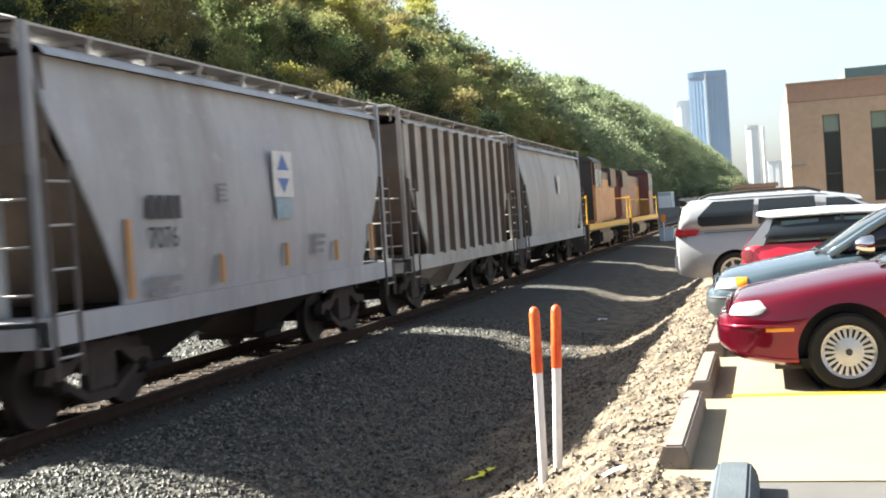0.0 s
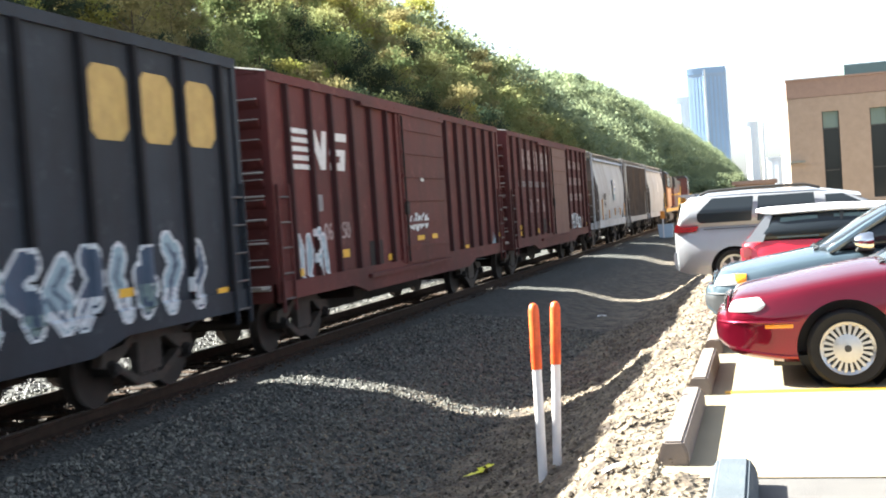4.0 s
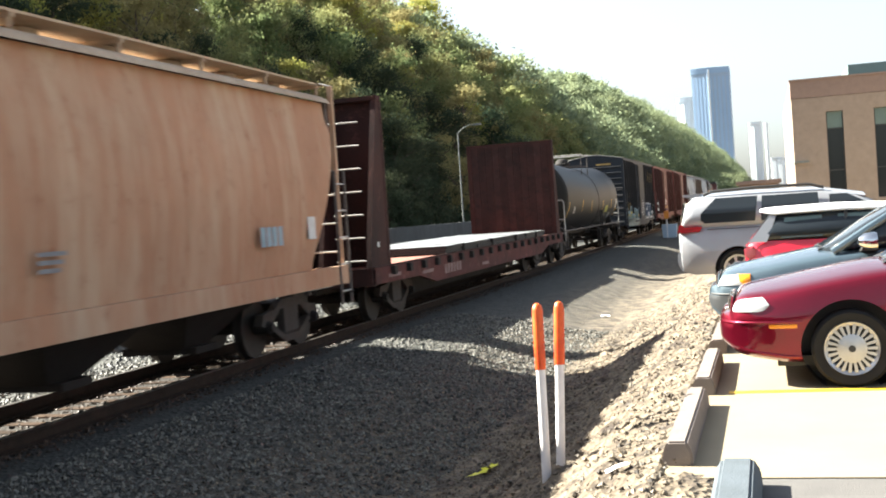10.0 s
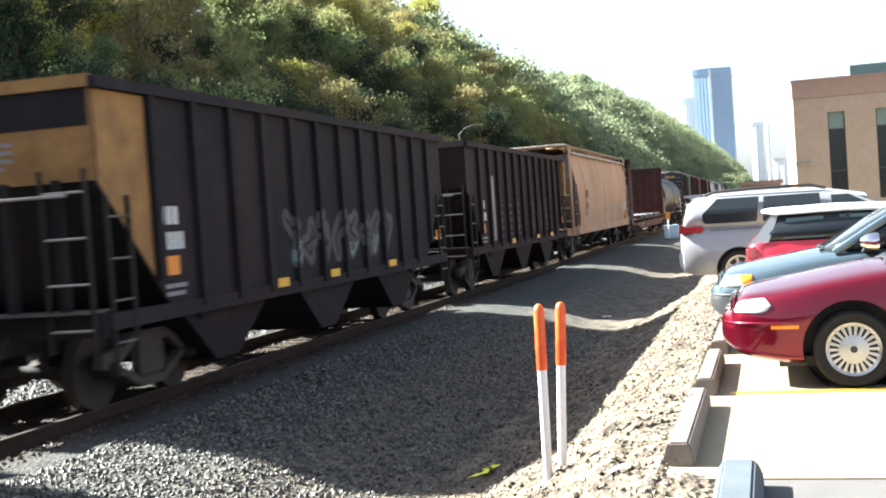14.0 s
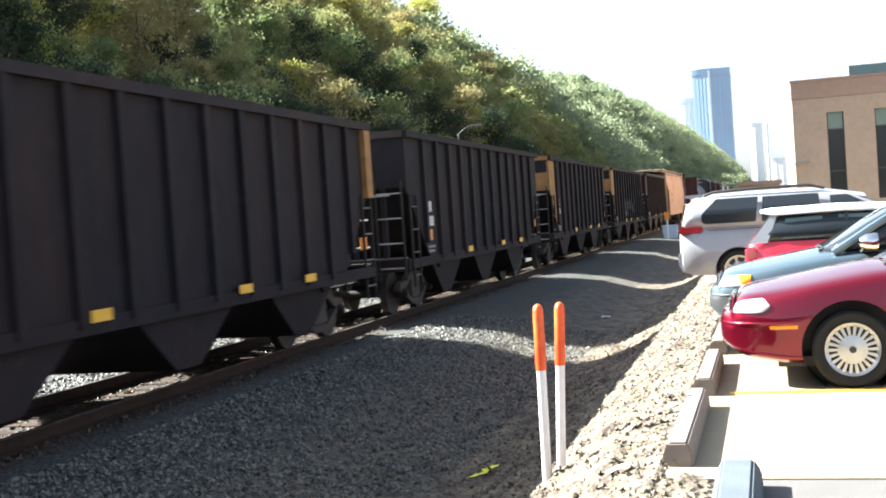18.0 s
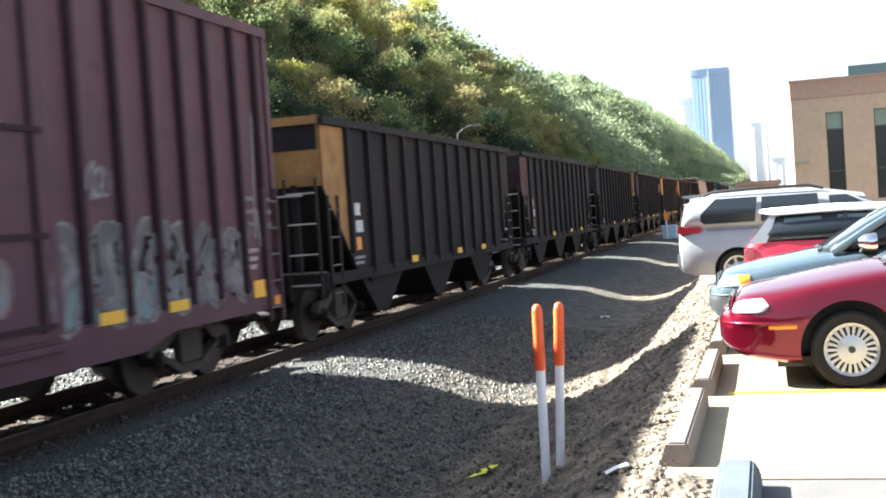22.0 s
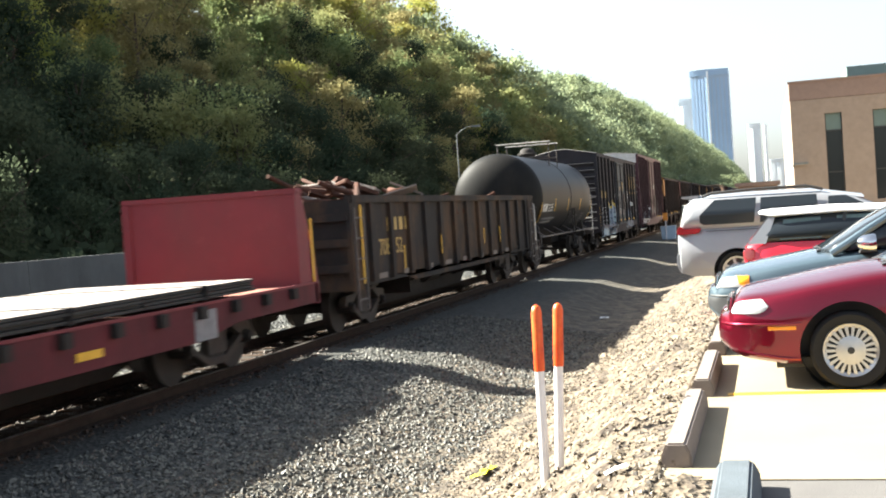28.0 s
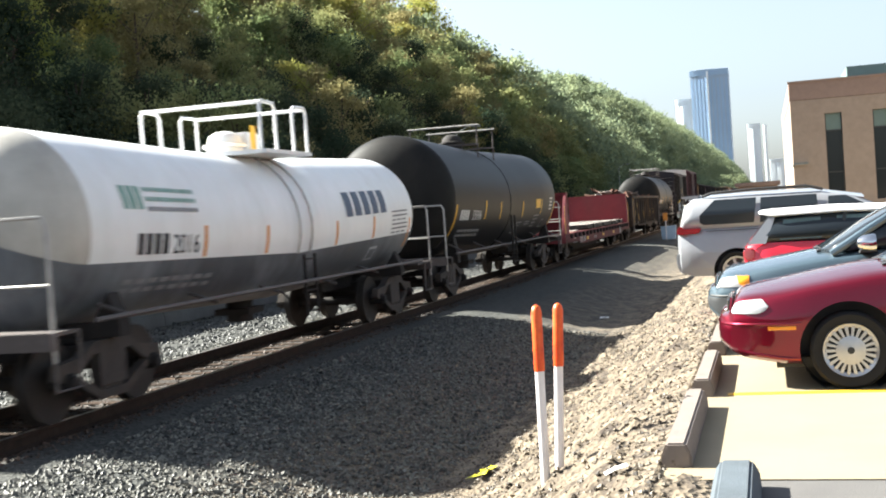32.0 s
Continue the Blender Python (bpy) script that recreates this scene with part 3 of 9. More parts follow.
def sprayed_field(ob, info, y, z, w, h, mat, edge, seed, rag=0.3, wave=1.1, cell=0.035, lines=0, ink="spray_dark"):
    """A broad sprayed piece with an uneven, drawn top edge, that follows the wall and its posts."""
    posts, W, door = info
    rs = np.random.RandomState(seed)
    ph = rs.uniform(0, 6.28, 4)
    ni, nj = int(w / cell), int(h / cell)
    Y, Z = np.meshgrid((np.arange(ni) + 0.5) * cell, (np.arange(nj) + 0.5) * cell)
    saw = np.abs(((Y / wave + ph[0]) % 1.0) - 0.35)
    top = h * (1 - rag * (0.55 * np.sin(Y * 6.28 / wave + ph[1]) ** 2 + 0.30 * saw * 2 + 0.15 * np.sin(Y * 17 / wave + ph[2]) ** 2))
    low = 0.05 * np.sin(Y * 3.1 + ph[3]) + 0.02 * np.sin(Y * 11 + ph[2])
    body = (Z < top) & (Z > low)

    def skin(yy, zz):
        if zz < 1.16:
            return W + 0.041
        if door[0] < yy < door[1]:
            return W + 0.082
        d = min(abs(yy - p) for p in posts)
        return W + 0.006 + 0.085 * min(1.0, max(0.0, (0.070 - d) / 0.025))

    def sheet(mask, off):
        vid, vs, fs = {}, [], []
        for j, i in zip(*np.nonzero(mask)):
            quad = []
            for a, b in ((i, j), (i + 1, j), (i + 1, j + 1), (i, j + 1)):
                if (a, b) not in vid:
                    vid[(a, b)] = len(vs)
                    vs.append((skin(y + a * cell, z + b * cell) + off, y + a * cell, z + b * cell))
                quad.append(vid[(a, b)])
            fs.append(tuple(quad))
        return G().add(vs, fs)

    piece = part("graffiti_field", sheet(body, 0.0008), M[mat], ob)
    if edge:
        part("outline", sheet(body & (Z > top - rs.uniform(0.09, 0.13)), 0.002), M[edge], piece)
    for k in range(lines):
        c0 = (k + 0.5) / lines * w + rs.uniform(-0.1, 0.1)
        slant, bow = rs.uniform(-0.25, 0.25), rs.uniform(0.05, 0.2)
        centre = c0 + slant * Z / h + bow * np.sin(Z / h * 5 + k)
        m = body & (np.abs(Y - centre) < rs.uniform(0.03, 0.06)) & (Z < top - 0.12)
        if m.any():
            part("stroke", sheet(m, 0.003), M[ink if k % 3 else "spray_mist"], piece)
# ---- ground, track, hill ----
def lerp_at(x, xs, zs):
    return float(np.interp(x, xs, zs))


PX = [-26.0, -17.6, -17.0, -13.0, -11.2, -10.3, -9.9, -9.25, -7.65, -7.45, -6.5, -5.9, -5.0, -4.0, -3.3, -2.7, -2.0, -1.6, -1.05, -0.70]
PZ = [-1.1, -1.1, -1.0, -0.98, -0.85, -0.575, -0.57, -0.588, -0.588, -0.55, -0.565, -0.62, -0.72, -1.00, -1.06, -0.98, -0.66, -0.38, -0.08, 0.03]
RIDGE_Y = [-150, 0, 100, 160, 205, 232, 286, 373, 438, 528, 662, 884, 1314, 2600]
RIDGE_Z = [24, 24, 25, 29, 30.8, 28.0, 25.0, 36.5, 40, 43, 46, 49.5, 53.5, 63]


def hill_z(x, y):
    zr = lerp_at(y, RIDGE_Y, RIDGE_Z)
    k = max(0.0, min(1.0, (-23.5 - x) / 37.0))
    return -1.1 + (zr + 1.1) * (k ** float(np.interp(y, (60, 95, 120, 170), (1.9, 1.3, 0.8, 0.68)))) + (0.0 if k < 1 else 0.05 * (-60.5 - x))


def ground_z(x, y):
    if x < -23.5:
        return hill_z(x, y)
    return lerp_at(x, PX, PZ)


def rough(x, y):
    """Unevenness of the bank and the ballast."""
    a = noise.fractal((x * 1.7, y * 1.7, 3.1), 1.0, 2.0, 4)
    if x > -0.72:
        return 0.0
    if x > -2.9:
        k = min(1, (-0.72 - x) / 0.3)
        return k * (0.075 * a + 0.046 * noise.noise((x * 9, y * 9, 1.0)) + 0.034 * noise.noise((x * 23, y * 23, 4.0)))
    if x > -13:
        return 0.018 * a + 0.012 * noise.noise((x * 16, y * 16, 2.0))
    return 0.05 * a


xs = [-3000, -1500, -700, -300, -160, -110, -80, -70, -66, -62, -58, -54, -50, -46, -42, -38, -34, -30, -27, -24.5, -23.5, -21, -18.5, -17.6, -17.0, -15, -13, -12, -11.2, -10.6, -10.3, -9.6, -9.3, -8.9, -8.2, -7.6, -7.55, -7.45, -7.3]
x = -7.0
while x < -2.9:
    xs.append(round(x, 3))
    x += 0.07
while x < -0.70:
    xs.append(round(x, 3))
    x += 0.045
xs += [-0.70, -0.68, 0.5, 3, 8, 20, 60, 200, 700, 3000]
ys = [-3000, -800, -200, -60, -20, -5, 0, 3, 5]
y = 6.0
while y < 16:
    ys.append(round(y, 3))
    y += 0.06
while y < 34:
    ys.append(round(y, 3))
    y += 0.18
ys += [35, 37, 40, 44, 48, 54, 60, 68, 78, 90, 105, 125, 150, 180, 220, 270, 330, 400, 500, 640, 800, 1000, 1400, 2000, 3000, 4500]
rows = []
for y in ys:
    row = []
    for x in xs:
        z = ground_z(x, y) if x < -0.69 else -0.03
        near = 5 < y < 60
        row.append((x, y, z + (rough(x, y) if near else 0)))
    rows.append(row)
g = G().grid(rows)
gm = bpy.data.meshes.new("ground")
gm.from_pydata(g.v, [], g.f)
gm.shade_smooth()


def ground_material():
    """Grey crushed stone by the track, sandy soil on the bank, leaf litter on the hill."""
    m = bpy.data.materials.new("gravel_and_soil")
    m.use_nodes = True
    nt = m.node_tree
    nd, lk = nt.nodes, nt.links
    bs = nd["Principled BSDF"]
    bs.inputs["Roughness"].default_value = 0.95
    tc = nd.new("ShaderNodeTexCoord")
    sx = nd.new("ShaderNodeSeparateXYZ")
    lk.new(tc.outputs["Object"], sx.inputs[0])
    vo = nd.new("ShaderNodeTexVoronoi")
    vo.inputs["Scale"].default_value = 22
    lk.new(tc.outputs["Object"], vo.inputs["Vector"])
    ramp = nd.new("ShaderNodeValToRGB")
    ramp.color_ramp.elements[0].color, ramp.color_ramp.elements[1].color = (0.013, 0.015, 0.014, 1), (0.060, 0.060, 0.052, 1)
    sep = nd.new("ShaderNodeSeparateColor")
    lk.new(vo.outputs["Color"], sep.inputs[0])
    lk.new(sep.outputs[0], ramp.inputs[0])
    n1 = nd.new("ShaderNodeTexNoise")
    n1.inputs["Scale"].default_value, n1.inputs["Detail"].default_value, n1.inputs["Roughness"].default_value = 3.5, 8, 0.7
    lk.new(tc.outputs["Object"], n1.inputs["Vector"])
    soil = nd.new("ShaderNodeValToRGB")
    soil.color_ramp.elements[0].position, soil.color_ramp.elements[1].position = 0.38, 0.64
    soil.color_ramp.elements[0].color, soil.color_ramp.elements[1].color = (0.040, 0.029, 0.021, 1), (0.215, 0.170, 0.117, 1)
    lk.new(n1.outputs["Fac"], soil.inputs[0])
    wob = nd.new("ShaderNodeMath")
    wob.operation = "MULTIPLY_ADD"
    wob.inputs[1].default_value = 1.6
    lk.new(n1.outputs["Fac"], wob.inputs[0])
    lk.new(sx.outputs[0], wob.inputs[2])
    r = nd.new("ShaderNodeMapRange")
    r.inputs[1].default_value, r.inputs[2].default_value = -4.9, -1.9
    lk.new(wob.outputs[0], r.inputs[0])
    mx = nd.new("ShaderNodeMix")
    mx.data_type = "RGBA"
    lk.new(r.outputs[0], mx.inputs[0])
    lk.new(ramp.outputs[0], mx.inputs[6])
    lk.new(soil.outputs[0], mx.inputs[7])
    hill = nd.new("ShaderNodeMapRange")
    hill.inputs[1].default_value, hill.inputs[2].default_value = -15.4, -17.2
    lk.new(sx.outputs[0], hill.inputs[0])
    m2 = nd.new("ShaderNodeMix")
    m2.data_type = "RGBA"
    m2.inputs[7].default_value = (0.035, 0.035, 0.018, 1)
    lk.new(hill.outputs[0], m2.inputs[0])
    lk.new(mx.outputs[2], m2.inputs[6])
    # shade under the train, put into the colour between the rails
    sub = nd.new("ShaderNodeMath")
    sub.operation = "SUBTRACT"
    sub.inputs[1].default_value = TRACK_X
    lk.new(sx.outputs[0], sub.inputs[0])
    dist = nd.new("ShaderNodeMath")
    dist.operation = "ABSOLUTE"
    lk.new(sub.outputs[0], dist.inputs[0])
    bed_shade = nd.new("ShaderNodeMapRange")
    bed_shade.inputs[1].default_value, bed_shade.inputs[2].default_value, bed_shade.inputs[3].default_value, bed_shade.inputs[4].default_value = 0.95, 1.45, 0.88, 0.0
    lk.new(dist.outputs[0], bed_shade.inputs[0])
    m3 = nd.new("ShaderNodeMix")
    m3.data_type = "RGBA"
    m3.inputs[7].default_value = (0.018, 0.012, 0.008, 1)
    lk.new(bed_shade.outputs[0], m3.inputs[0])
    lk.new(m2.outputs[2], m3.inputs[6])
    lk.new(m3.outputs[2], bs.inputs["Base Color"])
    bp = nd.new("ShaderNodeBump")
    bp.inputs["Strength"].default_value, bp.inputs["Distance"].default_value = 0.9, 0.03
    lk.new(vo.outputs["Distance"], bp.inputs["Height"])
    lk.new(bp.outputs[0], bs.inputs["Normal"])
    return m


M["ground"] = ground_material()
gm.materials.append(M["ground"])
tagged(new("ground", gm), "grey ballast, sandy bank and wooded hillside ground", "ground", kind="structure")

# loose stones on the ballast and the bank
def stones(name, label, n, x0, x1, y0, y1, s0, s1, mat, seed, power=1.0):
    rs = np.random.RandomState(seed)
    base = np.array([(1, 0, 0), (-1, 0, 0), (0, 1, 0), (0, -1, 0), (0, 0, 1), (0, 0, -1)], float)
    tri = np.array([(0, 2, 4), (2, 1, 4), (1, 3, 4), (3, 0, 4), (2, 0, 5), (1, 2, 5), (3, 1, 5), (0, 3, 5)])
    V, F = [], []
    for i in range(n):
        px, py = rs.uniform(x0, x1), y0 + (y1 - y0) * rs.uniform() ** power
        s = s0 + (s1 - s0) * rs.uniform() ** 2
        b = base * rs.uniform(0.6, 1.1, (6, 3)) * s * np.array([1, 1, 0.8]) + rs.uniform(-0.25, 0.25, (6, 3)) * s
        a = rs.uniform(0, 6.28)
        c, d = math.cos(a), math.sin(a)
        q = np.stack([b[:, 0] * c - b[:, 1] * d + px, b[:, 0] * d + b[:, 1] * c + py, b[:, 2] + ground_z(px, py) + rough(px, py) + s * 0.2], 1)
        F.append(tri + 6 * i)
        V.append(q)
    V, F = np.concatenate(V), np.concatenate(F)
    me = bpy.data.meshes.new(name)
    me.from_pydata(V.tolist(), [], F.tolist())
    me.materials.append(mat)
    return tagged(new(name, me), label, "gravel", kind="stuff")


def stone_material(name, a, b):
    m = surf(name, a, b, 6, 0.62, spec=0.4)
    nt = m.node_tree
    geo = nt.nodes.new("ShaderNodeNewGeometry")
    mx = next(n for n in nt.nodes if n.type == "MIX")
    for l in list(nt.links):
        if l.to_socket == mx.inputs[0]:
            nt.links.remove(l)
    nt.links.new(geo.outputs["Random Per Island"], mx.inputs[0])
    return m


M["stone"] = stone_material("crushed_stone", (0.011, 0.012, 0.011), (0.152, 0.146, 0.122))
M["clod"] = stone_material("soil_clod", (0.024, 0.018, 0.013), (0.215, 0.172, 0.118))
stones("ballast_stones", "grey crushed stone ballast beside the track", 22500, -6.75, -3.3, 6.2, 24, 0.018, 0.042, M["stone"], 1, 1.5)
stones("bank_clods", "dry soil clods and pebbles on the bank", 13000, -3.1, -0.60, 5.6, 24, 0.005, 0.030, M["clod"], 2, 1.4)
stones("sandy_gravel", "sandy gravel at the foot of the bank", 13000, -5.0, -2.4, 6.2, 24, 0.008, 0.026, M["clod"], 7, 1.5)
M["rusty_stone"] = stone_material("rust_stained_crushed_stone", (0.012, 0.009, 0.007), (0.095, 0.056, 0.034))
stones("track_ballast_stones", "rust-brown crushed stone between the rails", 9000, -9.75, -7.15, 8, 40, 0.016, 0.040, M["rusty_stone"], 11, 1.3)
stones("far_ballast_stones", "grey crushed stone beyond the track", 4200, -10.7, -9.75, 9, 40, 0.022, 0.050, M["stone"], 3, 1.2)

M["dark_stone"] = stone_material("dark_crushed_stone", (0.006, 0.007, 0.007), (0.062, 0.063, 0.056))
stones("verge_stones", "dark crushed stone between the track and the road", 13000, -16.6, -10.7, 10, 60, 0.030, 0.080, M["dark_stone"], 13, 1.4)

# track
track = thing("railway_track", "rusty rails on weathered wooden ties in grey ballast", "railway track", Matrix.Identity(4), kind="structure")
for x in (TRACK_X - 0.755, TRACK_X + 0.755):
    z = RAIL_TOP
    g = G().prism([(x - 0.07, z - 0.175), (x + 0.07, z - 0.175), (x + 0.07, z - 0.155), (x + 0.012, z - 0.135), (x + 0.012, z - 0.045), (x + 0.036, z - 0.035), (x + 0.036, z - 0.004),
                   (x - 0.036, z - 0.004), (x - 0.036, z - 0.035), (x - 0.012, z - 0.045), (x - 0.012, z - 0.135), (x - 0.07, z - 0.155)], "y", -40, 1500)
    part("rail", g, M["rail"], track)
    part("rail_head", G().box(x - 0.030, x + 0.030, -40, 1500, z - 0.004, z), M["rail_top"], track)
tm = []
for k in range(4):
    r = random.Random(k)
    g = G().box(-1.30, 1.30, -0.11, 0.11, -0.18, 0.0)
    tm.append(g.mesh("tie", M["tie"], bevel=0.012))
for i in range(190):
    y = 4 + i * 0.53
    t = part("tie", tm[i % 4], None, track)
    t.matrix_basis = pose(TRACK_X + 0.03 * math.sin(i * 7.7), y, RAIL_TOP - 0.175, 0, 0.3 * math.sin(i * 3.3), 0.8 * math.sin(i * 5.1))
g = G()
for i in range(600):
    y = 4 + (190 + i) * 0.53
    g.box(TRACK_X - 1.3, TRACK_X + 1.3, y - 0.11, y + 0.11, RAIL_TOP - 0.35, RAIL_TOP - 0.175)
tagged(part("far_ties", g, M["tie"], track), kind="stuff")

# road behind the track, with its barrier and lamps
solid("road", G().box(-22.6, -17.35, -150, 1500, -1.10, -1.085), M["asphalt"], "dark asphalt road at the foot of the hill", "road", kind="structure")
bar = thing("barrier_wall", "weathered grey concrete road barrier", "wall", Matrix.Identity(4), kind="structure")
for i in range(60):
    y0 = -12 + i * 6.0
    zt = 1.57 - 0.36 - 0.0016 * max(0, y0 - 20)
    part("barrier_panel", G().prism([(-17.36, -1.3), (-16.86, -1.3), (-16.86, -0.75), (-16.98, -0.45), (-17.03, zt), (-17.19, zt), (-17.24, -0.45), (-17.36, -0.75)], "y", y0 + 0.015, y0 + 5.985), M["concrete_wall"], bar)


def street_lamp(y, h):
    ob = thing("street_lamp", "galvanised street lamp with a curved arm beside the road", "street lamp", pose(-17.9, y, -1.09), "street lamps")
    part("pole", G().cyl((0, 0, 0), (0, 0, h), 0.055, 10, 0.035), M["lamp_pole"], ob)
    part("base", G().cyl((0, 0, 0), (0, 0, 0.35), 0.17, 10), M["lamp_pole"], ob)
    part("arm", G().tube([(0, 0, h - 0.05), (0.3, 0.15, h + 0.25), (0.65, 0.3, h + 0.42), (1.0, 0.45, h + 0.46)], 0.02, 6), M["lamp_pole"], ob)
    part("lamp_head", G().box(0.9, 1.4, 0.35, 0.6, h + 0.38, h + 0.50), M["lamp_pole"], ob, bevel=0.04)
    return ob


street_lamp(68.7, 7.68)
street_lamp(150.0, 7.5)
street_lamp(260.0, 8)

# ---- woods ----
def crown(seed, n, rad, tall, leaf, lobes=9):
    """Leaf clumps scattered over uneven lobes: arrays of corners for n small bent leaves."""
    rs = np.random.RandomState(seed)
    cs = np.stack([rs.normal(0, rad * 0.45, lobes), rs.normal(0, rad * 0.45, lobes), tall * (0.24 + 0.68 * rs.uniform(0, 1, lobes) ** 0.8)], 1)
    lean = np.clip(1.35 - cs[:, 2] / tall, 0.35, 1.0)
    cs[:, 0] *= lean
    cs[:, 1] *= lean
    rr = rs.uniform(0.34, 0.60, lobes) * rad * min(1.0, (14.0 / lobes) ** 0.4)
    k = rs.randint(0, lobes, n)
    d = rs.normal(0, 1, (n, 3))
    d /= np.linalg.norm(d, axis=1)[:, None]
    p = cs[k] + d * rr[k][:, None] * (np.abs(rs.normal(0.62, 0.42, n)) + 0.05)[:, None] * np.array([1.1, 1.1, 0.8])
    u = rs.normal(0, 1, (n, 3))
    u /= np.linalg.norm(u, axis=1)[:, None]
    w = np.cross(u, d + 0.6 * rs.normal(0, 1, (n, 3)))
    w /= np.linalg.norm(w, axis=1)[:, None]
    s = leaf * rs.uniform(0.6, 1.4, n)[:, None]
    return np.stack([p - u * s, p - w * s * 0.55, p + u * s, p + w * s * 0.55], 1)


def crown_mesh(name, arr, mat):
    n = len(arr)
    me = bpy.data.meshes.new(name)
    me.vertices.add(n * 4)
    me.vertices.foreach_set("co", arr.reshape(-1))
    me.loops.add(n * 4)
    me.loops.foreach_set("vertex_index", np.arange(n * 4))
    me.polygons.add(n)
    me.polygons.foreach_set("loop_start", np.arange(n) * 4)
    me.update(calc_edges=True)
    me.materials.append(mat)
    return me


def trunk_mesh(seed, tall, rad):
    r = random.Random(seed)
    g = G().cyl((0, 0, -0.6), (0.1, 0, tall * 0.45), 0.20, 8, 0.13)
    top = (0.1, 0, tall * 0.45)
    g.cyl(top, (0.0, 0.1, tall * 0.85), 0.13, 7, 0.04)
    for i in range(7):
        a = r.uniform(0, 6.28)
        z = tall * r.uniform(0.28, 0.7)
        q = (rad * 0.6 * math.cos(a), rad * 0.6 * math.sin(a), z + tall * r.uniform(0.08, 0.25))
        g.cyl((0.07, 0, z), q, 0.06, 5, 0.015)
    return g.mesh("trunk", M["bark"], fix=False)


KINDS = []
for k, (n, rad, tall, mat) in enumerate(((1500, 3.0, 8.0, "leaf"), (1500, 3.3, 9.5, "leaf"), (1400, 2.6, 7.5, "leaf_b"), (1500, 3.2, 8.5, "leaf_shade"), (1300, 2.4, 6.0, "leaf_shade"), (1400, 2.8, 9.0, "leaf_d"))):
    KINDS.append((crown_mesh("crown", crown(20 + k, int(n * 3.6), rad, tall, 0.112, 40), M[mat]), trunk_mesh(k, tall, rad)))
LABELS = ["green broadleaf tree turning yellow on the hillside", "tall green broadleaf tree on the hillside", "yellow-green autumn tree on the hillside",
          "green broadleaf tree on the hillside, leaves darkened for shade", "low green tree at the foot of the hill, leaves darkened for shade", "olive-brown autumn tree with a narrow crown on the hillside"]
rnd = random.Random(12)
protos = []
for k, (cm, tmesh) in enumerate(KINDS):
    protos.append((cm, tmesh))
ntree = 0
upper = {2: [], 0: [], 5: []}
LOW = [crown(20 + k, 2300, rad, tall, 0.16, 34) for k, (rad, tall) in enumerate(((3.0, 8.0), (3.3, 9.5), (2.6, 7.5), (3.2, 8.5), (2.4, 6.0), (2.8, 9.0)))]
for row in range(10):
    for col in range(44):
        x = -25.5 - row * 4.1 + rnd.uniform(-1.4, 1.4)
        y = 14 + col * 4.2 + rnd.uniform(-1.6, 1.6) + row * 2.4
        if y > 190 or y < 12 + 0.55 * (-x - 25):
            continue
        # darker kinds low and near, brighter ones higher: hill's shade put into colour
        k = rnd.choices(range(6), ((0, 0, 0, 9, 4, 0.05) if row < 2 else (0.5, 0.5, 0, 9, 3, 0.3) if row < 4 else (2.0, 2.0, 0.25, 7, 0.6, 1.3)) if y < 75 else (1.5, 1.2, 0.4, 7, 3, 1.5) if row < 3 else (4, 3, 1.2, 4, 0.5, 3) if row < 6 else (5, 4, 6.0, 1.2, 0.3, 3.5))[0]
        s = rnd.uniform(0.7, 1.15) * (0.8 if row == 0 else 1) * (rnd.choice((0.85, 1.05, 1.4)) if row > 7 else 1)
        if y > 138:
            a = rnd.uniform(0, 6.28)
            c, d, q = math.cos(a), math.sin(a), LOW[k] * s
            upper[k if k in upper else 0].append(np.stack([q[..., 0] * c - q[..., 1] * d + x, q[..., 0] * d + q[..., 1] * c + y, q[..., 2] + hill_z(x, y) - 0.2], -1))
            continue
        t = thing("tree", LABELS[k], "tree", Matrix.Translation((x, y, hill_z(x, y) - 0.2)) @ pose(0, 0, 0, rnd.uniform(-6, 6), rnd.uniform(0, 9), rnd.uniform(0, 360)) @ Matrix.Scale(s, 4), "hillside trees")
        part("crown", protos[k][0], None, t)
        part("trunk", protos[k][1], None, t)
        ntree += 1

tagged(new("upper_green_woods", crown_mesh("upper_green_woods", np.concatenate(upper[0]), M["leaf"])), "green woods on the hill above the line", "woods", kind="stuff")
tagged(new("upper_yellow_woods", crown_mesh("upper_yellow_woods", np.concatenate(upper[2]), M["leaf_b"])), "yellow-green autumn woods on the hill above the line", "woods", kind="stuff")

tagged(new("upper_brown_woods", crown_mesh("upper_brown_woods", np.concatenate(upper[5]), M["leaf_d"])), "olive-brown autumn woods on the hill above the line", "woods", kind="stuff")

# taller trees that stand out in the light
for x, y, k, s in ((-48.5, 134, 2, 1.5), (-58.5, 204, 2, 2.0), (-56.0, 196, 2, 1.75), (-57.5, 178, 5, 1.65), (-50.0, 163, 2, 1.1), (-59.0, 226, 2, 1.25), (-53.5, 150, 0, 1.3)):
    t = thing("tree", LABELS[k], "tree", Matrix.Translation((x, y, hill_z(x, y) - 0.2)) @ pose(0, 0, 0, 0, 3, 40 * s) @ Matrix.Scale(s, 4), "hillside trees")
    part("crown", protos[k][0], None, t)
    part("trunk", protos[k][1], None, t)

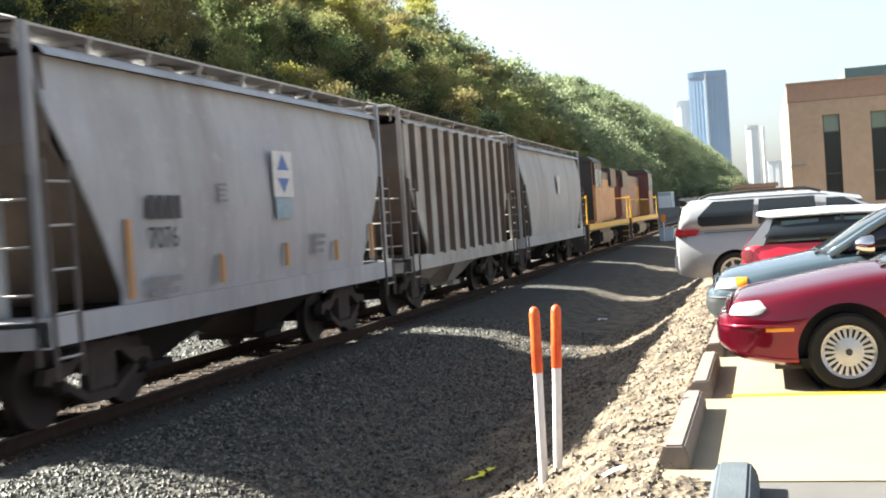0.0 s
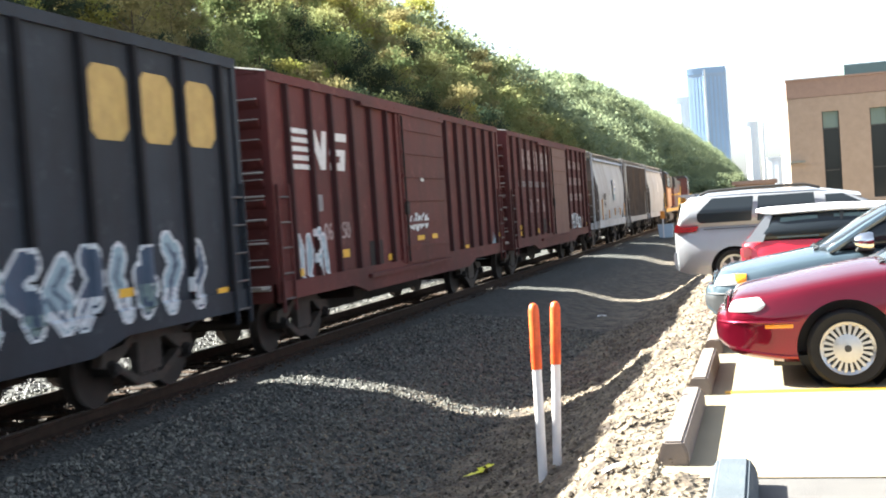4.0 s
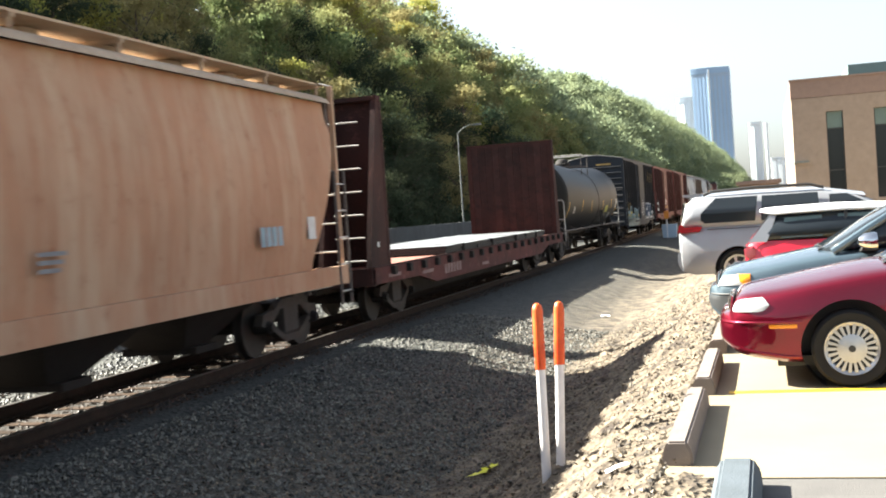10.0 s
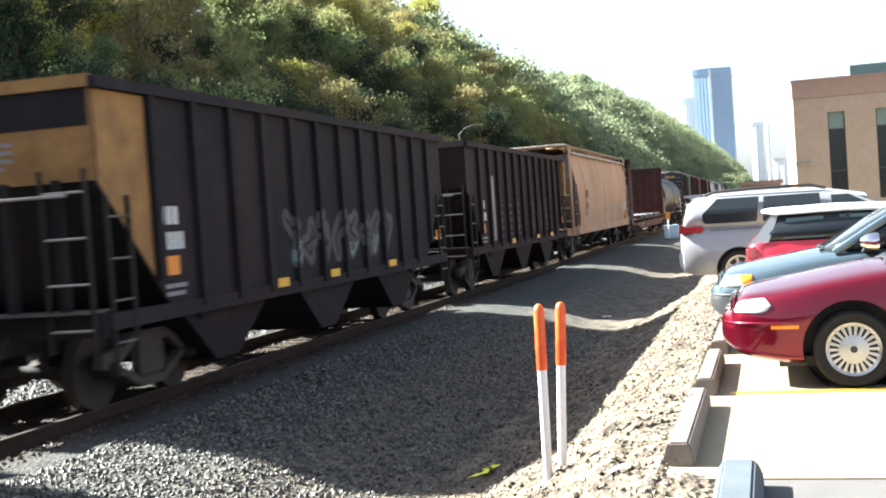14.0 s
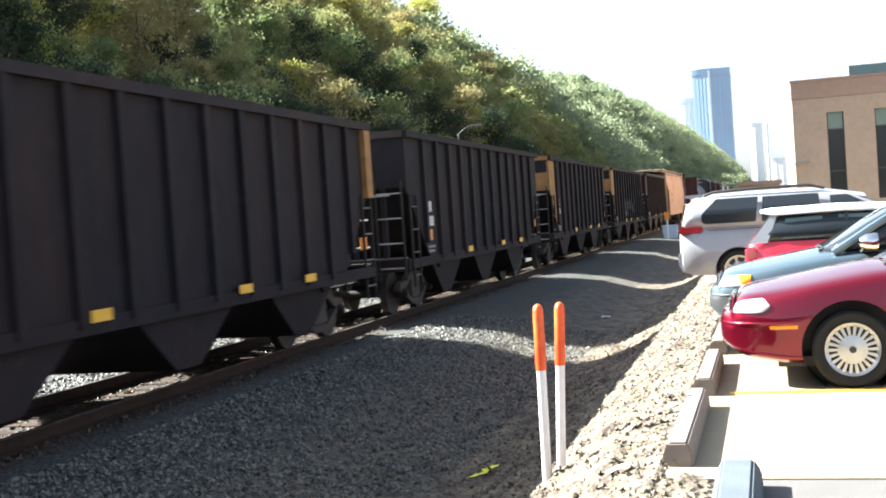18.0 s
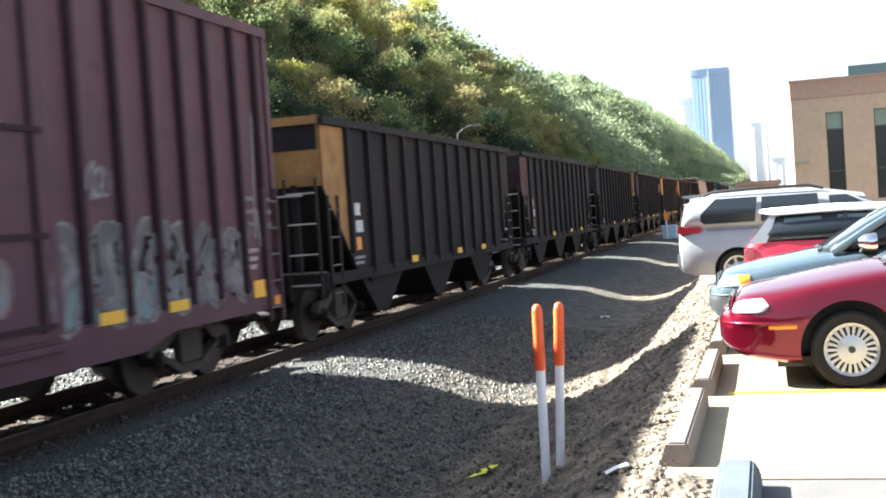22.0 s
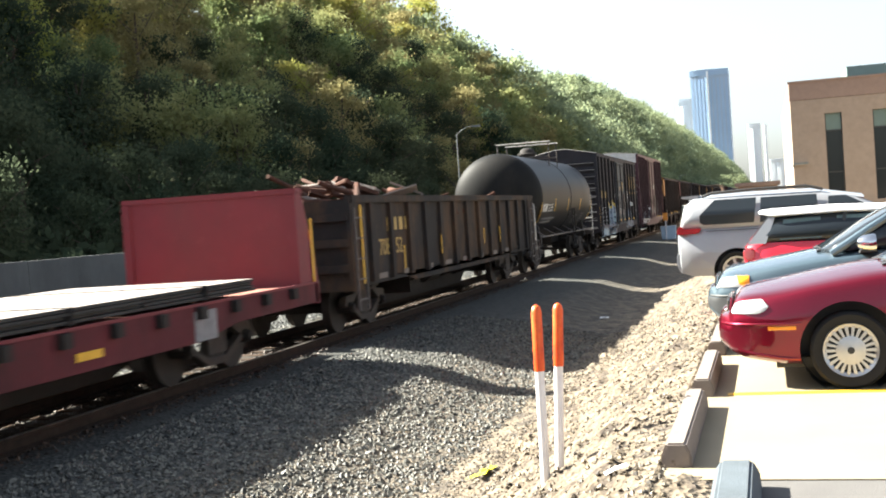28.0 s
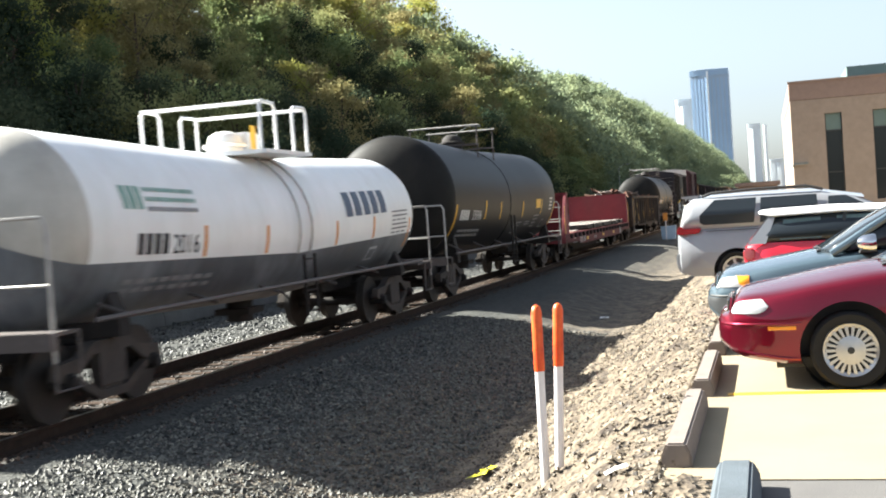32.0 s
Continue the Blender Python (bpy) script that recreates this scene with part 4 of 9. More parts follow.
# farther woods, joined
far = [crown(60 + k, 900, 3.6, 8.5, 0.30, 20) for k in range(6)]
parts_b = []
rs = np.random.RandomState(5)
yy = 180.0
while yy < 2300:
    step = 6.5 + (yy - 180) * 0.012
    for row in range(11 if yy < 900 else 8):
        x = -26 - row * 4.4 * (1 if yy < 900 else 1.35) + rs.uniform(-1.8, 1.8)
        y = yy + rs.uniform(-step / 2, step / 2)
        a = rs.uniform(0, 6.28)
        sc = rs.uniform(0.8, 1.3) * (1 + max(0, yy - 500) / 2500)
        f = far[rs.randint(6)]
        if yy > 500:
            f = f[::2]
        c, s = math.cos(a), math.sin(a)
        q = f.copy() * sc
        q = np.stack([q[..., 0] * c - q[..., 1] * s + x, q[..., 0] * s + q[..., 1] * c + y, q[..., 2] + hill_z(x, y) - 0.3], -1)
        parts_b.append(q)
    yy += step
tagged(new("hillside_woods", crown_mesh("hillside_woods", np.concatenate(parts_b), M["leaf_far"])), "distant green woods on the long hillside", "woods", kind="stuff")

# undergrowth at the foot of the hill
rs = np.random.RandomState(9)
bl = []
bush = [crown(90 + k, 260, 1.5, 1.9, 0.20, 5) for k in range(5)]
for i in range(520):
    x, y = -23.6 - rs.uniform() ** 1.5 * 9, 12 + rs.uniform() * 150
    a = rs.uniform(0, 6.28)
    c, s = math.cos(a), math.sin(a)
    q = bush[rs.randint(5)] * rs.uniform(0.7, 1.5)
    bl.append(np.stack([q[..., 0] * c - q[..., 1] * s + x, q[..., 0] * s + q[..., 1] * c + y, q[..., 2] + hill_z(x, y) - 0.3], -1))
tagged(new("undergrowth", crown_mesh("undergrowth", np.concatenate(bl), M["leaf_shade"])), "green undergrowth along the foot of the hill, darkened for shade", "undergrowth", kind="stuff")
# low trees at the far end of the line
bl = []
for i in range(40):
    x, y = -20 + rs.uniform() * 13, 330 + rs.uniform() * 120
    q = far[rs.randint(6)] * rs.uniform(0.7, 1.2)
    bl.append(q + np.array((x, y, -1.2)))
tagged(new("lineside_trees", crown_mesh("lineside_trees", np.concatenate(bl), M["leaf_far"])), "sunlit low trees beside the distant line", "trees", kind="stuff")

# ---- car park ----
lot = solid("car_park", G().box(-0.70, 90, 6.62, 900, -0.06, 0.0), surf("pale_concrete_paving", (0.265, 0.215, 0.14), (0.225, 0.185, 0.118), 0.8, 0.9, bump=0.15, bscale=60, dirt=(0.19, 0.155, 0.105), dscale=0.5, damt=0.4), "pale sunlit concrete car park", "pavement", kind="structure")
# near strip of the car park, with the shadow over it painted in
solid("drive_lane", G().box(-0.36, 90, -200, 6.60, -0.06, -0.004), surf("shadow_dark_paving", (0.10, 0.095, 0.09), (0.075, 0.07, 0.068), 2, 0.9, bump=0.3, bscale=90), "car park paving darkened by a painted shadow", "pavement", kind="structure")
for i, y in enumerate((9.52, 12.35, 15.2, 18.0, 20.8, 23.6)):
    solid("parking_line", G().box(-0.38, 4.8, y - 0.055, y + 0.055, 0.0, 0.004), M["yellow"], "yellow painted parking bay line", "road marking", group="parking bay lines", kind="structure")


def wheel_stop(x, y0, y1, turn=0, wide=1.0, mat="concrete"):
    g = G().prism([(a * wide, b) for a, b in ((-0.11, -0.01), (0.11, -0.01), (0.105, 0.08), (0.07, 0.145), (-0.07, 0.145), (-0.105, 0.08))], "y", y0 - (y0 + y1) / 2, y1 - (y0 + y1) / 2)
    return solid("wheel_stop", g, M[mat], "weathered concrete wheel stop at the edge of the bank", "wheel stop", pose(x, (y0 + y1) / 2, 0.0, 0, 0, turn), "wheel stops", bevel=0.012)


wheel_stop(-0.595, 6.92, 8.95, wide=0.82)
wheel_stop(-0.57, 9.42, 11.25, wide=0.82)
wheel_stop(-0.56, 11.9, 13.7, wide=0.82)
wheel_stop(-0.235, 4.4, 6.47, wide=1.15, mat="concrete_shade")


def marker_post(x, y, zb, zt, lean_x, lean_y):
    ob = thing("marker_post", "white plastic marker post with an orange sleeve standing in the bank", "marker post", pose(x, y, zb, lean_x, lean_y), "marker posts")
    h = zt - zb
    part("post", G().lathe([(-0.1, 0.035), (h - 0.08, 0.035), (h - 0.08, 0.0)], "z", (0, 0, 0), 16), M["pole_white"], ob)
    part("sleeve", G().lathe([(h * 0.62, 0.034), (h * 0.62, 0.040), (h - 0.05, 0.040), (h - 0.015, 0.031), (h, 0.012), (h, 0.0)], "z", (0, 0, 0), 16), M["pole_orange"], ob)
    for z in (0.66, 0.74):
        part("band", G().lathe([(h * z, 0.040), (h * z, 0.042), (h * z + 0.02, 0.042), (h * z + 0.02, 0.040)], "z", (0, 0, 0), 16), M["pole_orange"], ob)
    return ob


marker_post(-1.681, 8.383, -0.40, 0.882, 0, 0.5)
marker_post(-1.633, 8.718, -0.40, 0.864, 0, 3.0)

# litter on the bank: one crumpled length of tape
r7 = random.Random(7)
strip, px, py, pa = [], -0.25, -0.02, 0.2
for i in range(16):
    strip.append([(px - 0.048 * math.sin(pa), py + 0.048 * math.cos(pa), 0.02 + 0.03 * r7.random()), (px + 0.048 * math.sin(pa), py - 0.048 * math.cos(pa), 0.02 + 0.045 * r7.random())])
    px, py, pa = px + 0.04 * math.cos(pa), py + 0.04 * math.sin(pa), pa + r7.uniform(-1.3, 1.2)
solid("tape_scrap", G().grid(strip), M["tape"], "crumpled yellow plastic tape lying on the ground", "litter", pose(-2.62, 11.12, ground_z(-2.70, 11.12) + 0.05, 0, -14, 0))
solid("paper_scrap", G().grid([[(0.075 * i - 0.075, 0.035 * j - 0.035, 0.008 * ((i + j) % 2)) for i in range(3)] for j in range(3)]), M["paper"], "crumpled white paper lying on the bank", "litter", pose(-0.97, 7.0, ground_z(-0.97, 7.0) + 0.03, 0, -18, 20))
solid("paper_scrap", G().grid([[(0.1 * i - 0.1, 0.07 * j - 0.07, 0.03 * ((i + j) % 2)) for i in range(3)] for j in range(3)]), M["paper"], "small white scrap lying on the ballast", "litter", pose(-3.73, 26.7, ground_z(-3.73, 26.7) + 0.03))

# soil washed over the corner of the car park
rows = []
for j in range(31):
    y = 5.3 + 1.62 * j / 30
    row = []
    for i in range(17):
        x = -0.80 + 0.46 * i / 16
        edge = min(1.0, (16 - i) / 5, (30 - j) / 6, i / 2 + 0.2)
        row.append((x, y, -0.03 + edge * (0.045 + 0.03 * noise.noise((x * 14, y * 14, 6.0)) + 0.018 * noise.noise((x * 33, y * 33, 2.0)))))
    rows.append(row)
solid("soil_spill", G().grid(rows), M["ground"], "loose brown soil spilt over the edge of the car park", "soil", kind="structure")


# ---- parked cars; x from the nose, y across, z up ----
def loft(stations, mat, ob, name, n=10, label="", arches=()):
    """A closed body skin through stations (x, half width low, half width high, z low, z high, crown); arches: (x, z, r) cut through it."""
    rows = []
    for x, wl, wh, zl, zh, cr in stations:
        prof = [(-wl * 0.92, zl), (-wl, zl + (zh - zl) * 0.18), (-wl * 1.0, zl + (zh - zl) * 0.5), (-wh * 1.0, zh - (zh - zl) * 0.12), (-wh * 0.93, zh)]
        top = [(-wh * 0.93 * (1 - 2 * i / n), zh + cr * math.sin(math.pi * i / n)) for i in range(1, n)]
        full = prof + top + [(-a, b) for a, b in reversed(prof)]
        rows.append([(x, a, b) for a, b in full])
    k = len(rows[0])
    g = G()
    g.add([p for r in rows for p in r], [(j * k + i, j * k + (i + 1) % k, (j + 1) * k + (i + 1) % k, (j + 1) * k + i) for j in range(len(rows) - 1) for i in range(k)]
          + [tuple(range(k))[::-1], tuple(range((len(rows) - 1) * k, len(rows) * k))])
    me = g.mesh(name, mat, smooth=50)
    if arches:
        tmp = new("tmp", me)
        cuts = []
        for x, z, r in arches:
            cu = new("tmp_cut", G().cyl((x, -2, z), (x, 2, z), r, 40).mesh("cut", mat))
            md = tmp.modifiers.new("cut", "BOOLEAN")
            md.operation, md.object, md.solver = "DIFFERENCE", cu, "EXACT"
            cuts.append(cu)
        bpy.context.view_layer.update()
        me2 = bpy.data.meshes.new_from_object(tmp.evaluated_get(bpy.context.evaluated_depsgraph_get()))
        for o in cuts + [tmp]:
            bpy.data.objects.remove(o)
        me2.name = name
        me2.shade_smooth()
        me2.set_sharp_from_angle(angle=radians(35))
        me = me2
    return part(name, me, mat, ob, label)


def wheel_on(ob, x, y, r, spokes, side, cover=0.72):
    w = part("wheel", G().lathe([(-0.075, r * (cover + 0.01)), (-0.10, r * 0.92), (-0.07, r), (0.07, r), (0.10, r * 0.92), (0.075, r * (cover + 0.01))], "y", (x, y, r), 36), M["rubber"], ob)
    part("wheel_disc", G().lathe([(side * 0.04, 0.0), (side * 0.04, r * cover * 0.9), (side * 0.03, r * cover * 0.92)], "y", (x, y, r), 36), M["car_trim"], w)
    part("rim", G().lathe([(side * 0.045, r * cover * 0.86), (side * 0.075, r * cover * 0.87), (side * 0.09, r * cover), (side * 0.06, r * (cover + 0.03))], "y", (x, y, r), 36), M["rim"], w)
    for i in range(spokes):
        a = 2 * math.pi * i / spokes
        c, s = math.cos(a), math.sin(a)
        g = G()
        q0, q1, t = r * 0.34, r * cover * 0.9, r * (0.64 / max(12, spokes))
        pts = [(x + c * q0 - s * t, r + s * q0 + c * t), (x + c * q0 + s * t, r + s * q0 - c * t), (x + c * q1 + s * t * 1.5, r + s * q1 - c * t * 1.5), (x + c * q1 - s * t * 1.5, r + s * q1 + c * t * 1.5)]
        g.prism(pts, "y", y + side * 0.05, y + side * 0.085)
        part("spoke", g, M["rim"], w)
    part("hub_disc", G().lathe([(side * 0.05, r * 0.39), (side * 0.085, r * 0.37), (side * 0.095, r * 0.2), (side * 0.095, 0.0)], "y", (x, y, r), 28), M["rim"], w)
    part("hub_cap", G().cyl((x, y + side * 0.09, r), (x, y + side * 0.105, r), r * 0.09, 14), M["car_trim"], w)
    yo, yi = y + side * 0.02, y - side * 0.28
    part("wheel_well", G().lathe([(yo - y, r * 1.24), (yi - y, r * 1.24), (yi - y, 0.0)], "y", (x, y, r * 1.05), 28), M["car_trim"], ob)
    return w


def smooth_curve(pts):
    """A smooth function through (x, value) pairs that does not overshoot."""
    xs_, vs_ = [p[0] for p in pts], [p[1] for p in pts]
    d = [(vs_[i + 1] - vs_[i]) / (xs_[i + 1] - xs_[i]) for i in range(len(pts) - 1)]
    m = [d[0]] + [0.0 if d[i - 1] * d[i] <= 0 else 2 * d[i - 1] * d[i] / (d[i - 1] + d[i]) for i in range(1, len(d))] + [d[-1]]

    def f(q):
        if q <= xs_[0]:
            return vs_[0]
        if q >= xs_[-1]:
            return vs_[-1]
        i = max(k for k in range(len(xs_) - 1) if xs_[k] <= q)
        h = xs_[i + 1] - xs_[i]
        t = (q - xs_[i]) / h
        return vs_[i] * (1 + 2 * t) * (1 - t) ** 2 + m[i] * h * t * (1 - t) ** 2 + vs_[i + 1] * t * t * (3 - 2 * t) + m[i + 1] * h * t * t * (t - 1)
    return f


class Hull:
    """A car's lower body: half sections along x, from the sill over the side and the shoulder to the middle of the bonnet."""

    def __init__(self, W, wide, edge, middle, sill, tumble=0.05):
        self.W, self.wide, self.edge, self.middle, self.sill, self.tumble = W, smooth_curve(wide), smooth_curve(edge), smooth_curve(middle), smooth_curve(sill), tumble

    def half(self, x):
        w, zt, zc, zb = self.W * self.wide(x), self.edge(x), self.middle(x), self.sill(x)
        pts = [(0.0, zb), (0.55 * w, zb), (0.88 * w, zb)]
        lo, hi = zb + 0.03, zt - 0.045
        for k in range(13):
            q = k / 12
            swell = 0.012 * math.exp(-((q - 0.62) / 0.12) ** 2)
            pts.append((w * (1 - 0.045 * (1 - q) ** 3 - self.tumble * max(0.0, q - 0.62) ** 2 / 0.144 - 0.012 + swell), lo + (hi - lo) * q))
        y0 = pts[-1][0]
        pts += [(y0 - 0.018, zt - 0.026), (y0 - 0.06, zt - 0.004)]
        y1 = y0 - 0.06
        for k in range(1, 9):
            y = y1 * (1 - k / 8)
            pts.append((y, zt + (zc - zt) * (1 - (y / y1) ** 2)))
        return pts

    def mesh(self, name, mat, stations, arches):
        rows = []
        for x in stations:
            h = self.half(x)
            rows.append([(x, -y, z) for y, z in h] + [(x, y, z) for y, z in h[-2:0:-1]])
        k = len(rows[0])
        g = G().add([p for r in rows for p in r], [(j * k + i, j * k + (i + 1) % k, (j + 1) * k + (i + 1) % k, (j + 1) * k + i) for j in range(len(rows) - 1) for i in range(k)]
                    + [tuple(range(k))[::-1], tuple(range((len(rows) - 1) * k, len(rows) * k))])
        tmp = new("tmp", g.mesh(name, mat, smooth=50))
        cuts = []
        for x, z, r in arches:
            cu = new("tmp_cut", G().cyl((x, -2, z), (x, 2, z), r, 48).mesh("cut", mat))
            md = tmp.modifiers.new("cut", "BOOLEAN")
            md.operation, md.object, md.solver = "DIFFERENCE", cu, "EXACT"
            cuts.append(cu)
        bpy.context.view_layer.update()
        me = bpy.data.meshes.new_from_object(tmp.evaluated_get(bpy.context.evaluated_depsgraph_get()))
        for o in cuts + [tmp]:
            bpy.data.objects.remove(o)
        me.name = name
        me.shade_smooth()
        me.set_sharp_from_angle(angle=radians(42))
        return me

    def side(self, x, z):
        side = self.half(x)[3:18]
        return float(np.interp(z, [p[1] for p in side], [p[0] for p in side]))

    def patch(self, s, x0, x1, low, high, out, nx=14, nz=6, deep=0.02):
        """A piece that lies on the side (s: 1 or -1) between two edges low(x) and high(x), standing out a little, with a rim."""
        front, back = [], []
        for j in range(nz + 1):
            fr, bk = [], []
            for i in range(nx + 1):
                x = x0 + (x1 - x0) * i / nx
                z = low(x) + (high(x) - low(x)) * j / nz
                y = self.side(x, z)
                slope = (self.side(x + 0.01, z) - self.side(max(0.0, x - 0.01), z)) / (0.02 if x >= 0.01 else 0.01 + x)
                n = math.hypot(1, slope)
                swell = out * (0.25 + 0.75 * math.sin(math.pi * (0.12 + 0.76 * j / nz)) * math.sin(math.pi * (0.12 + 0.76 * i / nx)))
                fr.append((x - slope / n * swell, s * (y + swell / n), z))
                bk.append((x + slope / n * deep, s * (y - deep / n), z))
            front.append(fr)
            back.append(bk)
        g = G().grid(front)
        for a, b in ((front[0], back[0]), (front[-1], back[-1]), ([r[0] for r in front], [r[0] for r in back]), ([r[-1] for r in front], [r[-1] for r in back])):
            g.grid([a, b])
        return g


def sedan(label, at, paint, W=0.89, r=0.308, back=0.0, low_nose=0.0, lamp=(0.13, 0.41), corner=None, trim=None):
    """A four-door saloon, nose at x = 0; back: how far the cabin stands behind the usual place."""
    ob = thing("parked_saloon", label, "car", at, "parked cars")
    q, L = low_nose, 4.75
    hull = Hull(W, [(0, 0.50), (0.02, 0.62), (0.05, 0.71), (0.10, 0.80), (0.18, 0.875), (0.30, 0.94), (0.50, 0.985), (0.75, 1.0), (3.9, 1.0), (4.4, 0.96), (4.65, 0.86), (L, 0.70)],
                [(0, 0.555 + q), (0.02, 0.588 + q), (0.06, 0.605 + q), (0.10, 0.62 + q), (0.12, 0.665 + q), (0.16, 0.735 + q), (0.22, 0.757 + q), (0.44, 0.778 + q), (0.79, 0.835 + q * 0.8), (1.29, 0.905 + q * 0.3), (1.7, 0.935), (3.6, 0.97), (4.3, 0.96), (L, 0.86)],
                [(0, 0.56 + q), (0.02, 0.60 + q), (0.06, 0.615 + q), (0.10, 0.63 + q), (0.12, 0.67 + q), (0.16, 0.755 + q), (0.22, 0.79 + q), (0.49, 0.845 + q), (0.83, 0.905 + q * 0.8), (1.30, 0.968 + q * 0.3), (1.7, 0.97), (3.6, 0.99), (4.3, 0.98), (L, 0.88)],
                [(0, 0.40), (0.02, 0.375), (0.06, 0.345), (0.12, 0.30), (0.20, 0.265), (0.35, 0.235), (0.60, 0.205), (3.9, 0.21), (4.4, 0.26), (L, 0.40)])
    stations = [0, 0.01, 0.02, 0.035, 0.05, 0.07, 0.085, 0.10, 0.11, 0.12, 0.13, 0.145, 0.16, 0.18, 0.20, 0.23, 0.26, 0.30, 0.35, 0.40, 0.45, 0.5] + [0.55 + 0.08 * i for i in range(24)] + [2.6, 3.0, 3.3, 3.6, 3.9, 4.1, 4.3, 4.5, 4.65, L]
    part("body", hull.mesh("body", paint, stations, ((1.02, r * 1.02, r * 1.25), (3.75, r * 1.02, r * 1.25))), paint, ob)
    d = back
    loft([(1.17 + d, W * 0.55, W * 0.52, 0.90, 0.955, 0.01), (1.30 + d, W * 0.76, W * 0.72, 0.91, 1.02, 0.012), (1.45 + d, W * 0.83, W * 0.765, 0.92, 1.10, 0.015), (1.65 + d, W * 0.855, W * 0.755, 0.93, 1.215, 0.02), (1.85 + d, W * 0.86, W * 0.72, 0.93, 1.315, 0.025), (2.10 + d, W * 0.86, W * 0.68, 0.93, 1.39, 0.03), (2.6 + d, W * 0.86, W * 0.66, 0.93, 1.42, 0.03), (3.2, W * 0.86, W * 0.66, 0.94, 1.40, 0.03), (3.6, W * 0.86, W * 0.72, 0.95, 1.25, 0.03), (4.05, W * 0.84, W * 0.8, 0.95, 0.98, 0.03)], M["car_glass"], ob, "glasshouse")
    loft([(2.02 + d, W * 0.74, W * 0.70, 1.37, 1.385, 0.04), (2.3 + d, W * 0.72, W * 0.69, 1.40, 1.425, 0.04), (2.8, W * 0.71, W * 0.68, 1.41, 1.435, 0.04), (3.3, W * 0.72, W * 0.68, 1.375, 1.40, 0.04)], paint, ob, "roof")
    part("wiper", G().tube([(1.20 + d, -W * 0.45, 0.972), (1.16 + d, -W * 0.1, 0.985), (1.18 + d, W * 0.3, 0.98)], 0.008, 5), M["car_trim"], ob)
    part("cowl", G().prism([(1.15 + d, 0.955), (1.23 + d, 0.978), (1.25 + d, 0.93), (1.15 + d, 0.92)], "y", -W * 0.56, W * 0.56), M["car_trim"], ob)
    for s in (1, -1):
        part("windscreen_pillar", G().tube([(1.28 + d, s * W * 0.86, 0.925), (1.45 + d, s * W * 0.845, 1.03), (1.65 + d, s * W * 0.825, 1.155), (1.85 + d, s * W * 0.79, 1.27), (2.08 + d, s * W * 0.73, 1.375)], 0.042, 8), paint, ob)
        part("door_pillar", G().tube([(2.75, s * W * 0.88, 0.94), (2.8, s * W * 0.70, 1.41)], 0.03, 6), M["car_trim"], ob)
        part("rear_pillar", G().tube([(3.35, s * W * 0.70, 1.39), (3.98, s * W * 0.86, 0.97)], 0.06, 6), paint, ob)
        mi = part("mirror", G().lathe([(-0.13, 0.001), (-0.115, 0.045), (-0.06, 0.078), (0.03, 0.092), (0.06, 0.085), (0.062, 0.001)], "x", (1.64 + d, s * (W + 0.10), 1.03), 16), M["chrome"] if trim else paint, ob)
        part("mirror_glass", G().cyl((1.682 + d, s * (W + 0.10), 1.025), (1.686 + d, s * (W + 0.10), 1.025), 0.068, 16), M["car_glass"], mi)
        part("mirror_stalk", G().prism([(1.54 + d, 0.93), (1.72 + d, 0.93), (1.68 + d, 0.99), (1.58 + d, 0.99)], "y", min(s * W * 0.84, s * (W + 0.08)), max(s * W * 0.84, s * (W + 0.08))), M["car_trim"], ob)
        mid_x, half_x = (lamp[0] + lamp[1]) / 2, (lamp[1] - lamp[0]) / 2
        low = lambda x: min(0.625 + q + 0.05 * max(0.0, (x - mid_x) / half_x) ** 4, hull.edge(x) - 0.055)
        high = lambda x: max(low(x) + 0.008, min(hull.edge(x) - 0.03, 0.765 + q - 0.085 * max(0.0, (x - mid_x) / half_x) ** 3))
        part("headlamp", hull.patch(s, lamp[0], lamp[1], low, high, 0.024, nx=20), M["lamp_clear"], ob, smooth=180)
        if corner:
            part("corner_lamp", hull.patch(s, lamp[1] - 0.11, lamp[1] + 0.03, lambda x: 0.645 + q, lambda x: 0.74 + q, 0.027), corner, ob)
        part("turn_signal", hull.patch(s, 0.40, 0.615, lambda x: 0.488, lambda x: 0.518, 0.008), M["lamp_amber"], ob)
        part("bumper_crease", hull.patch(s, 0.03, 0.66, lambda x: 0.527 + q * 0.5, lambda x: 0.548 + q * 0.5, 0.012), trim or paint, ob, smooth=60)
        part("bumper_lip", hull.patch(s, 0.16, 0.64, lambda x: hull.sill(x) + 0.035, lambda x: hull.sill(x) + 0.06, 0.012), paint, ob, smooth=60)
        if trim:
            part("bumper_cover", hull.patch(s, 0.0, 0.66, lambda x: hull.sill(x) + 0.05, lambda x: 0.525, 0.012, nx=24), trim, ob, "dark grey plastic bumper", smooth=60)
        part("side_moulding", hull.patch(s, 1.55, 3.25, lambda x: 0.50, lambda x: 0.545, 0.012), paint, ob)
        part("door_gap", hull.patch(s, 1.62, 1.632, lambda x: 0.3, lambda x: 0.90, 0.002, nx=1), M["car_trim"], ob)
        for x in (1.02, 3.75):
            wheel_on(ob, x, s * (W - 0.115), r, 22, s, 0.685)
    gr = part("grille", G().box(0.082, 0.12, -W * 0.40, W * 0.40, 0.615 + q, 0.70 + q), M["car_trim"], ob)
    for i in range(9):
        y = -W * 0.39 + W * 0.78 * i / 8
        part("grille_bar", G().box(0.074, 0.085, y - 0.008, y + 0.008, 0.61 + q, 0.71 + q), M["chrome"], gr)
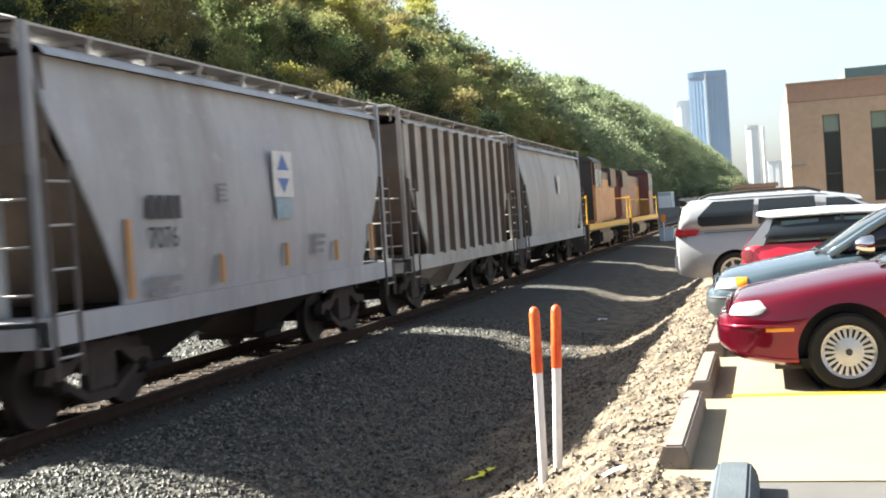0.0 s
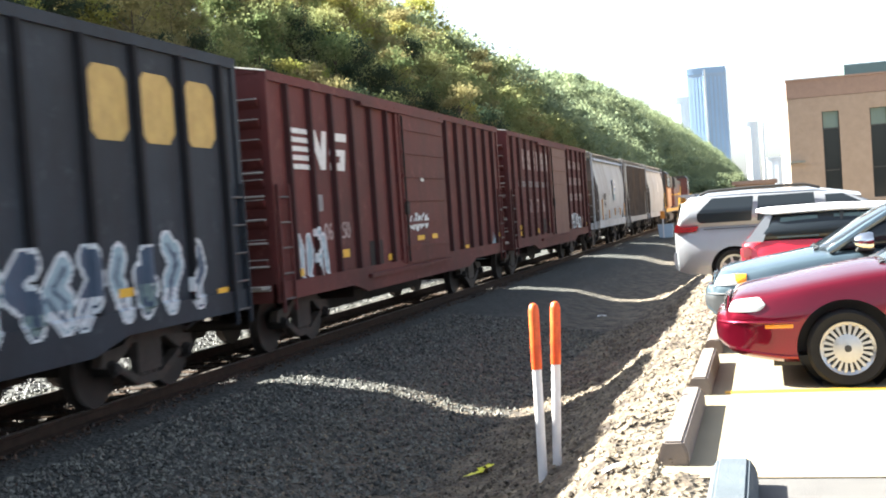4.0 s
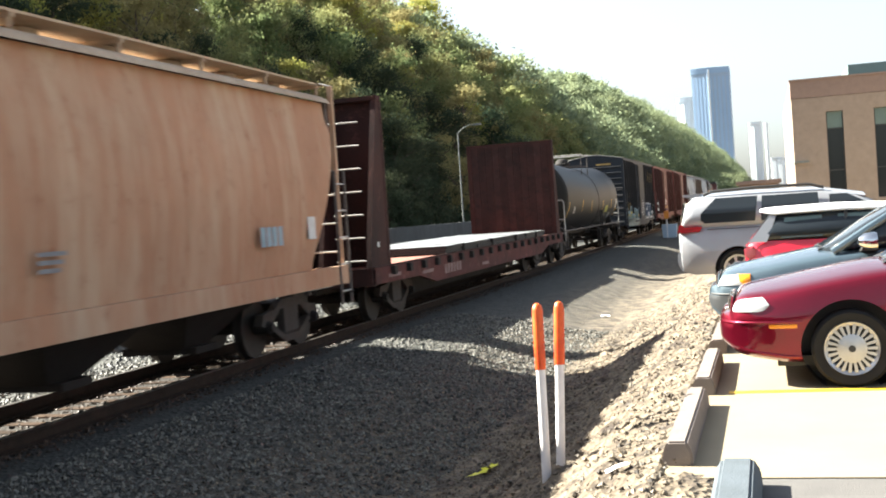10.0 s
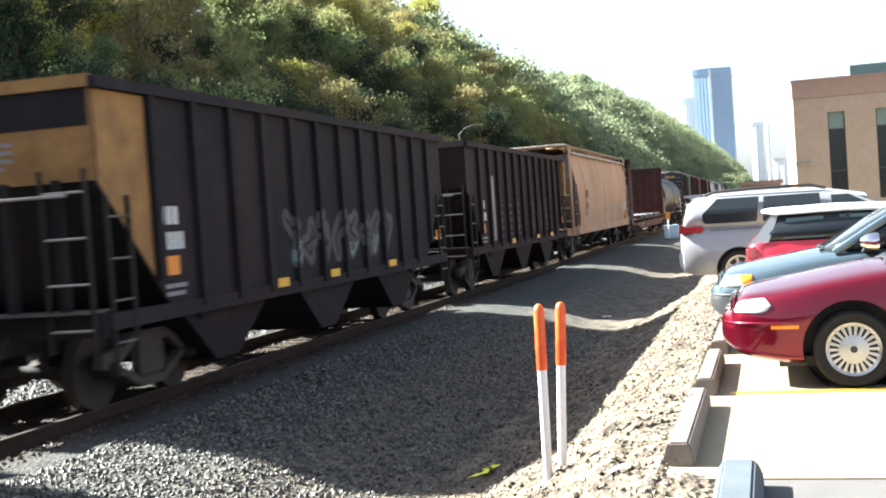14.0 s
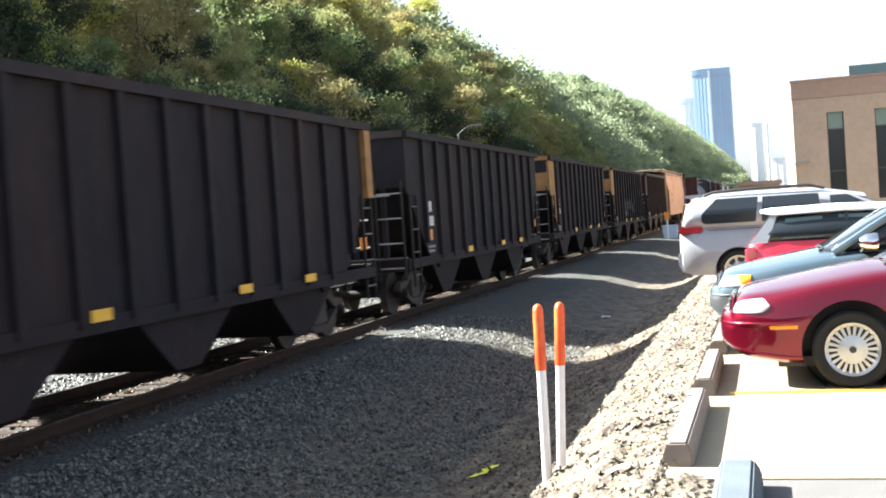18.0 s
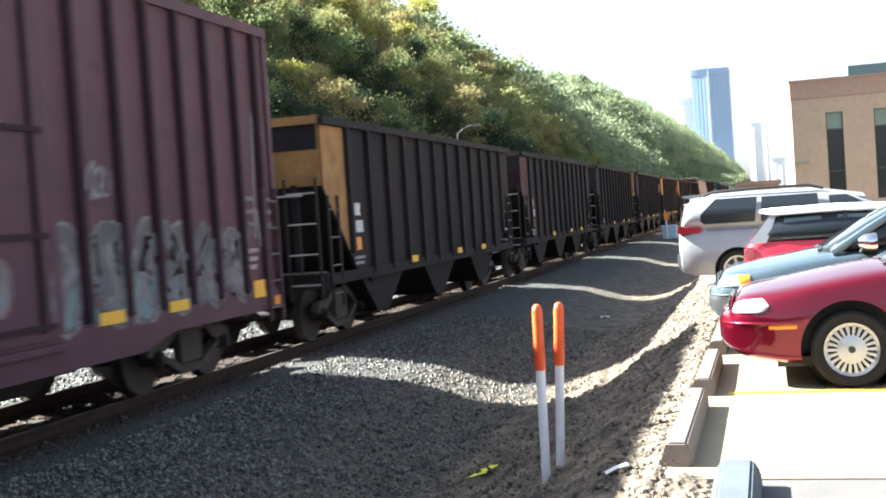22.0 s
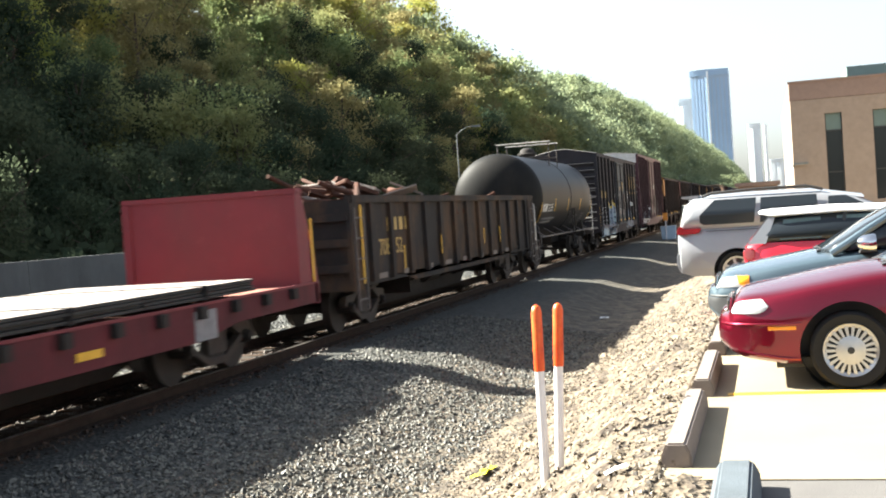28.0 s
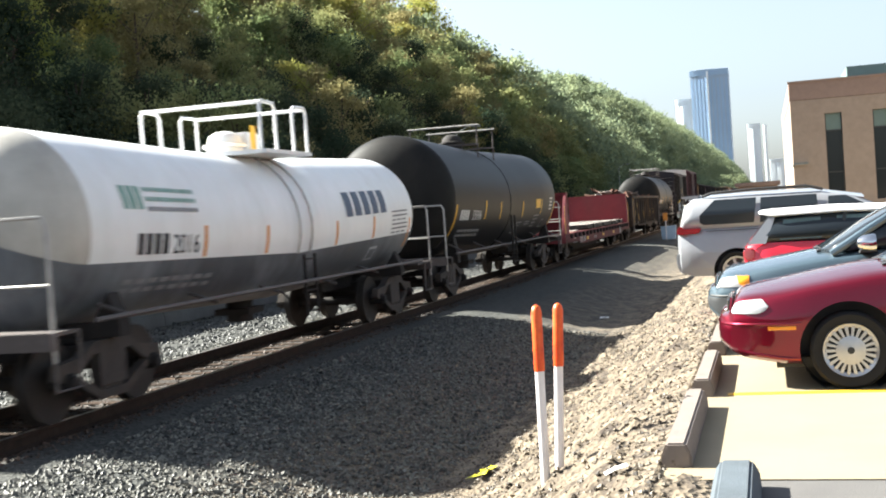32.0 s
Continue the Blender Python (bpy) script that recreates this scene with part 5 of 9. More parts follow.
    part("grille_frame", G().tube([(0.085, -W * 0.44, 0.61 + q), (0.075, 0, 0.605 + q), (0.085, W * 0.44, 0.61 + q), (0.11, W * 0.44, 0.72 + q), (0.10, 0, 0.725 + q), (0.11, -W * 0.44, 0.72 + q), (0.085, -W * 0.44, 0.61 + q)], 0.012, 6), M["chrome"], gr)
    part("lower_grille", G().box(-0.004, 0.03, -W * 0.36, W * 0.36, 0.43, 0.49), M["car_trim"], ob)
    part("underbody", G().box(0.45, L - 0.3, -W * 0.75, W * 0.75, 0.16, 0.24), M["car_trim"], ob)
    return ob


def hatchback(label, at):
    """A small red hatchback with a white roof, tail at x = 0, nose along +x."""
    ob = thing("parked_hatchback", label, "car", at, "parked cars")
    W, L = 0.84, 3.7
    p = M["car_bright_red"]
    loft([(0.0, W * 0.78, W * 0.74, 0.35, 0.84, 0.02), (0.05, W * 0.92, W * 0.86, 0.26, 0.92, 0.02), (0.16, W * 0.99, W * 0.93, 0.22, 0.955, 0.02), (0.35, W, W * 0.95, 0.22, 0.955, 0.02), (1.2, W, W * 0.955, 0.22, 0.945, 0.02), (2.4, W, W * 0.955, 0.22, 0.93, 0.03), (2.9, W, W * 0.92, 0.22, 0.90, 0.05), (3.5, W * 0.95, W * 0.85, 0.24, 0.80, 0.04), (L, W * 0.75, W * 0.7, 0.34, 0.62, 0.02)], p, ob, "body", arches=((0.62, 0.32, 0.37), (3.05, 0.32, 0.37)))
    loft([(0.11, W * 0.84, W * 0.84, 0.93, 0.95, 0.02), (0.26, W * 0.88, W * 0.80, 0.93, 1.14, 0.02), (0.40, W * 0.90, W * 0.77, 0.93, 1.29, 0.02), (1.2, W * 0.90, W * 0.77, 0.93, 1.32, 0.02), (2.0, W * 0.90, W * 0.77, 0.93, 1.30, 0.02), (2.5, W * 0.88, W * 0.84, 0.93, 0.96, 0.02)], M["car_glass"], ob, "glasshouse")
    loft([(0.21, W * 0.74, W * 0.70, 1.335, 1.352, 0.015), (0.27, W * 0.80, W * 0.75, 1.318, 1.360, 0.02), (0.38, W * 0.83, W * 0.79, 1.285, 1.362, 0.025), (1.2, W * 0.83, W * 0.79, 1.295, 1.368, 0.03), (2.02, W * 0.81, W * 0.77, 1.27, 1.335, 0.03)], M["car_white"], ob, "roof")
    for s in (1, -1):
        def slant(pts, out=0.012):
            """A flat plate lying on the leaning side of the cabin."""
            yy = lambda z: s * (W * (0.92 - 0.15 * (z - 0.92) / 0.39) + out)
            n = len(pts)
            v = [(a, yy(z), z) for a, z in pts] + [(a, yy(z) - s * 0.02, z) for a, z in pts]
            return G().add(v, [tuple(range(n)), tuple(range(2 * n - 1, n - 1, -1))] + [(i, (i + 1) % n, n + (i + 1) % n, n + i) for i in range(n)])
        part("tail_pillar", slant([(0.05, 0.945), (0.34, 1.29), (0.42, 1.29), (0.28, 0.945)]), M["car_silver"], ob)
        part("side_window", slant([(0.46, 0.985), (0.52, 1.245), (0.98, 1.255), (0.98, 0.985)], 0.010), M["tint_glass"], ob)
        part("side_window", slant([(1.17, 0.985), (1.18, 1.26), (2.0, 1.25), (2.2, 0.985)], 0.010), M["tint_glass"], ob)
        part("door_pillar", G().tube([(1.25, s * W * 0.90, 0.93), (1.28, s * W * 0.78, 1.31)], 0.025, 6), M["car_trim"], ob)
        part("tail_lamp", G().box(-0.012, 0.13, min(s * W * 0.72, s * W * 0.97), max(s * W * 0.72, s * W * 0.97), 0.74, 0.90), M["lamp_pink"], ob, bevel=0.03)
        for x in (0.62, 3.05):
            wheel_on(ob, x, s * (W - 0.09), 0.30, 8, s)
    part("bumper", G().box(-0.05, 0.2, -W * 0.86, W * 0.86, 0.30, 0.55), p, ob, bevel=0.05)
    return ob


def minivan(label, at):
    """A silver people carrier, tail at x = 0."""
    ob = thing("parked_minivan", label, "car", at, "parked cars")
    W, L = 0.98, 5.0
    p = M["car_silver"]
    loft([(0.0, W * 0.80, W * 0.76, 0.42, 0.98, 0.0), (0.05, W * 0.92, W * 0.88, 0.32, 1.05, 0.0), (0.25, W, W * 0.95, 0.26, 1.07, 0.0), (1.5, W, W * 0.96, 0.24, 1.06, 0.0), (3.0, W, W * 0.96, 0.24, 1.03, 0.0), (3.8, W, W * 0.95, 0.24, 1.02, 0.04), (4.6, W * 0.96, W * 0.86, 0.26, 0.92, 0.05), (L, W * 0.76, W * 0.7, 0.38, 0.72, 0.02)], p, ob, "body", arches=((0.98, 0.335, 0.385), (4.02, 0.335, 0.385)))
    loft([(0.04, W * 0.88, W * 0.86, 1.02, 1.06, 0.0), (0.14, W * 0.93, W * 0.82, 1.04, 1.46, 0.0), (0.30, W * 0.94, W * 0.80, 1.04, 1.595, 0.0), (1.2, W * 0.94, W * 0.80, 1.04, 1.605, 0.0), (2.4, W * 0.94, W * 0.80, 1.03, 1.59, 0.0), (2.95, W * 0.94, W * 0.81, 1.02, 1.48, 0.0), (3.4, W * 0.93, W * 0.84, 1.02, 1.27, 0.0), (3.9, W * 0.90, W * 0.88, 1.01, 1.05, 0.0)], p, ob, "upper_body")
    loft([(0.22, W * 0.74, W * 0.72, 1.55, 1.585, 0.02), (0.4, W * 0.765, W * 0.745, 1.545, 1.595, 0.05), (1.2, W * 0.765, W * 0.745, 1.55, 1.605, 0.06), (2.3, W * 0.765, W * 0.745, 1.54, 1.595, 0.06), (3.1, W * 0.775, W * 0.745, 1.42, 1.46, 0.05)], p, ob, "roof")
    for s in (1, -1):
        def pane(x0, x1, x2, x3, z0, z1, name="side_window"):
            """x0, x1: the lower edge; x2, x3: the upper edge."""
            def yy(z):
                k = (z - 1.04) / 0.60
                return s * W * (0.94 if k < 0.5 else 0.94 - 0.14 * min(1, (k - 0.5) / 0.42)) + s * 0.014
            rows = []
            for j in range(7):
                k = j / 6
                z = z0 + (z1 - z0) * k
                a, b = x0 + (x2 - x0) * k, x1 + (x3 - x1) * k
                rows.append([(a + (b - a) * i / 4, yy(z), z) for i in range(5)])
            part(name, G().grid(rows), M["car_glass"], ob)
        pane(0.40, 1.31, 0.40, 1.32, 1.18, 1.30)
        pane(0.46, 1.30, 0.40, 1.31, 1.135, 1.18)
        pane(0.40, 1.32, 0.66, 1.36, 1.30, 1.555)
        pane(1.40, 2.36, 1.43, 2.34, 1.13, 1.55)
        pane(2.52, 3.50, 2.52, 2.80, 1.12, 1.50)
        part("tail_lamp", G().prism([(-0.005, 1.0), (0.03, 1.13), (0.08, 1.13), (0.13, 1.085), (0.42, 1.085), (0.37, 1.0), (0.12, 0.99)], "y", s * W * 0.76, s * W * 0.975), M["lamp_red"], ob, bevel=0.01)
        part("roof_rail", G().tube([(0.45, s * W * 0.72, 1.62), (0.62, s * W * 0.72, 1.675), (1.4, s * W * 0.72, 1.70), (2.2, s * W * 0.72, 1.69), (2.45, s * W * 0.72, 1.62)], 0.026, 6), M["car_trim"], ob)
        part("door_track", G().box(0.5, 1.5, min(s * (W - 0.02), s * (W * 0.965 + 0.006)), max(s * (W - 0.02), s * (W * 0.965 + 0.006)), 1.02, 1.035), M["car_trim"], ob)
        for x in (0.98, 4.02):
            wheel_on(ob, x, s * (W - 0.11), 0.335, 7, s)
    part("rear_bumper", G().prism([(-0.02, 0.40), (-0.045, 0.55), (-0.02, 0.68), (0.2, 0.70), (0.3, 0.30), (0.05, 0.30)], "y", -W * 0.86, W * 0.86), p, ob, bevel=0.03)
    part("rear_window", G().add([(0.02, -W * 0.7, 1.12), (0.02, W * 0.7, 1.12), (0.10, W * 0.66, 1.5), (0.10, -W * 0.66, 1.5)], [(0, 1, 2, 3)]), M["car_glass"], ob)
    part("spoiler", G().prism([(0.08, 1.615), (0.34, 1.57), (0.42, 1.655), (0.10, 1.645)], "y", -W * 0.72, W * 0.72), p, ob, bevel=0.01)
    return ob


sedan("dark metallic red saloon parked nose towards the railway bank", pose(-0.44, 9.60 + 0.89, 0, 0, 0, 0), M["car_red"], back=0.17)
sedan("blue-grey metallic saloon parked nose towards the railway bank", pose(-0.66, 12.45 + 0.89, 0, 0, 0, 0), M["car_blue"], low_nose=0.01, lamp=(0.12, 0.42), corner=M["lamp_amber"], trim=M["bumper_grey"])
hatchback("bright red hatchback with a white roof parked tail to the bank", pose(-0.31, 16.45, 0, 0, 0, 0))
minivan("silver minivan with dark windows parked tail over the bank edge", pose(-1.51, 21.35, 0, 0, 0, 0))

# ---- buildings ----
def office():
    """A tan brick office block with tall dark windows."""
    ob = thing("office_building", "tan brick office building with tall dark windows", "building", Matrix.Identity(4))
    x0, x1, y0, y1, h = 1.86, 46, 78.0, 110, 8.62
    part("wall", G().box(x0, x0 + 0.4, y0 + 0.4, y1, -0.05, h), M["brick"], ob)
    # front wall in piers and bands round the openings
    wins = [3.93 + i * 2.88 for i in range(14)]
    w, z0, z1 = 1.03, 0.9, 6.55
    front = G()
    last = x0
    for a in wins:
        front.box(last, a, y0, y0 + 0.4, z0, z1)
        last = a + w
    front.box(last, x1, y0, y0 + 0.4, z0, z1)
    front.box(x0, x1, y0, y0 + 0.4, -0.05, z0)
    front.box(x0, x1, y0, y0 + 0.4, z1, h - 1.12)
    part("front_wall", front, M["brick"], ob)
    part("cornice", G().box(x0 - 0.02, x1, y0 - 0.03, y0 + 0.4, h - 1.10, h), M["brick_dark"], ob)
    part("coping", G().box(x0 - 0.08, x1, y0 - 0.1, y0 + 0.5, h, h + 0.12), M["brick_dark"], ob)
    part("cornice", G().box(x0 - 0.03, x0, y0, y1, h - 1.10, h), M["brick_dark"], ob)
    for k in range(14):
        part("brick_course", G().box(x0, x1, y0 - 0.012, y0, 1.0 + k * 0.52, 1.04 + k * 0.52) if k > 10 else G().box(x0, 3.9, y0 - 0.012, y0, 1.0 + k * 0.55, 1.04 + k * 0.55), M["brick"], ob)
    for a in wins:
        wn = part("window", G().box(a, a + w, y0 + 0.26, y0 + 0.28, z0, z1), M["win_dark"], ob)
        for z in (z0 + 1.9, z1 - 1.1):
            part("transom", G().box(a, a + w, y0 + 0.22, y0 + 0.27, z - 0.04, z + 0.04), M["car_trim"], wn)
        for xx in (a, a + w - 0.06):
            part("window_frame", G().box(xx, xx + 0.06, y0 + 0.2, y0 + 0.27, z0, z1), M["car_trim"], wn)
        part("spandrel", G().box(a + 0.06, a + w - 0.06, y0 + 0.24, y0 + 0.265, z1 - 1.06, z1 - 0.02), M["green_metal"], wn)
    part("roof", G().box(x0 + 0.4, x1, y0 + 0.4, y1, h - 0.4, h - 0.2), M["asphalt"], ob)
    part("penthouse", G().box(x0 + 3.8, x1 - 6, y0 + 3.5, y1 - 4, h - 0.2, h + 1.1), M["green_metal"], ob)
    part("wall_lamp", G().box(x0 - 0.05, x0 + 0.1, y0 - 0.15, y0, 3.3, 3.45).box(x0 + 0.0, x0 + 0.9, y0 - 0.3, y0 - 0.1, 3.40, 3.52), M["lamp_pole"], ob)
    return ob


office()
solid("low_shed", G().box(-3.2, 1.6, 150, 160, -0.1, 2.9).prism([(-3.6, 2.9), (1.9, 2.9), (1.9, 3.35), (-3.6, 3.35)], "y", 149.5, 160.5), M["brick_dark"], "low brown flat-roofed shed beyond the car park", "shed")


def tower(name, label, xc, yc, w, d, h, mat, bands, glass, bend=-0.04, strip=False):
    """A tall slab seen on a corner: two faces, window strips, a crown band."""
    ob = thing(name, label, "skyscraper", pose(xc, yc, -2))
    plan = [(-w / 2, -d * 0.24), (w * bend, -d * 0.35), (w / 2, -d * 0.20)]
    part("shaft", G().prism(plan + [(w / 2, d), (-w / 2, d)], "z", 0, h), mat, ob)
    for (ax, ay), (bx_, by), n in ((plan[0], plan[1], bands - bands // 2), (plan[1], plan[2], bands // 2)):
        for i in range(n):
            k0, k1 = (i + 0.2) / n, (i + 0.8) / n
            p, q = (ax + (bx_ - ax) * k0, ay + (by - ay) * k0 - 0.3), (ax + (bx_ - ax) * k1, ay + (by - ay) * k1 - 0.3)
            part("window_strip", G().prism([p, q, (q[0], q[1] + 0.6), (p[0], p[1] + 0.6)], "z", h * 0.02, h * 0.93), glass, ob)
    if strip:
        x, y = plan[1]
        part("corner_strip", G().box(x - w * 0.02, x + w * 0.025, y - 1.2, y + 2, 0, h * 0.985), M["car_white"], ob, "white steel corner column")
    part("crown_band", G().prism([(-w / 2 - 0.5, -d * 0.24 - 1), (w * bend, -d * 0.35 - 1), (w / 2 + 0.5, -d * 0.20 - 1), (w / 2 + 0.5, d), (-w / 2 - 0.5, d)], "z", h * 0.955, h), glass, ob)
    return ob


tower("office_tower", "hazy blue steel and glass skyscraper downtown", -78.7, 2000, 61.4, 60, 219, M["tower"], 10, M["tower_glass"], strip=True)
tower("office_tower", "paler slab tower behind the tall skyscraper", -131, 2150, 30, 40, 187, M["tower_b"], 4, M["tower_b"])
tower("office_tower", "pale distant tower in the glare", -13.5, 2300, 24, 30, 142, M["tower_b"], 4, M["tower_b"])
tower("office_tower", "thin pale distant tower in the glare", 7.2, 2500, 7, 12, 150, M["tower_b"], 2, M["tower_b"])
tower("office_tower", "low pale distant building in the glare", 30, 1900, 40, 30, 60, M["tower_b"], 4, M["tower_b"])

# things beside the far track
ob = thing("storage_bin", "pale blue plastic bin standing beside the track", "bin", pose(-5.67, 70.4, -0.64))
part("body", G().prism([(-0.38, 0), (0.38, 0), (0.44, 0.74), (-0.44, 0.74)], "y", -0.35, 0.35), M["blue_box"], ob, bevel=0.03)
part("lid", G().box(-0.47, 0.47, -0.38, 0.38, 0.74, 0.80), M["blue_box"], ob, bevel=0.02)
ob = thing("track_sign", "small orange and white lineside marker on a post", "sign", pose(-5.76, 69.7, -0.64))
part("post", G().cyl((0, 0, 0), (0, 0, 1.55), 0.04, 8), M["pole_white"], ob)
part("plate", G().box(-0.13, 0.13, -0.06, -0.04, 1.15, 1.6), M["orange_mark"], ob)


# a lorry on the road, far beyond the train's head
ob = thing("box_lorry", "pale blue and white box lorry on the road below the hill", "lorry", pose(-18.7, 232, -1.085))
part("box_body", G().box(-1.3, 1.3, 0, 7.5, 1.0, 4.9), M["blue_box"], ob, bevel=0.05)
part("rear_door", G().box(-1.2, 1.2, -0.03, 0.0, 1.15, 4.3), M["tower_b"], ob)
part("roof_edge", G().box(-1.32, 1.32, -0.04, 7.5, 4.9, 5.05), M["car_white"], ob)
part("chassis", G().box(-1.0, 1.0, 0.2, 9.6, 0.6, 1.0), M["car_trim"], ob)
part("driver_cab", G().box(-1.2, 1.2, 7.7, 9.7, 0.7, 3.3), M["car_white"], ob, bevel=0.15)
part("tail_lamp", G().box(0.95, 1.2, -0.04, 0.0, 0.8, 1.0), M["lamp_red"], ob)
part("tail_lamp", G().box(-1.2, -0.95, -0.04, 0.0, 0.8, 1.0), M["lamp_red"], ob)
for wy in (1.6, 8.6):
    for wx in (-0.95, 0.95):
        part("wheel", G().cyl((wx - 0.15, wy, 0.5), (wx + 0.15, wy, 0.5), 0.5, 18), M["rubber"], ob)
# ---- rolling stock; each car: origin on the rail top at its rear end, +y towards the front, +x towards the car park ----
CARS = []
R_WHEEL = 0.457


def _frame_mesh():
    g = G()
    for s in (0,):
        x0, x1 = -0.065, 0.065
        g.prism([(-1.12, 0.50), (-1.05, 0.66), (-0.62, 0.70), (-0.36, 0.84), (0.36, 0.84), (0.62, 0.70), (1.05, 0.66), (1.12, 0.50),
                 (0.92, 0.44), (0.62, 0.56), (0.40, 0.70), (0.28, 0.70), (0.28, 0.32), (-0.28, 0.32), (-0.28, 0.70), (-0.40, 0.70), (-0.62, 0.56), (-0.92, 0.44)], "x", x0, x1)
        g.prism([(-0.86, 0.46), (-0.74, 0.50), (-0.22, 0.26), (-0.28, 0.17)], "x", x0, x1)
        g.prism([(0.86, 0.46), (0.74, 0.50), (0.22, 0.26), (0.28, 0.17)], "x", x0, x1)
        g.box(x0, x1, -0.30, 0.30, 0.17, 0.27)
        for y in (-0.15, 0, 0.15):
            g.cyl(((x0 + x1) / 2, y, 0.27), ((x0 + x1) / 2, y, 0.62), 0.065, 10)
    return g.mesh("side_frame", M["truck_steel"])


def _bolster_mesh():
    g = G()
    g.box(-1.0, 1.0, -0.22, 0.22, 0.60, 0.78)
    g.cyl((0, 0, 0.78), (0, 0, 0.86), 0.25, 16)
    return g.mesh("truck", M["dark_steel"])


def _wheel_mesh():
    g = G()
    g.lathe([(-0.07, 0.10), (-0.05, 0.30), (-0.06, 0.40), (-0.065, 0.455), (0.05, 0.462), (0.052, 0.485), (0.078, 0.485), (0.08, 0.40), (0.03, 0.28), (0.06, 0.14), (0.09, 0.10)], "x", (0, 0, 0), 28)
    return g.mesh("wheel", M["wheel_steel"])


def _rim_mesh():
    g = G()
    g.lathe([(-0.067, 0.415), (-0.069, 0.452), (0.046, 0.465)], "x", (0, 0, 0), 28)
    return g.mesh("tread", M["tread"])


def _bearing_mesh():
    g = G()
    g.cyl((0.80, 0, 0), (1.10, 0, 0), 0.10, 12).cyl((1.10, 0, 0), (1.15, 0, 0), 0.075, 10)
    g.cyl((-0.80, 0, 0), (-1.10, 0, 0), 0.10, 12).cyl((-1.10, 0, 0), (-1.15, 0, 0), 0.075, 10)
    g.cyl((-0.80, 0, 0), (0.80, 0, 0), 0.085, 12)
    return g.mesh("axle", M["dark_steel"])


def _coupler_mesh():
    g = G()
    g.box(-0.09, 0.09, -0.05, 0.42, -0.10, 0.10).box(-0.16, 0.10, 0.38, 0.62, -0.15, 0.15).box(0.02, 0.17, 0.44, 0.60, -0.13, 0.13)
    g.cyl((0.08, 0.52, -0.18), (0.08, 0.52, 0.18), 0.05, 8)
    g.tube([(-0.28, 0.0, 0.08), (-0.30, 0.25, -0.18), (-0.26, 0.50, -0.28), (-0.18, 0.66, -0.18)], 0.03, 6)
    g.tube([(0.16, 0.1, -0.05), (0.55, 0.12, -0.06), (1.1, 0.08, 0.02)], 0.018, 5)
    return g.mesh("coupler", M["dark_steel"])


BOLSTER_ME, FRAME_ME, WHEEL_ME, TREAD_ME, AXLE_ME, COUPLER_ME = _bolster_mesh(), _frame_mesh(), _wheel_mesh(), _rim_mesh(), _bearing_mesh(), _coupler_mesh()
WHEELSETS = []


def running_gear(ob, L, inset=1.75, near=None, base=0.89):
    for c in (near or inset, L - inset):
        tr = part("truck", BOLSTER_ME, None, ob)
        tr.location = (0, c, 0)
        for sx in (0.995, -0.995):
            part("side_frame", FRAME_ME, None, tr).location = (sx, 0, 0)
        for s in (-base, base):
            ax = part("wheelset", AXLE_ME, None, tr)
            ax.location = (0, s, R_WHEEL)
            for sx in (1, -1):
                me = WHEEL_ME
                wh = part("wheel", me, None, tr)
                wh.matrix_basis = pose(sx * 0.765, s, R_WHEEL, 0, 0, 0 if sx < 0 else 180)
    for y, turn in ((L, 0), (0, 180)):
        co = part("coupler", COUPLER_ME, None, ob)
        co.matrix_basis = pose(0, y, 0.86, 0, 0, turn)


def car(name, label, category, u, L, inset=1.75, group="cars of the freight train", near=None):
    ob = thing(name, label, category, pose(TRACK_X, u, RAIL_TOP), group)
    running_gear(ob, L, inset, near)
    CARS.append((ob, u))
    return ob


def ladder(ob, x, y, z0, z1, w=0.42, n=5, mat="grab_dark", along="y", name="ladder", rung="grab"):
    """Two stiles and n rungs in a plane along y (a side) or along x (an end)."""
    g = G()
    for s in (0, w):
        if along == "y":
            g.box(x - 0.02, x + 0.02, y + s - 0.02, y + s + 0.02, z0, z1)
        else:
            g.box(x + s - 0.02, x + s + 0.02, y - 0.02, y + 0.02, z0, z1)
    la = part(name, g, M[mat], ob)
    for i in range(n):
        z = z0 + (z1 - z0) * (i + 0.5) / n
        r = G()
        r.cyl((x, y, z), (x, y + w, z), 0.016, 6) if along == "y" else r.cyl((x, y, z), (x + w, y, z), 0.016, 6)
        part("rung", r, M[rung], la)
    return la


def underframe(ob, L, z=0.95, mat="dark_steel"):
    g = G()
    g.prism([(0.0, z + 0.02), (0.0, z - 0.3), (3.4, z - 0.3), (4.2, z - 0.74), (L - 4.2, z - 0.74), (L - 3.4, z - 0.3), (L, z - 0.3), (L, z + 0.02)], "x", -0.2, 0.2)
    for y in (1.75, L - 1.75):
        g.box(-1.3, 1.3, y - 0.2, y + 0.2, z - 0.12, z + 0.02)
    for k in range(1, 5):
        y = 3 + (L - 6) * k / 5
        g.prism([(-1.35, z + 0.02), (1.35, z + 0.02), (1.35, z - 0.12), (0.3, z - 0.45), (-0.3, z - 0.45), (-1.35, z - 0.12)], "y", y - 0.06, y + 0.06)
    g.cyl((0.55, L * 0.45, z - 0.22), (0.55, L * 0.45 + 1.0, z - 0.22), 0.2, 12)
    g.box(-0.95, -0.45, L * 0.55, L * 0.55 + 0.9, z - 0.5, z).box(0.35, 1.0, L * 0.30, L * 0.30 + 0.8, z - 0.48, z)
    g.cyl((-0.5, L * 0.36, z - 0.3), (-0.5, L * 0.36 + 1.3, z - 0.3), 0.24, 12)
    g.tube([(0.3, 1.2, z - 0.1), (0.35, L / 2, z - 0.16), (0.3, L - 1.2, z - 0.1)], 0.03, 5)
    return part("underframe", g, M[mat], ob)


POSTS = {}


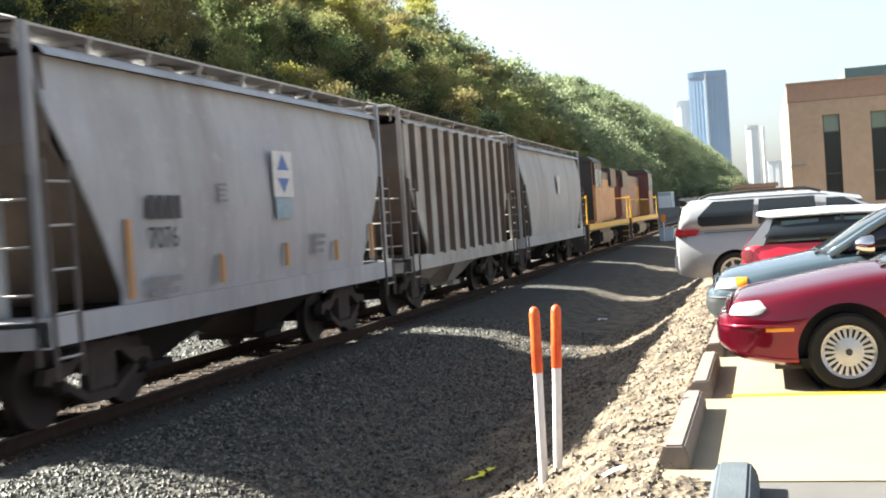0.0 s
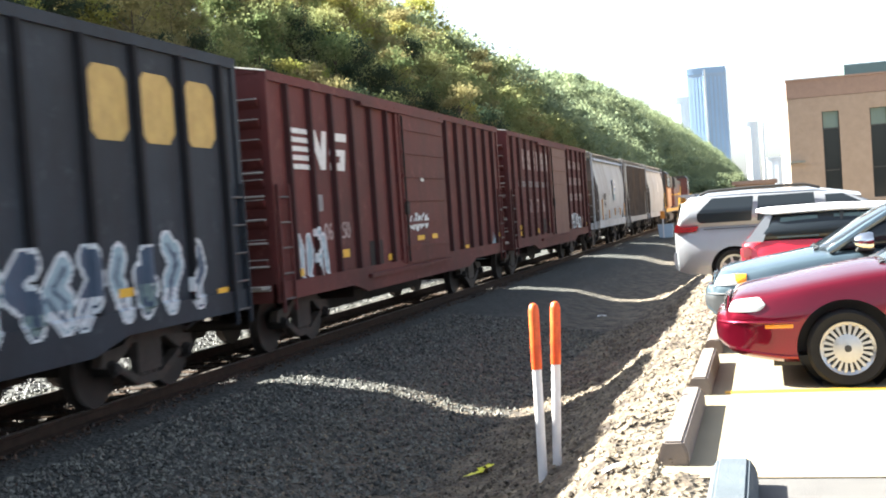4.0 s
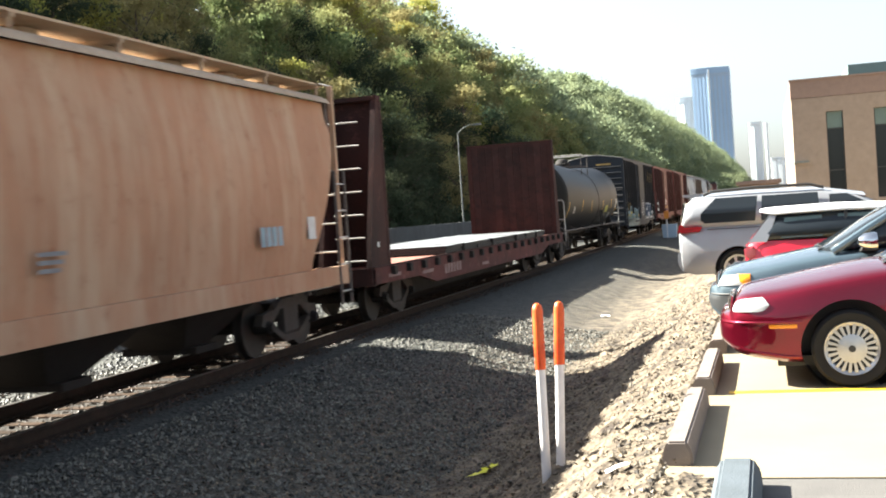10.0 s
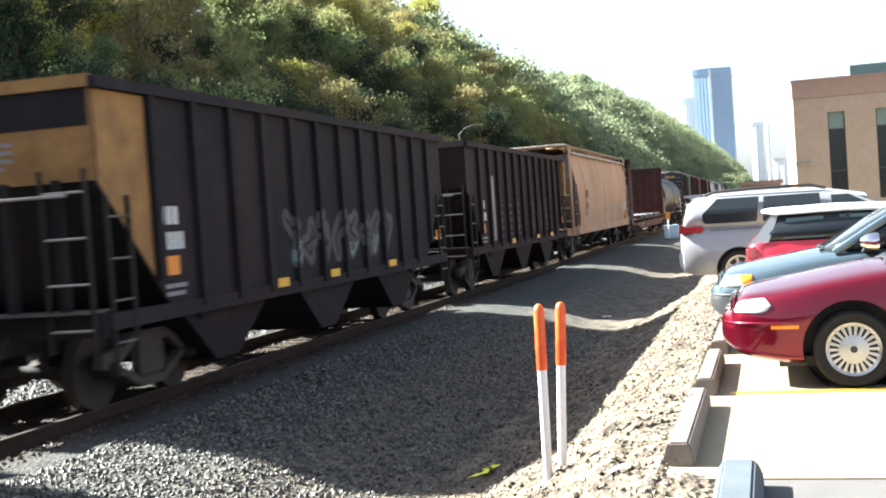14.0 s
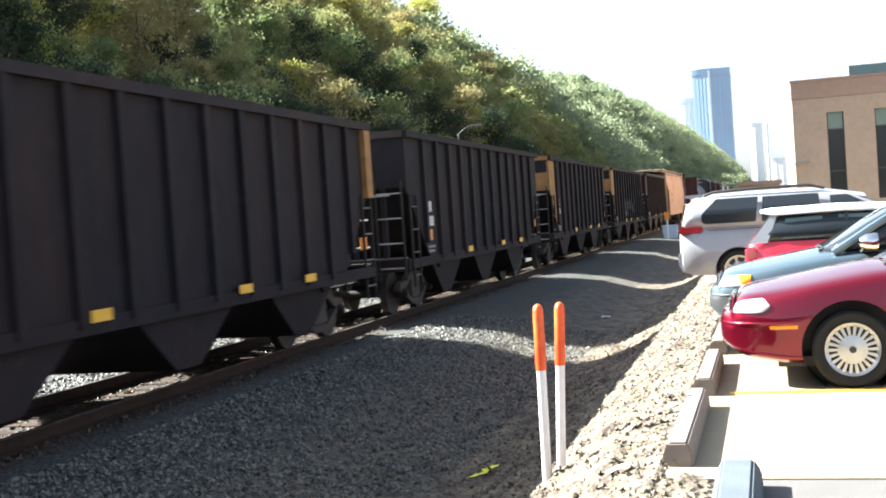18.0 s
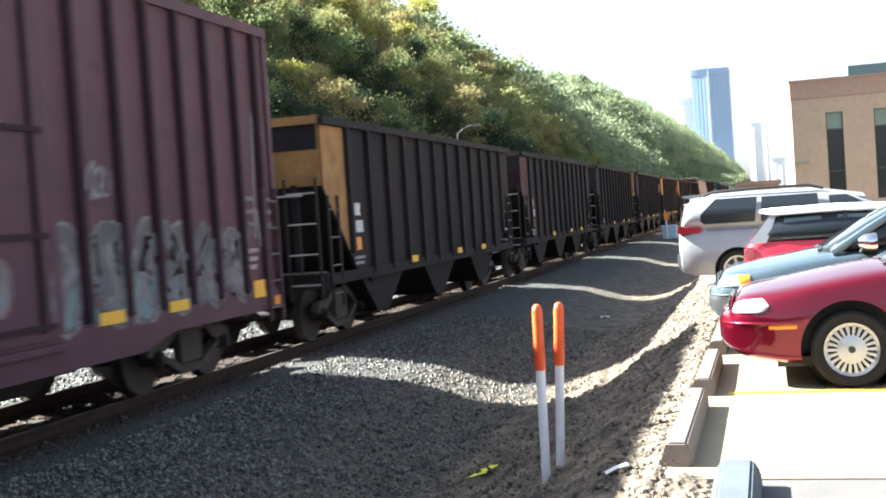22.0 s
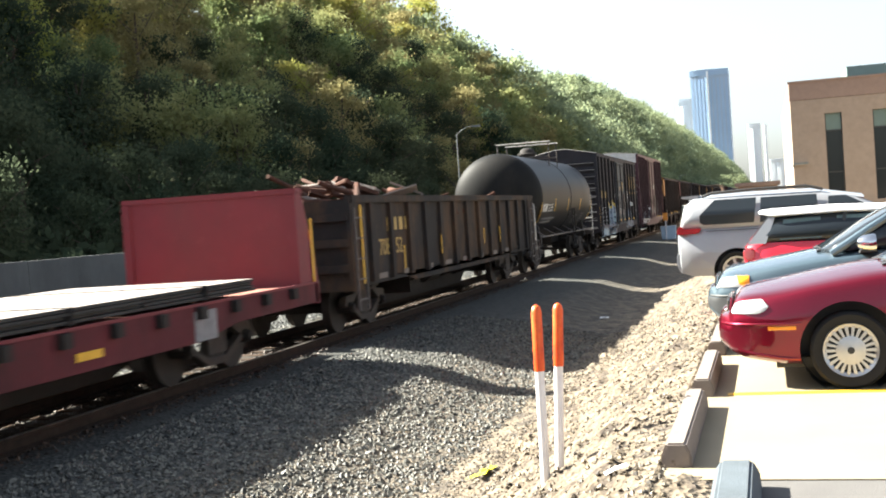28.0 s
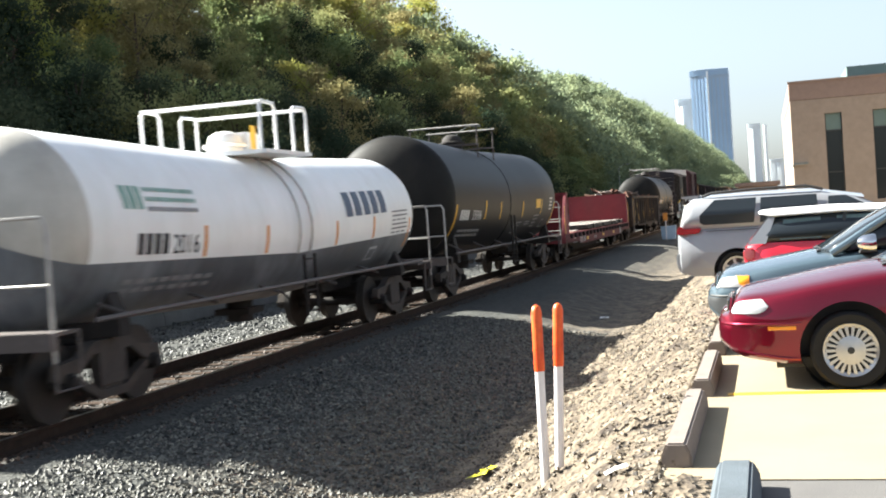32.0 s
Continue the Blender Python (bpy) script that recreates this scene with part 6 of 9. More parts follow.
def boxcar(name, label, u, L, top, mat, door, posts, door_y, door_mat, sill=0.85, peak=0.22, door_style="bars", end_ribs=9, ladder_mat="grab", roof_mat=None, wide=1.5, pale_top=0.0, post_mat=None, seams=0):
    """An outside-post boxcar: walls, upright posts, sliding door, ribbed ends, peaked roof, ladders, yellow marks."""
    ob = car(name, label, "boxcar", u, L, 2.05)
    W, body = wide, M[mat]
    e = 0.08
    g = G()
    for q in (1, -1):
        part("side_wall", G().box(min(q * (W - 0.06), q * W), max(q * (W - 0.06), q * W), e, L - e, sill + 0.25, top), body, ob)
    for y0 in (e, L - e - 0.05):
        part("end_wall", G().box(-W + 0.06, W - 0.06, y0, y0 + 0.05, sill + 0.25, top), body, ob)
    part("floor", G().box(-W + 0.06, W - 0.06, e + 0.05, L - e - 0.05, sill + 0.25, sill + 0.33), body, ob)
    # side sills, deeper between the trucks
    for s in (1, -1):
        g = G()
        x0, x1 = (W - 0.05, W + 0.035) if s > 0 else (-W - 0.035, -W + 0.05)
        g.prism([(e, sill + 0.30), (e, sill + 0.02), (3.3, sill + 0.02), (4.0, sill - 0.14), (L - 4.0, sill - 0.14), (L - 3.3, sill + 0.02), (L - e, sill + 0.02), (L - e, sill + 0.30)], "x", x0, x1)
        part("side_sill", g, body, ob)
        g = G()
        g.box(W - 0.04, W + 0.05, e - 0.02, L - e + 0.02, top - 0.12, top + 0.02) if s > 0 else g.box(-W - 0.05, -W + 0.04, e - 0.02, L - e + 0.02, top - 0.12, top + 0.02)
        part("top_chord", g, body, ob)
    for y0 in (e - 0.03, L - e - 0.10):
        for x0 in (W - 0.08, -W - 0.035):
            g = G()
            g.box(x0, x0 + 0.115, y0, y0 + 0.13, sill, top)
            part("corner_post", g, body, ob)
    # posts
    g = G()
    g.prism([(-0.062, 0), (-0.040, 0.085), (0.040, 0.085), (0.062, 0)], "z", 0, top - 0.12 - (sill + 0.30))
    g.v = [(b, a, c) for a, b, c in g.v]
    pm = g.mesh("side_post", M[post_mat] if post_mat else body)
    d0, d1 = door_y
    ys = list(posts) if not isinstance(posts, int) else [e + 0.55 + (d0 - 0.2 - e - 0.55) * i / posts for i in range(posts)] + [d1 + 0.35 + (L - e - 0.5 - d1 - 0.35) * (i + 0.0) / max(1, posts - 1) for i in range(posts)]
    POSTS[ob.name] = (ys, W, door_y)
    for y in ys:
        for s in (1, -1):
            po = part("side_post", pm, None, ob)
            po.matrix_basis = Matrix.Translation((s * W, y, sill + 0.30)) @ pose(0, 0, 0, 0, 0, 0 if s > 0 else 180)
    # lapped side sheets
    for i in range(seams):
        z = sill + 0.42 + (top - sill - 0.65) * i / seams
        for y0, y1 in ((e + 0.12, d0 - 0.18), (d1 + 0.18, L - e - 0.12)):
            part("sheet_seam", G().prism([(W - 0.004, z), (W + 0.010, z + 0.004), (W + 0.010, z + 0.020), (W - 0.004, z + 0.034)], "y", y0, y1), body, ob)
    # doors
    for s in (1, -1):
        g = G()
        xa, xb = (W + 0.03, W + 0.075) if s > 0 else (-W - 0.075, -W - 0.03)
        g.box(xa, xb, d0, d1, sill + 0.22, top - 0.2)
        dr = part("door", g, M[door_mat], ob, "weathered sliding door")
        if s < 0:
            continue
        n = {"bars": 6, "fine": 22, "panel": 0}[door_style]
        for i in range(n):
            z = sill + 0.3 + (top - 0.55 - sill) * (i + 0.5) / n
            g = G()
            h = 0.03 if door_style == "bars" else 0.035
            g.prism([(d0 + 0.04, z - h), (d1 - 0.04, z - h), (d1 - 0.04, z + h), (d0 + 0.04, z + h)], "x", xb - 0.01, xb + 0.03)
            part("door_rib", g, M[door_mat], dr)
        if door_style == "panel":
            for k in range(3):
                y = d0 + (d1 - d0) * (0.06 + 0.44 * k)
                g = G()
                g.box(xb - 0.01, xb + 0.04, y - 0.03, y + 0.03, sill + 0.3, top - 0.28)
                part("door_rib", g, M[post_mat or door_mat], dr)
            for z in (sill + 0.35, sill + 1.25, sill + 2.3, top - 0.35):
                g = G()
                g.box(xb - 0.01, xb + 0.035, d0 + 0.04, d1 - 0.04, z - 0.03, z + 0.03)
                part("door_rib", g, M[post_mat or door_mat], dr)
            g = G()
            g.box(xb + 0.03, xb + 0.09, d0 + 0.62 * (d1 - d0), d0 + 0.70 * (d1 - d0), sill + 0.9, sill + 1.7)
            part("latch", g, M["grab_dark"], dr)
        g = G()
        g.cyl((xb + 0.03, d0 + 0.1, sill + 0.25), (xb + 0.03, d0 + 0.1, top - 0.25), 0.022, 6).box(xb, xb + 0.06, d0 + 0.03, d0 + 0.2, sill + 1.2, sill + 1.45)
        part("lock_bar", g, M["dark_steel"], dr)
        for z in (sill + 0.13, top - 0.17):
            g = G()
            g.box(W + 0.03, W + 0.11, d0 - 2.3 if d0 - 2.3 > 1 else 1.0, d1 + 0.15, z - 0.035, z + 0.035)
            part("door_track", g, body, ob)
        for y in (d0 - 0.1, d1 + 0.1):
            g = G()
            g.box(W - 0.02, W + 0.06, y - 0.07, y + 0.07, sill + 0.25, top - 0.1)
            part("door_post", g, body, ob)
    # ribbed ends
    for y, s in ((e, -1), (L - e, 1)):
        for i in range(end_ribs):
            z = sill + 0.45 + (top - pale_top - 0.2 - sill - 0.55) * (i + 0.5) / end_ribs
            h = 0.085
            g = G()
            g.prism([(y, z - h), (y + s * 0.10, z + h * 0.1), (y + s * 0.11, z + h * 0.45), (y, z + h * 0.65)], "x", -W + 0.10, W - 0.10)
            part("end_rib", g, body, ob)
            if s < 0:
                # pale strip imitates sunlight along the top of the rib
                part("worn_rib_edge", G().box(-W + 0.10, W - 0.10, y - 0.118, y - 0.075, z + h * 0.5, z + h * 0.5 + 0.016), M["grab"], ob, "pale strip standing in for sun on the rib")
        if pale_top:
            part("end_top_panel", G().box(-W + 0.06, W - 0.06, min(y, y + s * 0.03), max(y, y + s * 0.03), top - pale_top, top), M["white_mark"], ob, "white-painted top panel")
        g = G()
        g.box(-W, W, y - 0.03 if s < 0 else y - 0.05, y + 0.05 if s < 0 else y + 0.03, sill, sill + 0.28)
        part("end_sill", g, body, ob)
        g = G()
        g.prism([(-W - 0.04, top), (W + 0.04, top), (0.25, top + peak), (-0.25, top + peak)], "y", y - 0.02, y + 0.02)
        part("gable", g, M["white_mark"] if pale_top else body, ob)
        if s < 0:
            part("gable_trim", G().tube([(-W - 0.05, y - 0.03, top + 0.01), (-0.25, y - 0.03, top + peak + 0.02), (0.25, y - 0.03, top + peak + 0.02), (W + 0.05, y - 0.03, top + 0.01)], 0.016, 5), M["grab"], ob)
    # roof panels
    n = 12
    for i in range(n):
        y0, y1 = e + (L - 2 * e) * i / n, e + (L - 2 * e) * (i + 1) / n
        g = G()
        g.prism([(-W - 0.05, top + 0.0), (W + 0.05, top + 0.0), (0.25, top + peak), (-0.25, top + peak)], "y", y0 + 0.02, y1 - 0.02)
        part("roof_panel", g, M[roof_mat or mat], ob)
        g = G()
        g.prism([(-W - 0.05, top + 0.03), (W + 0.05, top + 0.03), (0.25, top + peak + 0.035), (-0.25, top + peak + 0.035)], "y", y1 - 0.035, y1 + 0.035)
        part("roof_seam", g, M[roof_mat or mat], ob)
    ladder(ob, W + 0.07, e + 0.05, sill - 0.15, sill + 1.75, 0.42, 5, mat, "y", rung="grab_dark")
    ladder(ob, W + 0.07, L - e - 0.5, sill - 0.15, sill + 1.75, 0.42, 5, mat, "y", rung="grab_dark")
    for i in range(9):
        z = sill + 0.2 + i * (top - sill - 0.3) / 9
        if i < 6:
            g = G()
            g.cyl((W - 0.62, e - 0.14, z), (W - 0.06, e - 0.14, z), 0.017, 6)
            part("grab_iron", g, M[ladder_mat], ob)
    g = G()
    g.box(-W + 0.1, W - 0.1, -0.28, e, sill + 0.22, sill + 0.26)
    part("crossover_step", g, M["grab"], ob)
    g = G()
    g.cyl((-0.75, -0.05, 2.35), (-0.75, 0.02, 2.35), 0.28, 16)
    part("brake_wheel", g, M["grab_dark"], ob)
    underframe(ob, L, sill + 0.2)
    return ob


def yellow_marks(ob, x, marks, mat="yellow", name="reflector"):
    for y, z, w, h in marks:
        g = G()
        g.box(x, x + 0.004, y, y + w, z, z + h)
        part(name, g, M[mat], ob)


def covered_hopper(name, label, u, L, top, mat, curved=True, ribs=0, bays=3, slope=2.0, sill=0.95, wide=1.5, board=True, roof_mat=None, end_mat=None):
    """A covered hopper: bulging or ribbed side sheets, sloped end sheets, outlet hoppers, hatches and a roof walk."""
    ob = car(name, label, "covered hopper", u, L, 1.7)
    W = wide
    e = 0.10
    side0 = 0.40
    # side sheet: bottom inset from the ends, flared to the top
    zb, zt = sill + 0.27, top
    for s in (1, -1):
        rows = []
        for j in range(17):
            k = j / 16
            z = zb + (zt - zb) * k
            bulge = (0.10 * math.sin(math.pi * min(1, k * 1.1)) if curved else 0.0)
            x = s * (W - 0.06 + bulge - (0.10 * k ** 4 if curved else 0))
            y0 = side0 + (1.22 if curved else 1.25) * max(0.0, 1 - max(0.0, k - 0.06) / (0.74 if curved else 0.6)) ** 1.15
            rows.append([(x, y0 + (L - 2 * y0) * i / 12, z) for i in range(13)])
        g = G().grid(rows)
        inner = [[(p[0] - s * 0.05, p[1], p[2]) for p in r] for r in rows]
        g.grid(inner)
        for a, b in ((rows[0], inner[0]), (rows[-1], inner[-1]), ([r[0] for r in rows], [r[0] for r in inner]), ([r[-1] for r in rows], [r[-1] for r in inner])):
            g.grid([a, b])
        part("side_sheet", g, M[mat], ob, smooth=60)
        for i in range(ribs):
            y = side0 + 0.35 + (L - 2 * side0 - 0.7) * i / (ribs - 1)
            z0 = zb + (zt - zb) * max(0, 0.68 * (1 - min(y - side0, L - side0 - y) / 1.25))
            g = G()
            g.box(s * (W - 0.06), s * (W + 0.06), y - 0.032, y + 0.032, z0, zt)
            part("side_rib", g, M[end_mat or mat], ob)
        if curved:
            for i in range(5):
                y = L * (i + 1) / 6
                rr = [[(r[0][0] + s * 0.004, y + d, r[0][2]) for d in (-0.025, 0.025)] for r in rows]
                part("seam", G().grid(rr), M[mat], ob)
        g = G()
        x0, x1 = (W - 0.12, W + 0.02) if s > 0 else (-W - 0.02, -W + 0.12)
        g.box(x0, x1, e, L - e, sill, sill + 0.30)
        part("side_sill", g, M[mat], ob)
    # roof
    rows = []
    for j in range(13):
        a = math.pi * j / 12
        x = (W - 0.02) * math.cos(a)
        z = top - 0.02 + 0.30 * math.sin(a)
        rows.append([(x, side0 + (L - 2 * side0) * i / 10, z) for i in range(11)])
    g = G().grid(rows)
    part("roof", g, M[roof_mat or mat], ob, smooth=60)
    for i in range(10):
        y = side0 + (L - 2 * side0) * (i + 0.5) / 10
        for x in (0.62, -0.62):
            g = G()
            g.lathe([(0, 0.30), (0.10, 0.30), (0.14, 0.2), (0.16, 0.02)], "z", (x, y, top + 0.2), 14)
            part("hatch", g, M[roof_mat or mat], ob)
    if board:
        g = G()
        for s in (1, -1):
            g.box(s * 0.95 - 0.3, s * 0.95 + 0.3, 0.15, L - 0.15, top + 0.32, top + 0.35)
        for i in range(9):
            y = 0.3 + (L - 0.6) * i / 8
            g.box(-1.25, 1.25, y - 0.03, y + 0.03, top + 0.27, top + 0.32)
            for s in (1, -1):
                g.box(s * 1.2 - 0.02, s * 1.2 + 0.02, y - 0.02, y + 0.02, top + 0.05, top + 0.31)
        g.box(-1.25, 1.25, 0.05, 0.35, top + 0.32, top + 0.35)
        g.box(-1.25, 1.25, L - 0.35, L - 0.05, top + 0.32, top + 0.35)
        part("roof_walk", g, M["grab"] if mat == "grey_hopper" else M[roof_mat or mat], ob)
        for yy in (0.08, L - 0.08):
            part("end_grab_rail", G().tube([(W - 0.10, yy, top + 0.30), (1.22, yy, top + 0.36), (-1.22, yy, top + 0.36), (-W + 0.10, yy, top + 0.30)], 0.02, 6), M["grab"], ob)
    # ends: sloped sheet, corner posts, ladder, platform
    for y, s in ((0, 1), (L, -1)):
        g = G()
        g.prism([(y + s * side0, top), (y + s * (side0 + 0.05), top), (y + s * (side0 + 0.1), top - 0.9), (y + s * (side0 + slope), sill + 0.35), (y + s * (side0 + slope - 0.06), sill + 0.3), (y + s * (side0 + 0.02), top - 0.9)], "x", -W + 0.1, W - 0.1)
        part("slope_sheet", g, M[end_mat or mat], ob)
        g = G()
        g.box(-W, W, min(y + s * e, y + s * (e + 0.12)), max(y + s * e, y + s * (e + 0.12)), sill - 0.02, sill + 0.26)
        g.box(-W + 0.1, W - 0.1, min(y + s * 0.1, y + s * 1.1), max(y + s * 0.1, y + s * 1.1), sill + 0.2, sill + 0.25)
        part("end_platform", g, M[mat], ob)
        for x in (W - 0.1, -W + 0.1, 0.4, -0.4):
            g = G()
            yy = y + s * 0.18
            if abs(x) > 1:
                g.box(x - 0.04, x + 0.04, yy - 0.04, yy + 0.04, sill + 0.2, top + 0.30 if board else sill + 1.75)
            else:
                g.box(x - 0.05, x + 0.05, y + s * 0.9 - 0.05, y + s * 0.9 + 0.05, sill + 0.2, top - 0.9)
            part("end_post", g, M[mat], ob)
        ladder(ob, W - 0.75, y + s * 0.12, sill - 0.2, sill + 1.75, 0.6, 4, "grab_dark", "x", rung="grab")
        ladder(ob, W + 0.03, y + s * 0.15 if s > 0 else y - 0.6, sill - 0.35, sill + 1.9, 0.45, 5, "grab_dark", "y", rung="grab")
    # outlets
    y0, y1 = side0 + slope * 0.85, L - side0 - slope * 0.85
    for i in range(bays):
        a, b = y0 + (y1 - y0) * i / bays, y0 + (y1 - y0) * (i + 1) / bays
        c = (a + b) / 2
        g = G()
        vs = [(-1.25, a, sill + 0.3), (1.25, a, sill + 0.3), (1.25, b, sill + 0.3), (-1.25, b, sill + 0.3), (-0.4, c - 0.3, 0.32), (0.4, c - 0.3, 0.32), (0.4, c + 0.3, 0.32), (-0.4, c + 0.3, 0.32)]
        g.add(vs, [(0, 1, 5, 4), (1, 2, 6, 5), (2, 3, 7, 6), (3, 0, 4, 7), (4, 5, 6, 7)])
        g.box(-0.6, 0.6, c - 0.32, c + 0.32, 0.26, 0.36)
        part("outlet_hopper", g, M["dark_steel"] if curved else M[mat], ob)
    g = G()
    g.box(-0.18, 0.18, 0, L, sill - 0.1, sill + 0.15)
    part("centre_sill", g, M["dark_steel"], ob)
    return ob


def coal_hopper(label, u, L, mat, end_mat=None, ochre=False, k=0):
    """An open coal hopper: flat sides with hat-section posts, sloped ends, four outlet bays."""
    ob = car("coal_hopper", label, "hopper car", u, L, 1.72)
    W, top, zb = 1.50, 3.75, 1.10
    m = M[mat]
    for s in (1, -1):
        g = G()
        x0, x1 = (W - 0.05, W) if s > 0 else (-W, -W + 0.05)
        g.prism([(0.10, top - 0.1), (0.10, 2.55), (1.55, zb), (L - 1.55, zb), (L - 0.10, 2.55), (L - 0.10, top - 0.1)], "x", x0, x1)
        part("side_sheet", g, m, ob)
        n = 12
        for i in range(n):
            y = 1.25 + (L - 2.5) * i / (n - 1)
            g = G()
            g.box(s * (W - 0.02), s * (W + 0.085), y - 0.07, y + 0.07, zb - 0.03 if 1.5 < y < L - 1.5 else zb + 0.35, top - 0.1)
            part("side_post", g, m, ob)
        g = G()
        g.box(min(s * (W - 0.06), s * (W + 0.10)), max(s * (W - 0.06), s * (W + 0.10)), 0.04, L - 0.04, top - 0.13, top)
        part("top_chord", g, m, ob)
        g = G()
        g.box(min(s * (W - 0.10), s * (W + 0.05)), max(s * (W - 0.10), s * (W + 0.05)), 0.10, L - 0.10, zb - 0.12, zb + 0.06)
        part("side_sill", g, m, ob)
    for y, s in ((0, 1), (L, -1)):
        g = G()
        ya, yb = sorted((y + s * 0.08, y + s * 0.15))
        g.box(-W + 0.02, W - 0.02, ya, yb, 2.62, top)
        part("end_sheet", g, M["ochre"] if (ochre and s < 0) or ochre == 2 else M[end_mat or mat], ob)
        g = G()
        g.box(-W, W, min(ya, ya - 0.05), yb + 0.02, top - 0.12, top + 0.02)
        # where not ochre, lightened to imitate sun on the chord's top
        part("end_chord", g, M["ochre"] if ochre == 2 else M["truck_steel"], ob)
        part("end_grab", G().cyl((-0.35, y - s * 0.07, 2.47), (W - 0.30, y - s * 0.07, 2.47), 0.020, 6), M["grab"], ob)
        g = G()
        g.prism([(y + s * 0.12, 2.65), (y + s * 0.17, 2.70), (y + s * 2.5, 0.95), (y + s * 2.42, 0.88)], "x", -W + 0.06, W - 0.06)
        part("slope_sheet", g, M["coal_black"], ob)
        g = G()
        ya, yb = sorted((y + s * 0.02, y + s * 0.16))
        g.box(-W, W, ya, yb, zb - 0.18, zb + 0.08)
        part("end_sill", g, m, ob)
        for x in (0.35, -0.35, 1.0, -1.0):
            g = G()
            g.box(x - 0.05, x + 0.05, ya + 0.02, yb - 0.02, zb, 2.65)
            part("end_post", g, m, ob)
        ladder(ob, W - 0.62, y - s * 0.05, zb - 0.35, 2.75, 0.55, 4, mat="dark_steel", along="x", rung="grab")
        ladder(ob, W + 0.04, y + 0.16 if s > 0 else y - 0.62, zb - 0.5, 2.45, 0.45, 4, mat="dark_steel", along="y", rung="grab_dark")
        g = G()
        g.box(-W + 0.1, W - 0.1, min(y - s * 0.12, y + s * 0.3), max(y - s * 0.12, y + s * 0.3), zb + 0.08, zb + 0.11)
        part("end_platform", g, M["grab_dark"], ob)
    for i in range(3):
        c = 3.2 + (L - 6.4) * i / 2
        g = G()
        a, b = c - 1.4, c + 1.4
        vs = [(-1.4, a, zb), (1.4, a, zb), (1.4, b, zb), (-1.4, b, zb), (-1.35, c - 0.32, 0.30), (1.35, c - 0.32, 0.30), (1.35, c + 0.32, 0.30), (-1.35, c + 0.32, 0.30)]
        g.add(vs, [(0, 1, 5, 4), (1, 2, 6, 5), (2, 3, 7, 6), (3, 0, 4, 7), (4, 5, 6, 7)])
        part("outlet_hopper", g, m, ob)
    g = G()
    g.box(-0.18, 0.18, 0, L, 0.72, 1.0)
    part("centre_sill", g, M["dark_steel"], ob)
    if ochre == 2:
        part("stained_bay", G().prism([(0.10, top - 0.14), (0.10, 2.60), (1.17, 1.50), (1.17, top - 0.14)], "x", W, W + 0.004), M["ochre"], ob, "ochre rust-stained side bay")
        part("end_top_panel", G().box(-W + 0.05, W - 0.05, 0.07, 0.076, 3.22, top - 0.02), m, ob)
    if ochre == 1:
        part("stained_corner", G().box(W, W + 0.10, L - 0.42, L - 0.12, 2.4, top - 0.14), M["ochre"], ob, "ochre rust-stained corner")
    # coal load below the rim
    rows = [[(-1.44 + 2.88 * i / 8, 0.2 + (L - 0.4) * j / 24, 3.25 + 0.25 * noise.noise((i * 0.7, j * 0.6, k))) for i in range(9)] for j in range(25)]
    part("coal_load", G().grid(rows), M["coal_black"], ob)
    # markings
    x = W + 0.004
    g = blocks(G(), x, 1.38, 2.10, 0.45, 0.22, 3, 0.3)
    part("marking", g, M["white_mark"], ob)
    g = blocks(G(), x, 1.38, 1.80, 0.55, 0.21, 5, 0.3)
    part("marking", g, M["white_mark"], ob)
    g = bars(G(), x, 1.40, 1.22, 0.52, 0.19, 2)
    part("marking", g, M["grey_mark"], ob)
    g = bars(G(), x, 2.3, 1.9, 0.16, 0.5, 3)
    part("marking", g, M["grey_mark"], ob)
    g = bars(G(), x, L - 2.35, 1.75, 0.3, 0.5, 3)
    part("marking", g, M["white_mark"], ob)
    yellow_marks(ob, x, [(1.38, 1.49, 0.38, 0.23)] + ([(L - 0.75, 1.48, 0.36, 0.22)] if k < 6 else []), "orange_mark")
    yellow_marks(ob, x + 0.09, [(4.45, 1.11, 0.40, 0.13), (6.55 if k == 1 else 8.0, 1.12, 0.4, 0.12), (9.55 if k == 1 else 10.3, 1.11, 0.42, 0.12)])
    g = bars(G(), W - 1.9, 0, 0, 1, 1, 1)
    for z, w in ((3.46, 0.3), (3.30, 0.5), (3.06, 0.62), (2.97, 0.62), (2.88, 0.62), (2.79, 0.5)):
        b = G()
        b.box(W - 1.65, W - 1.65 + w, 0.074, 0.078, z, z + 0.045)
        part("marking", b, M["grey_mark"], ob)
    return ob


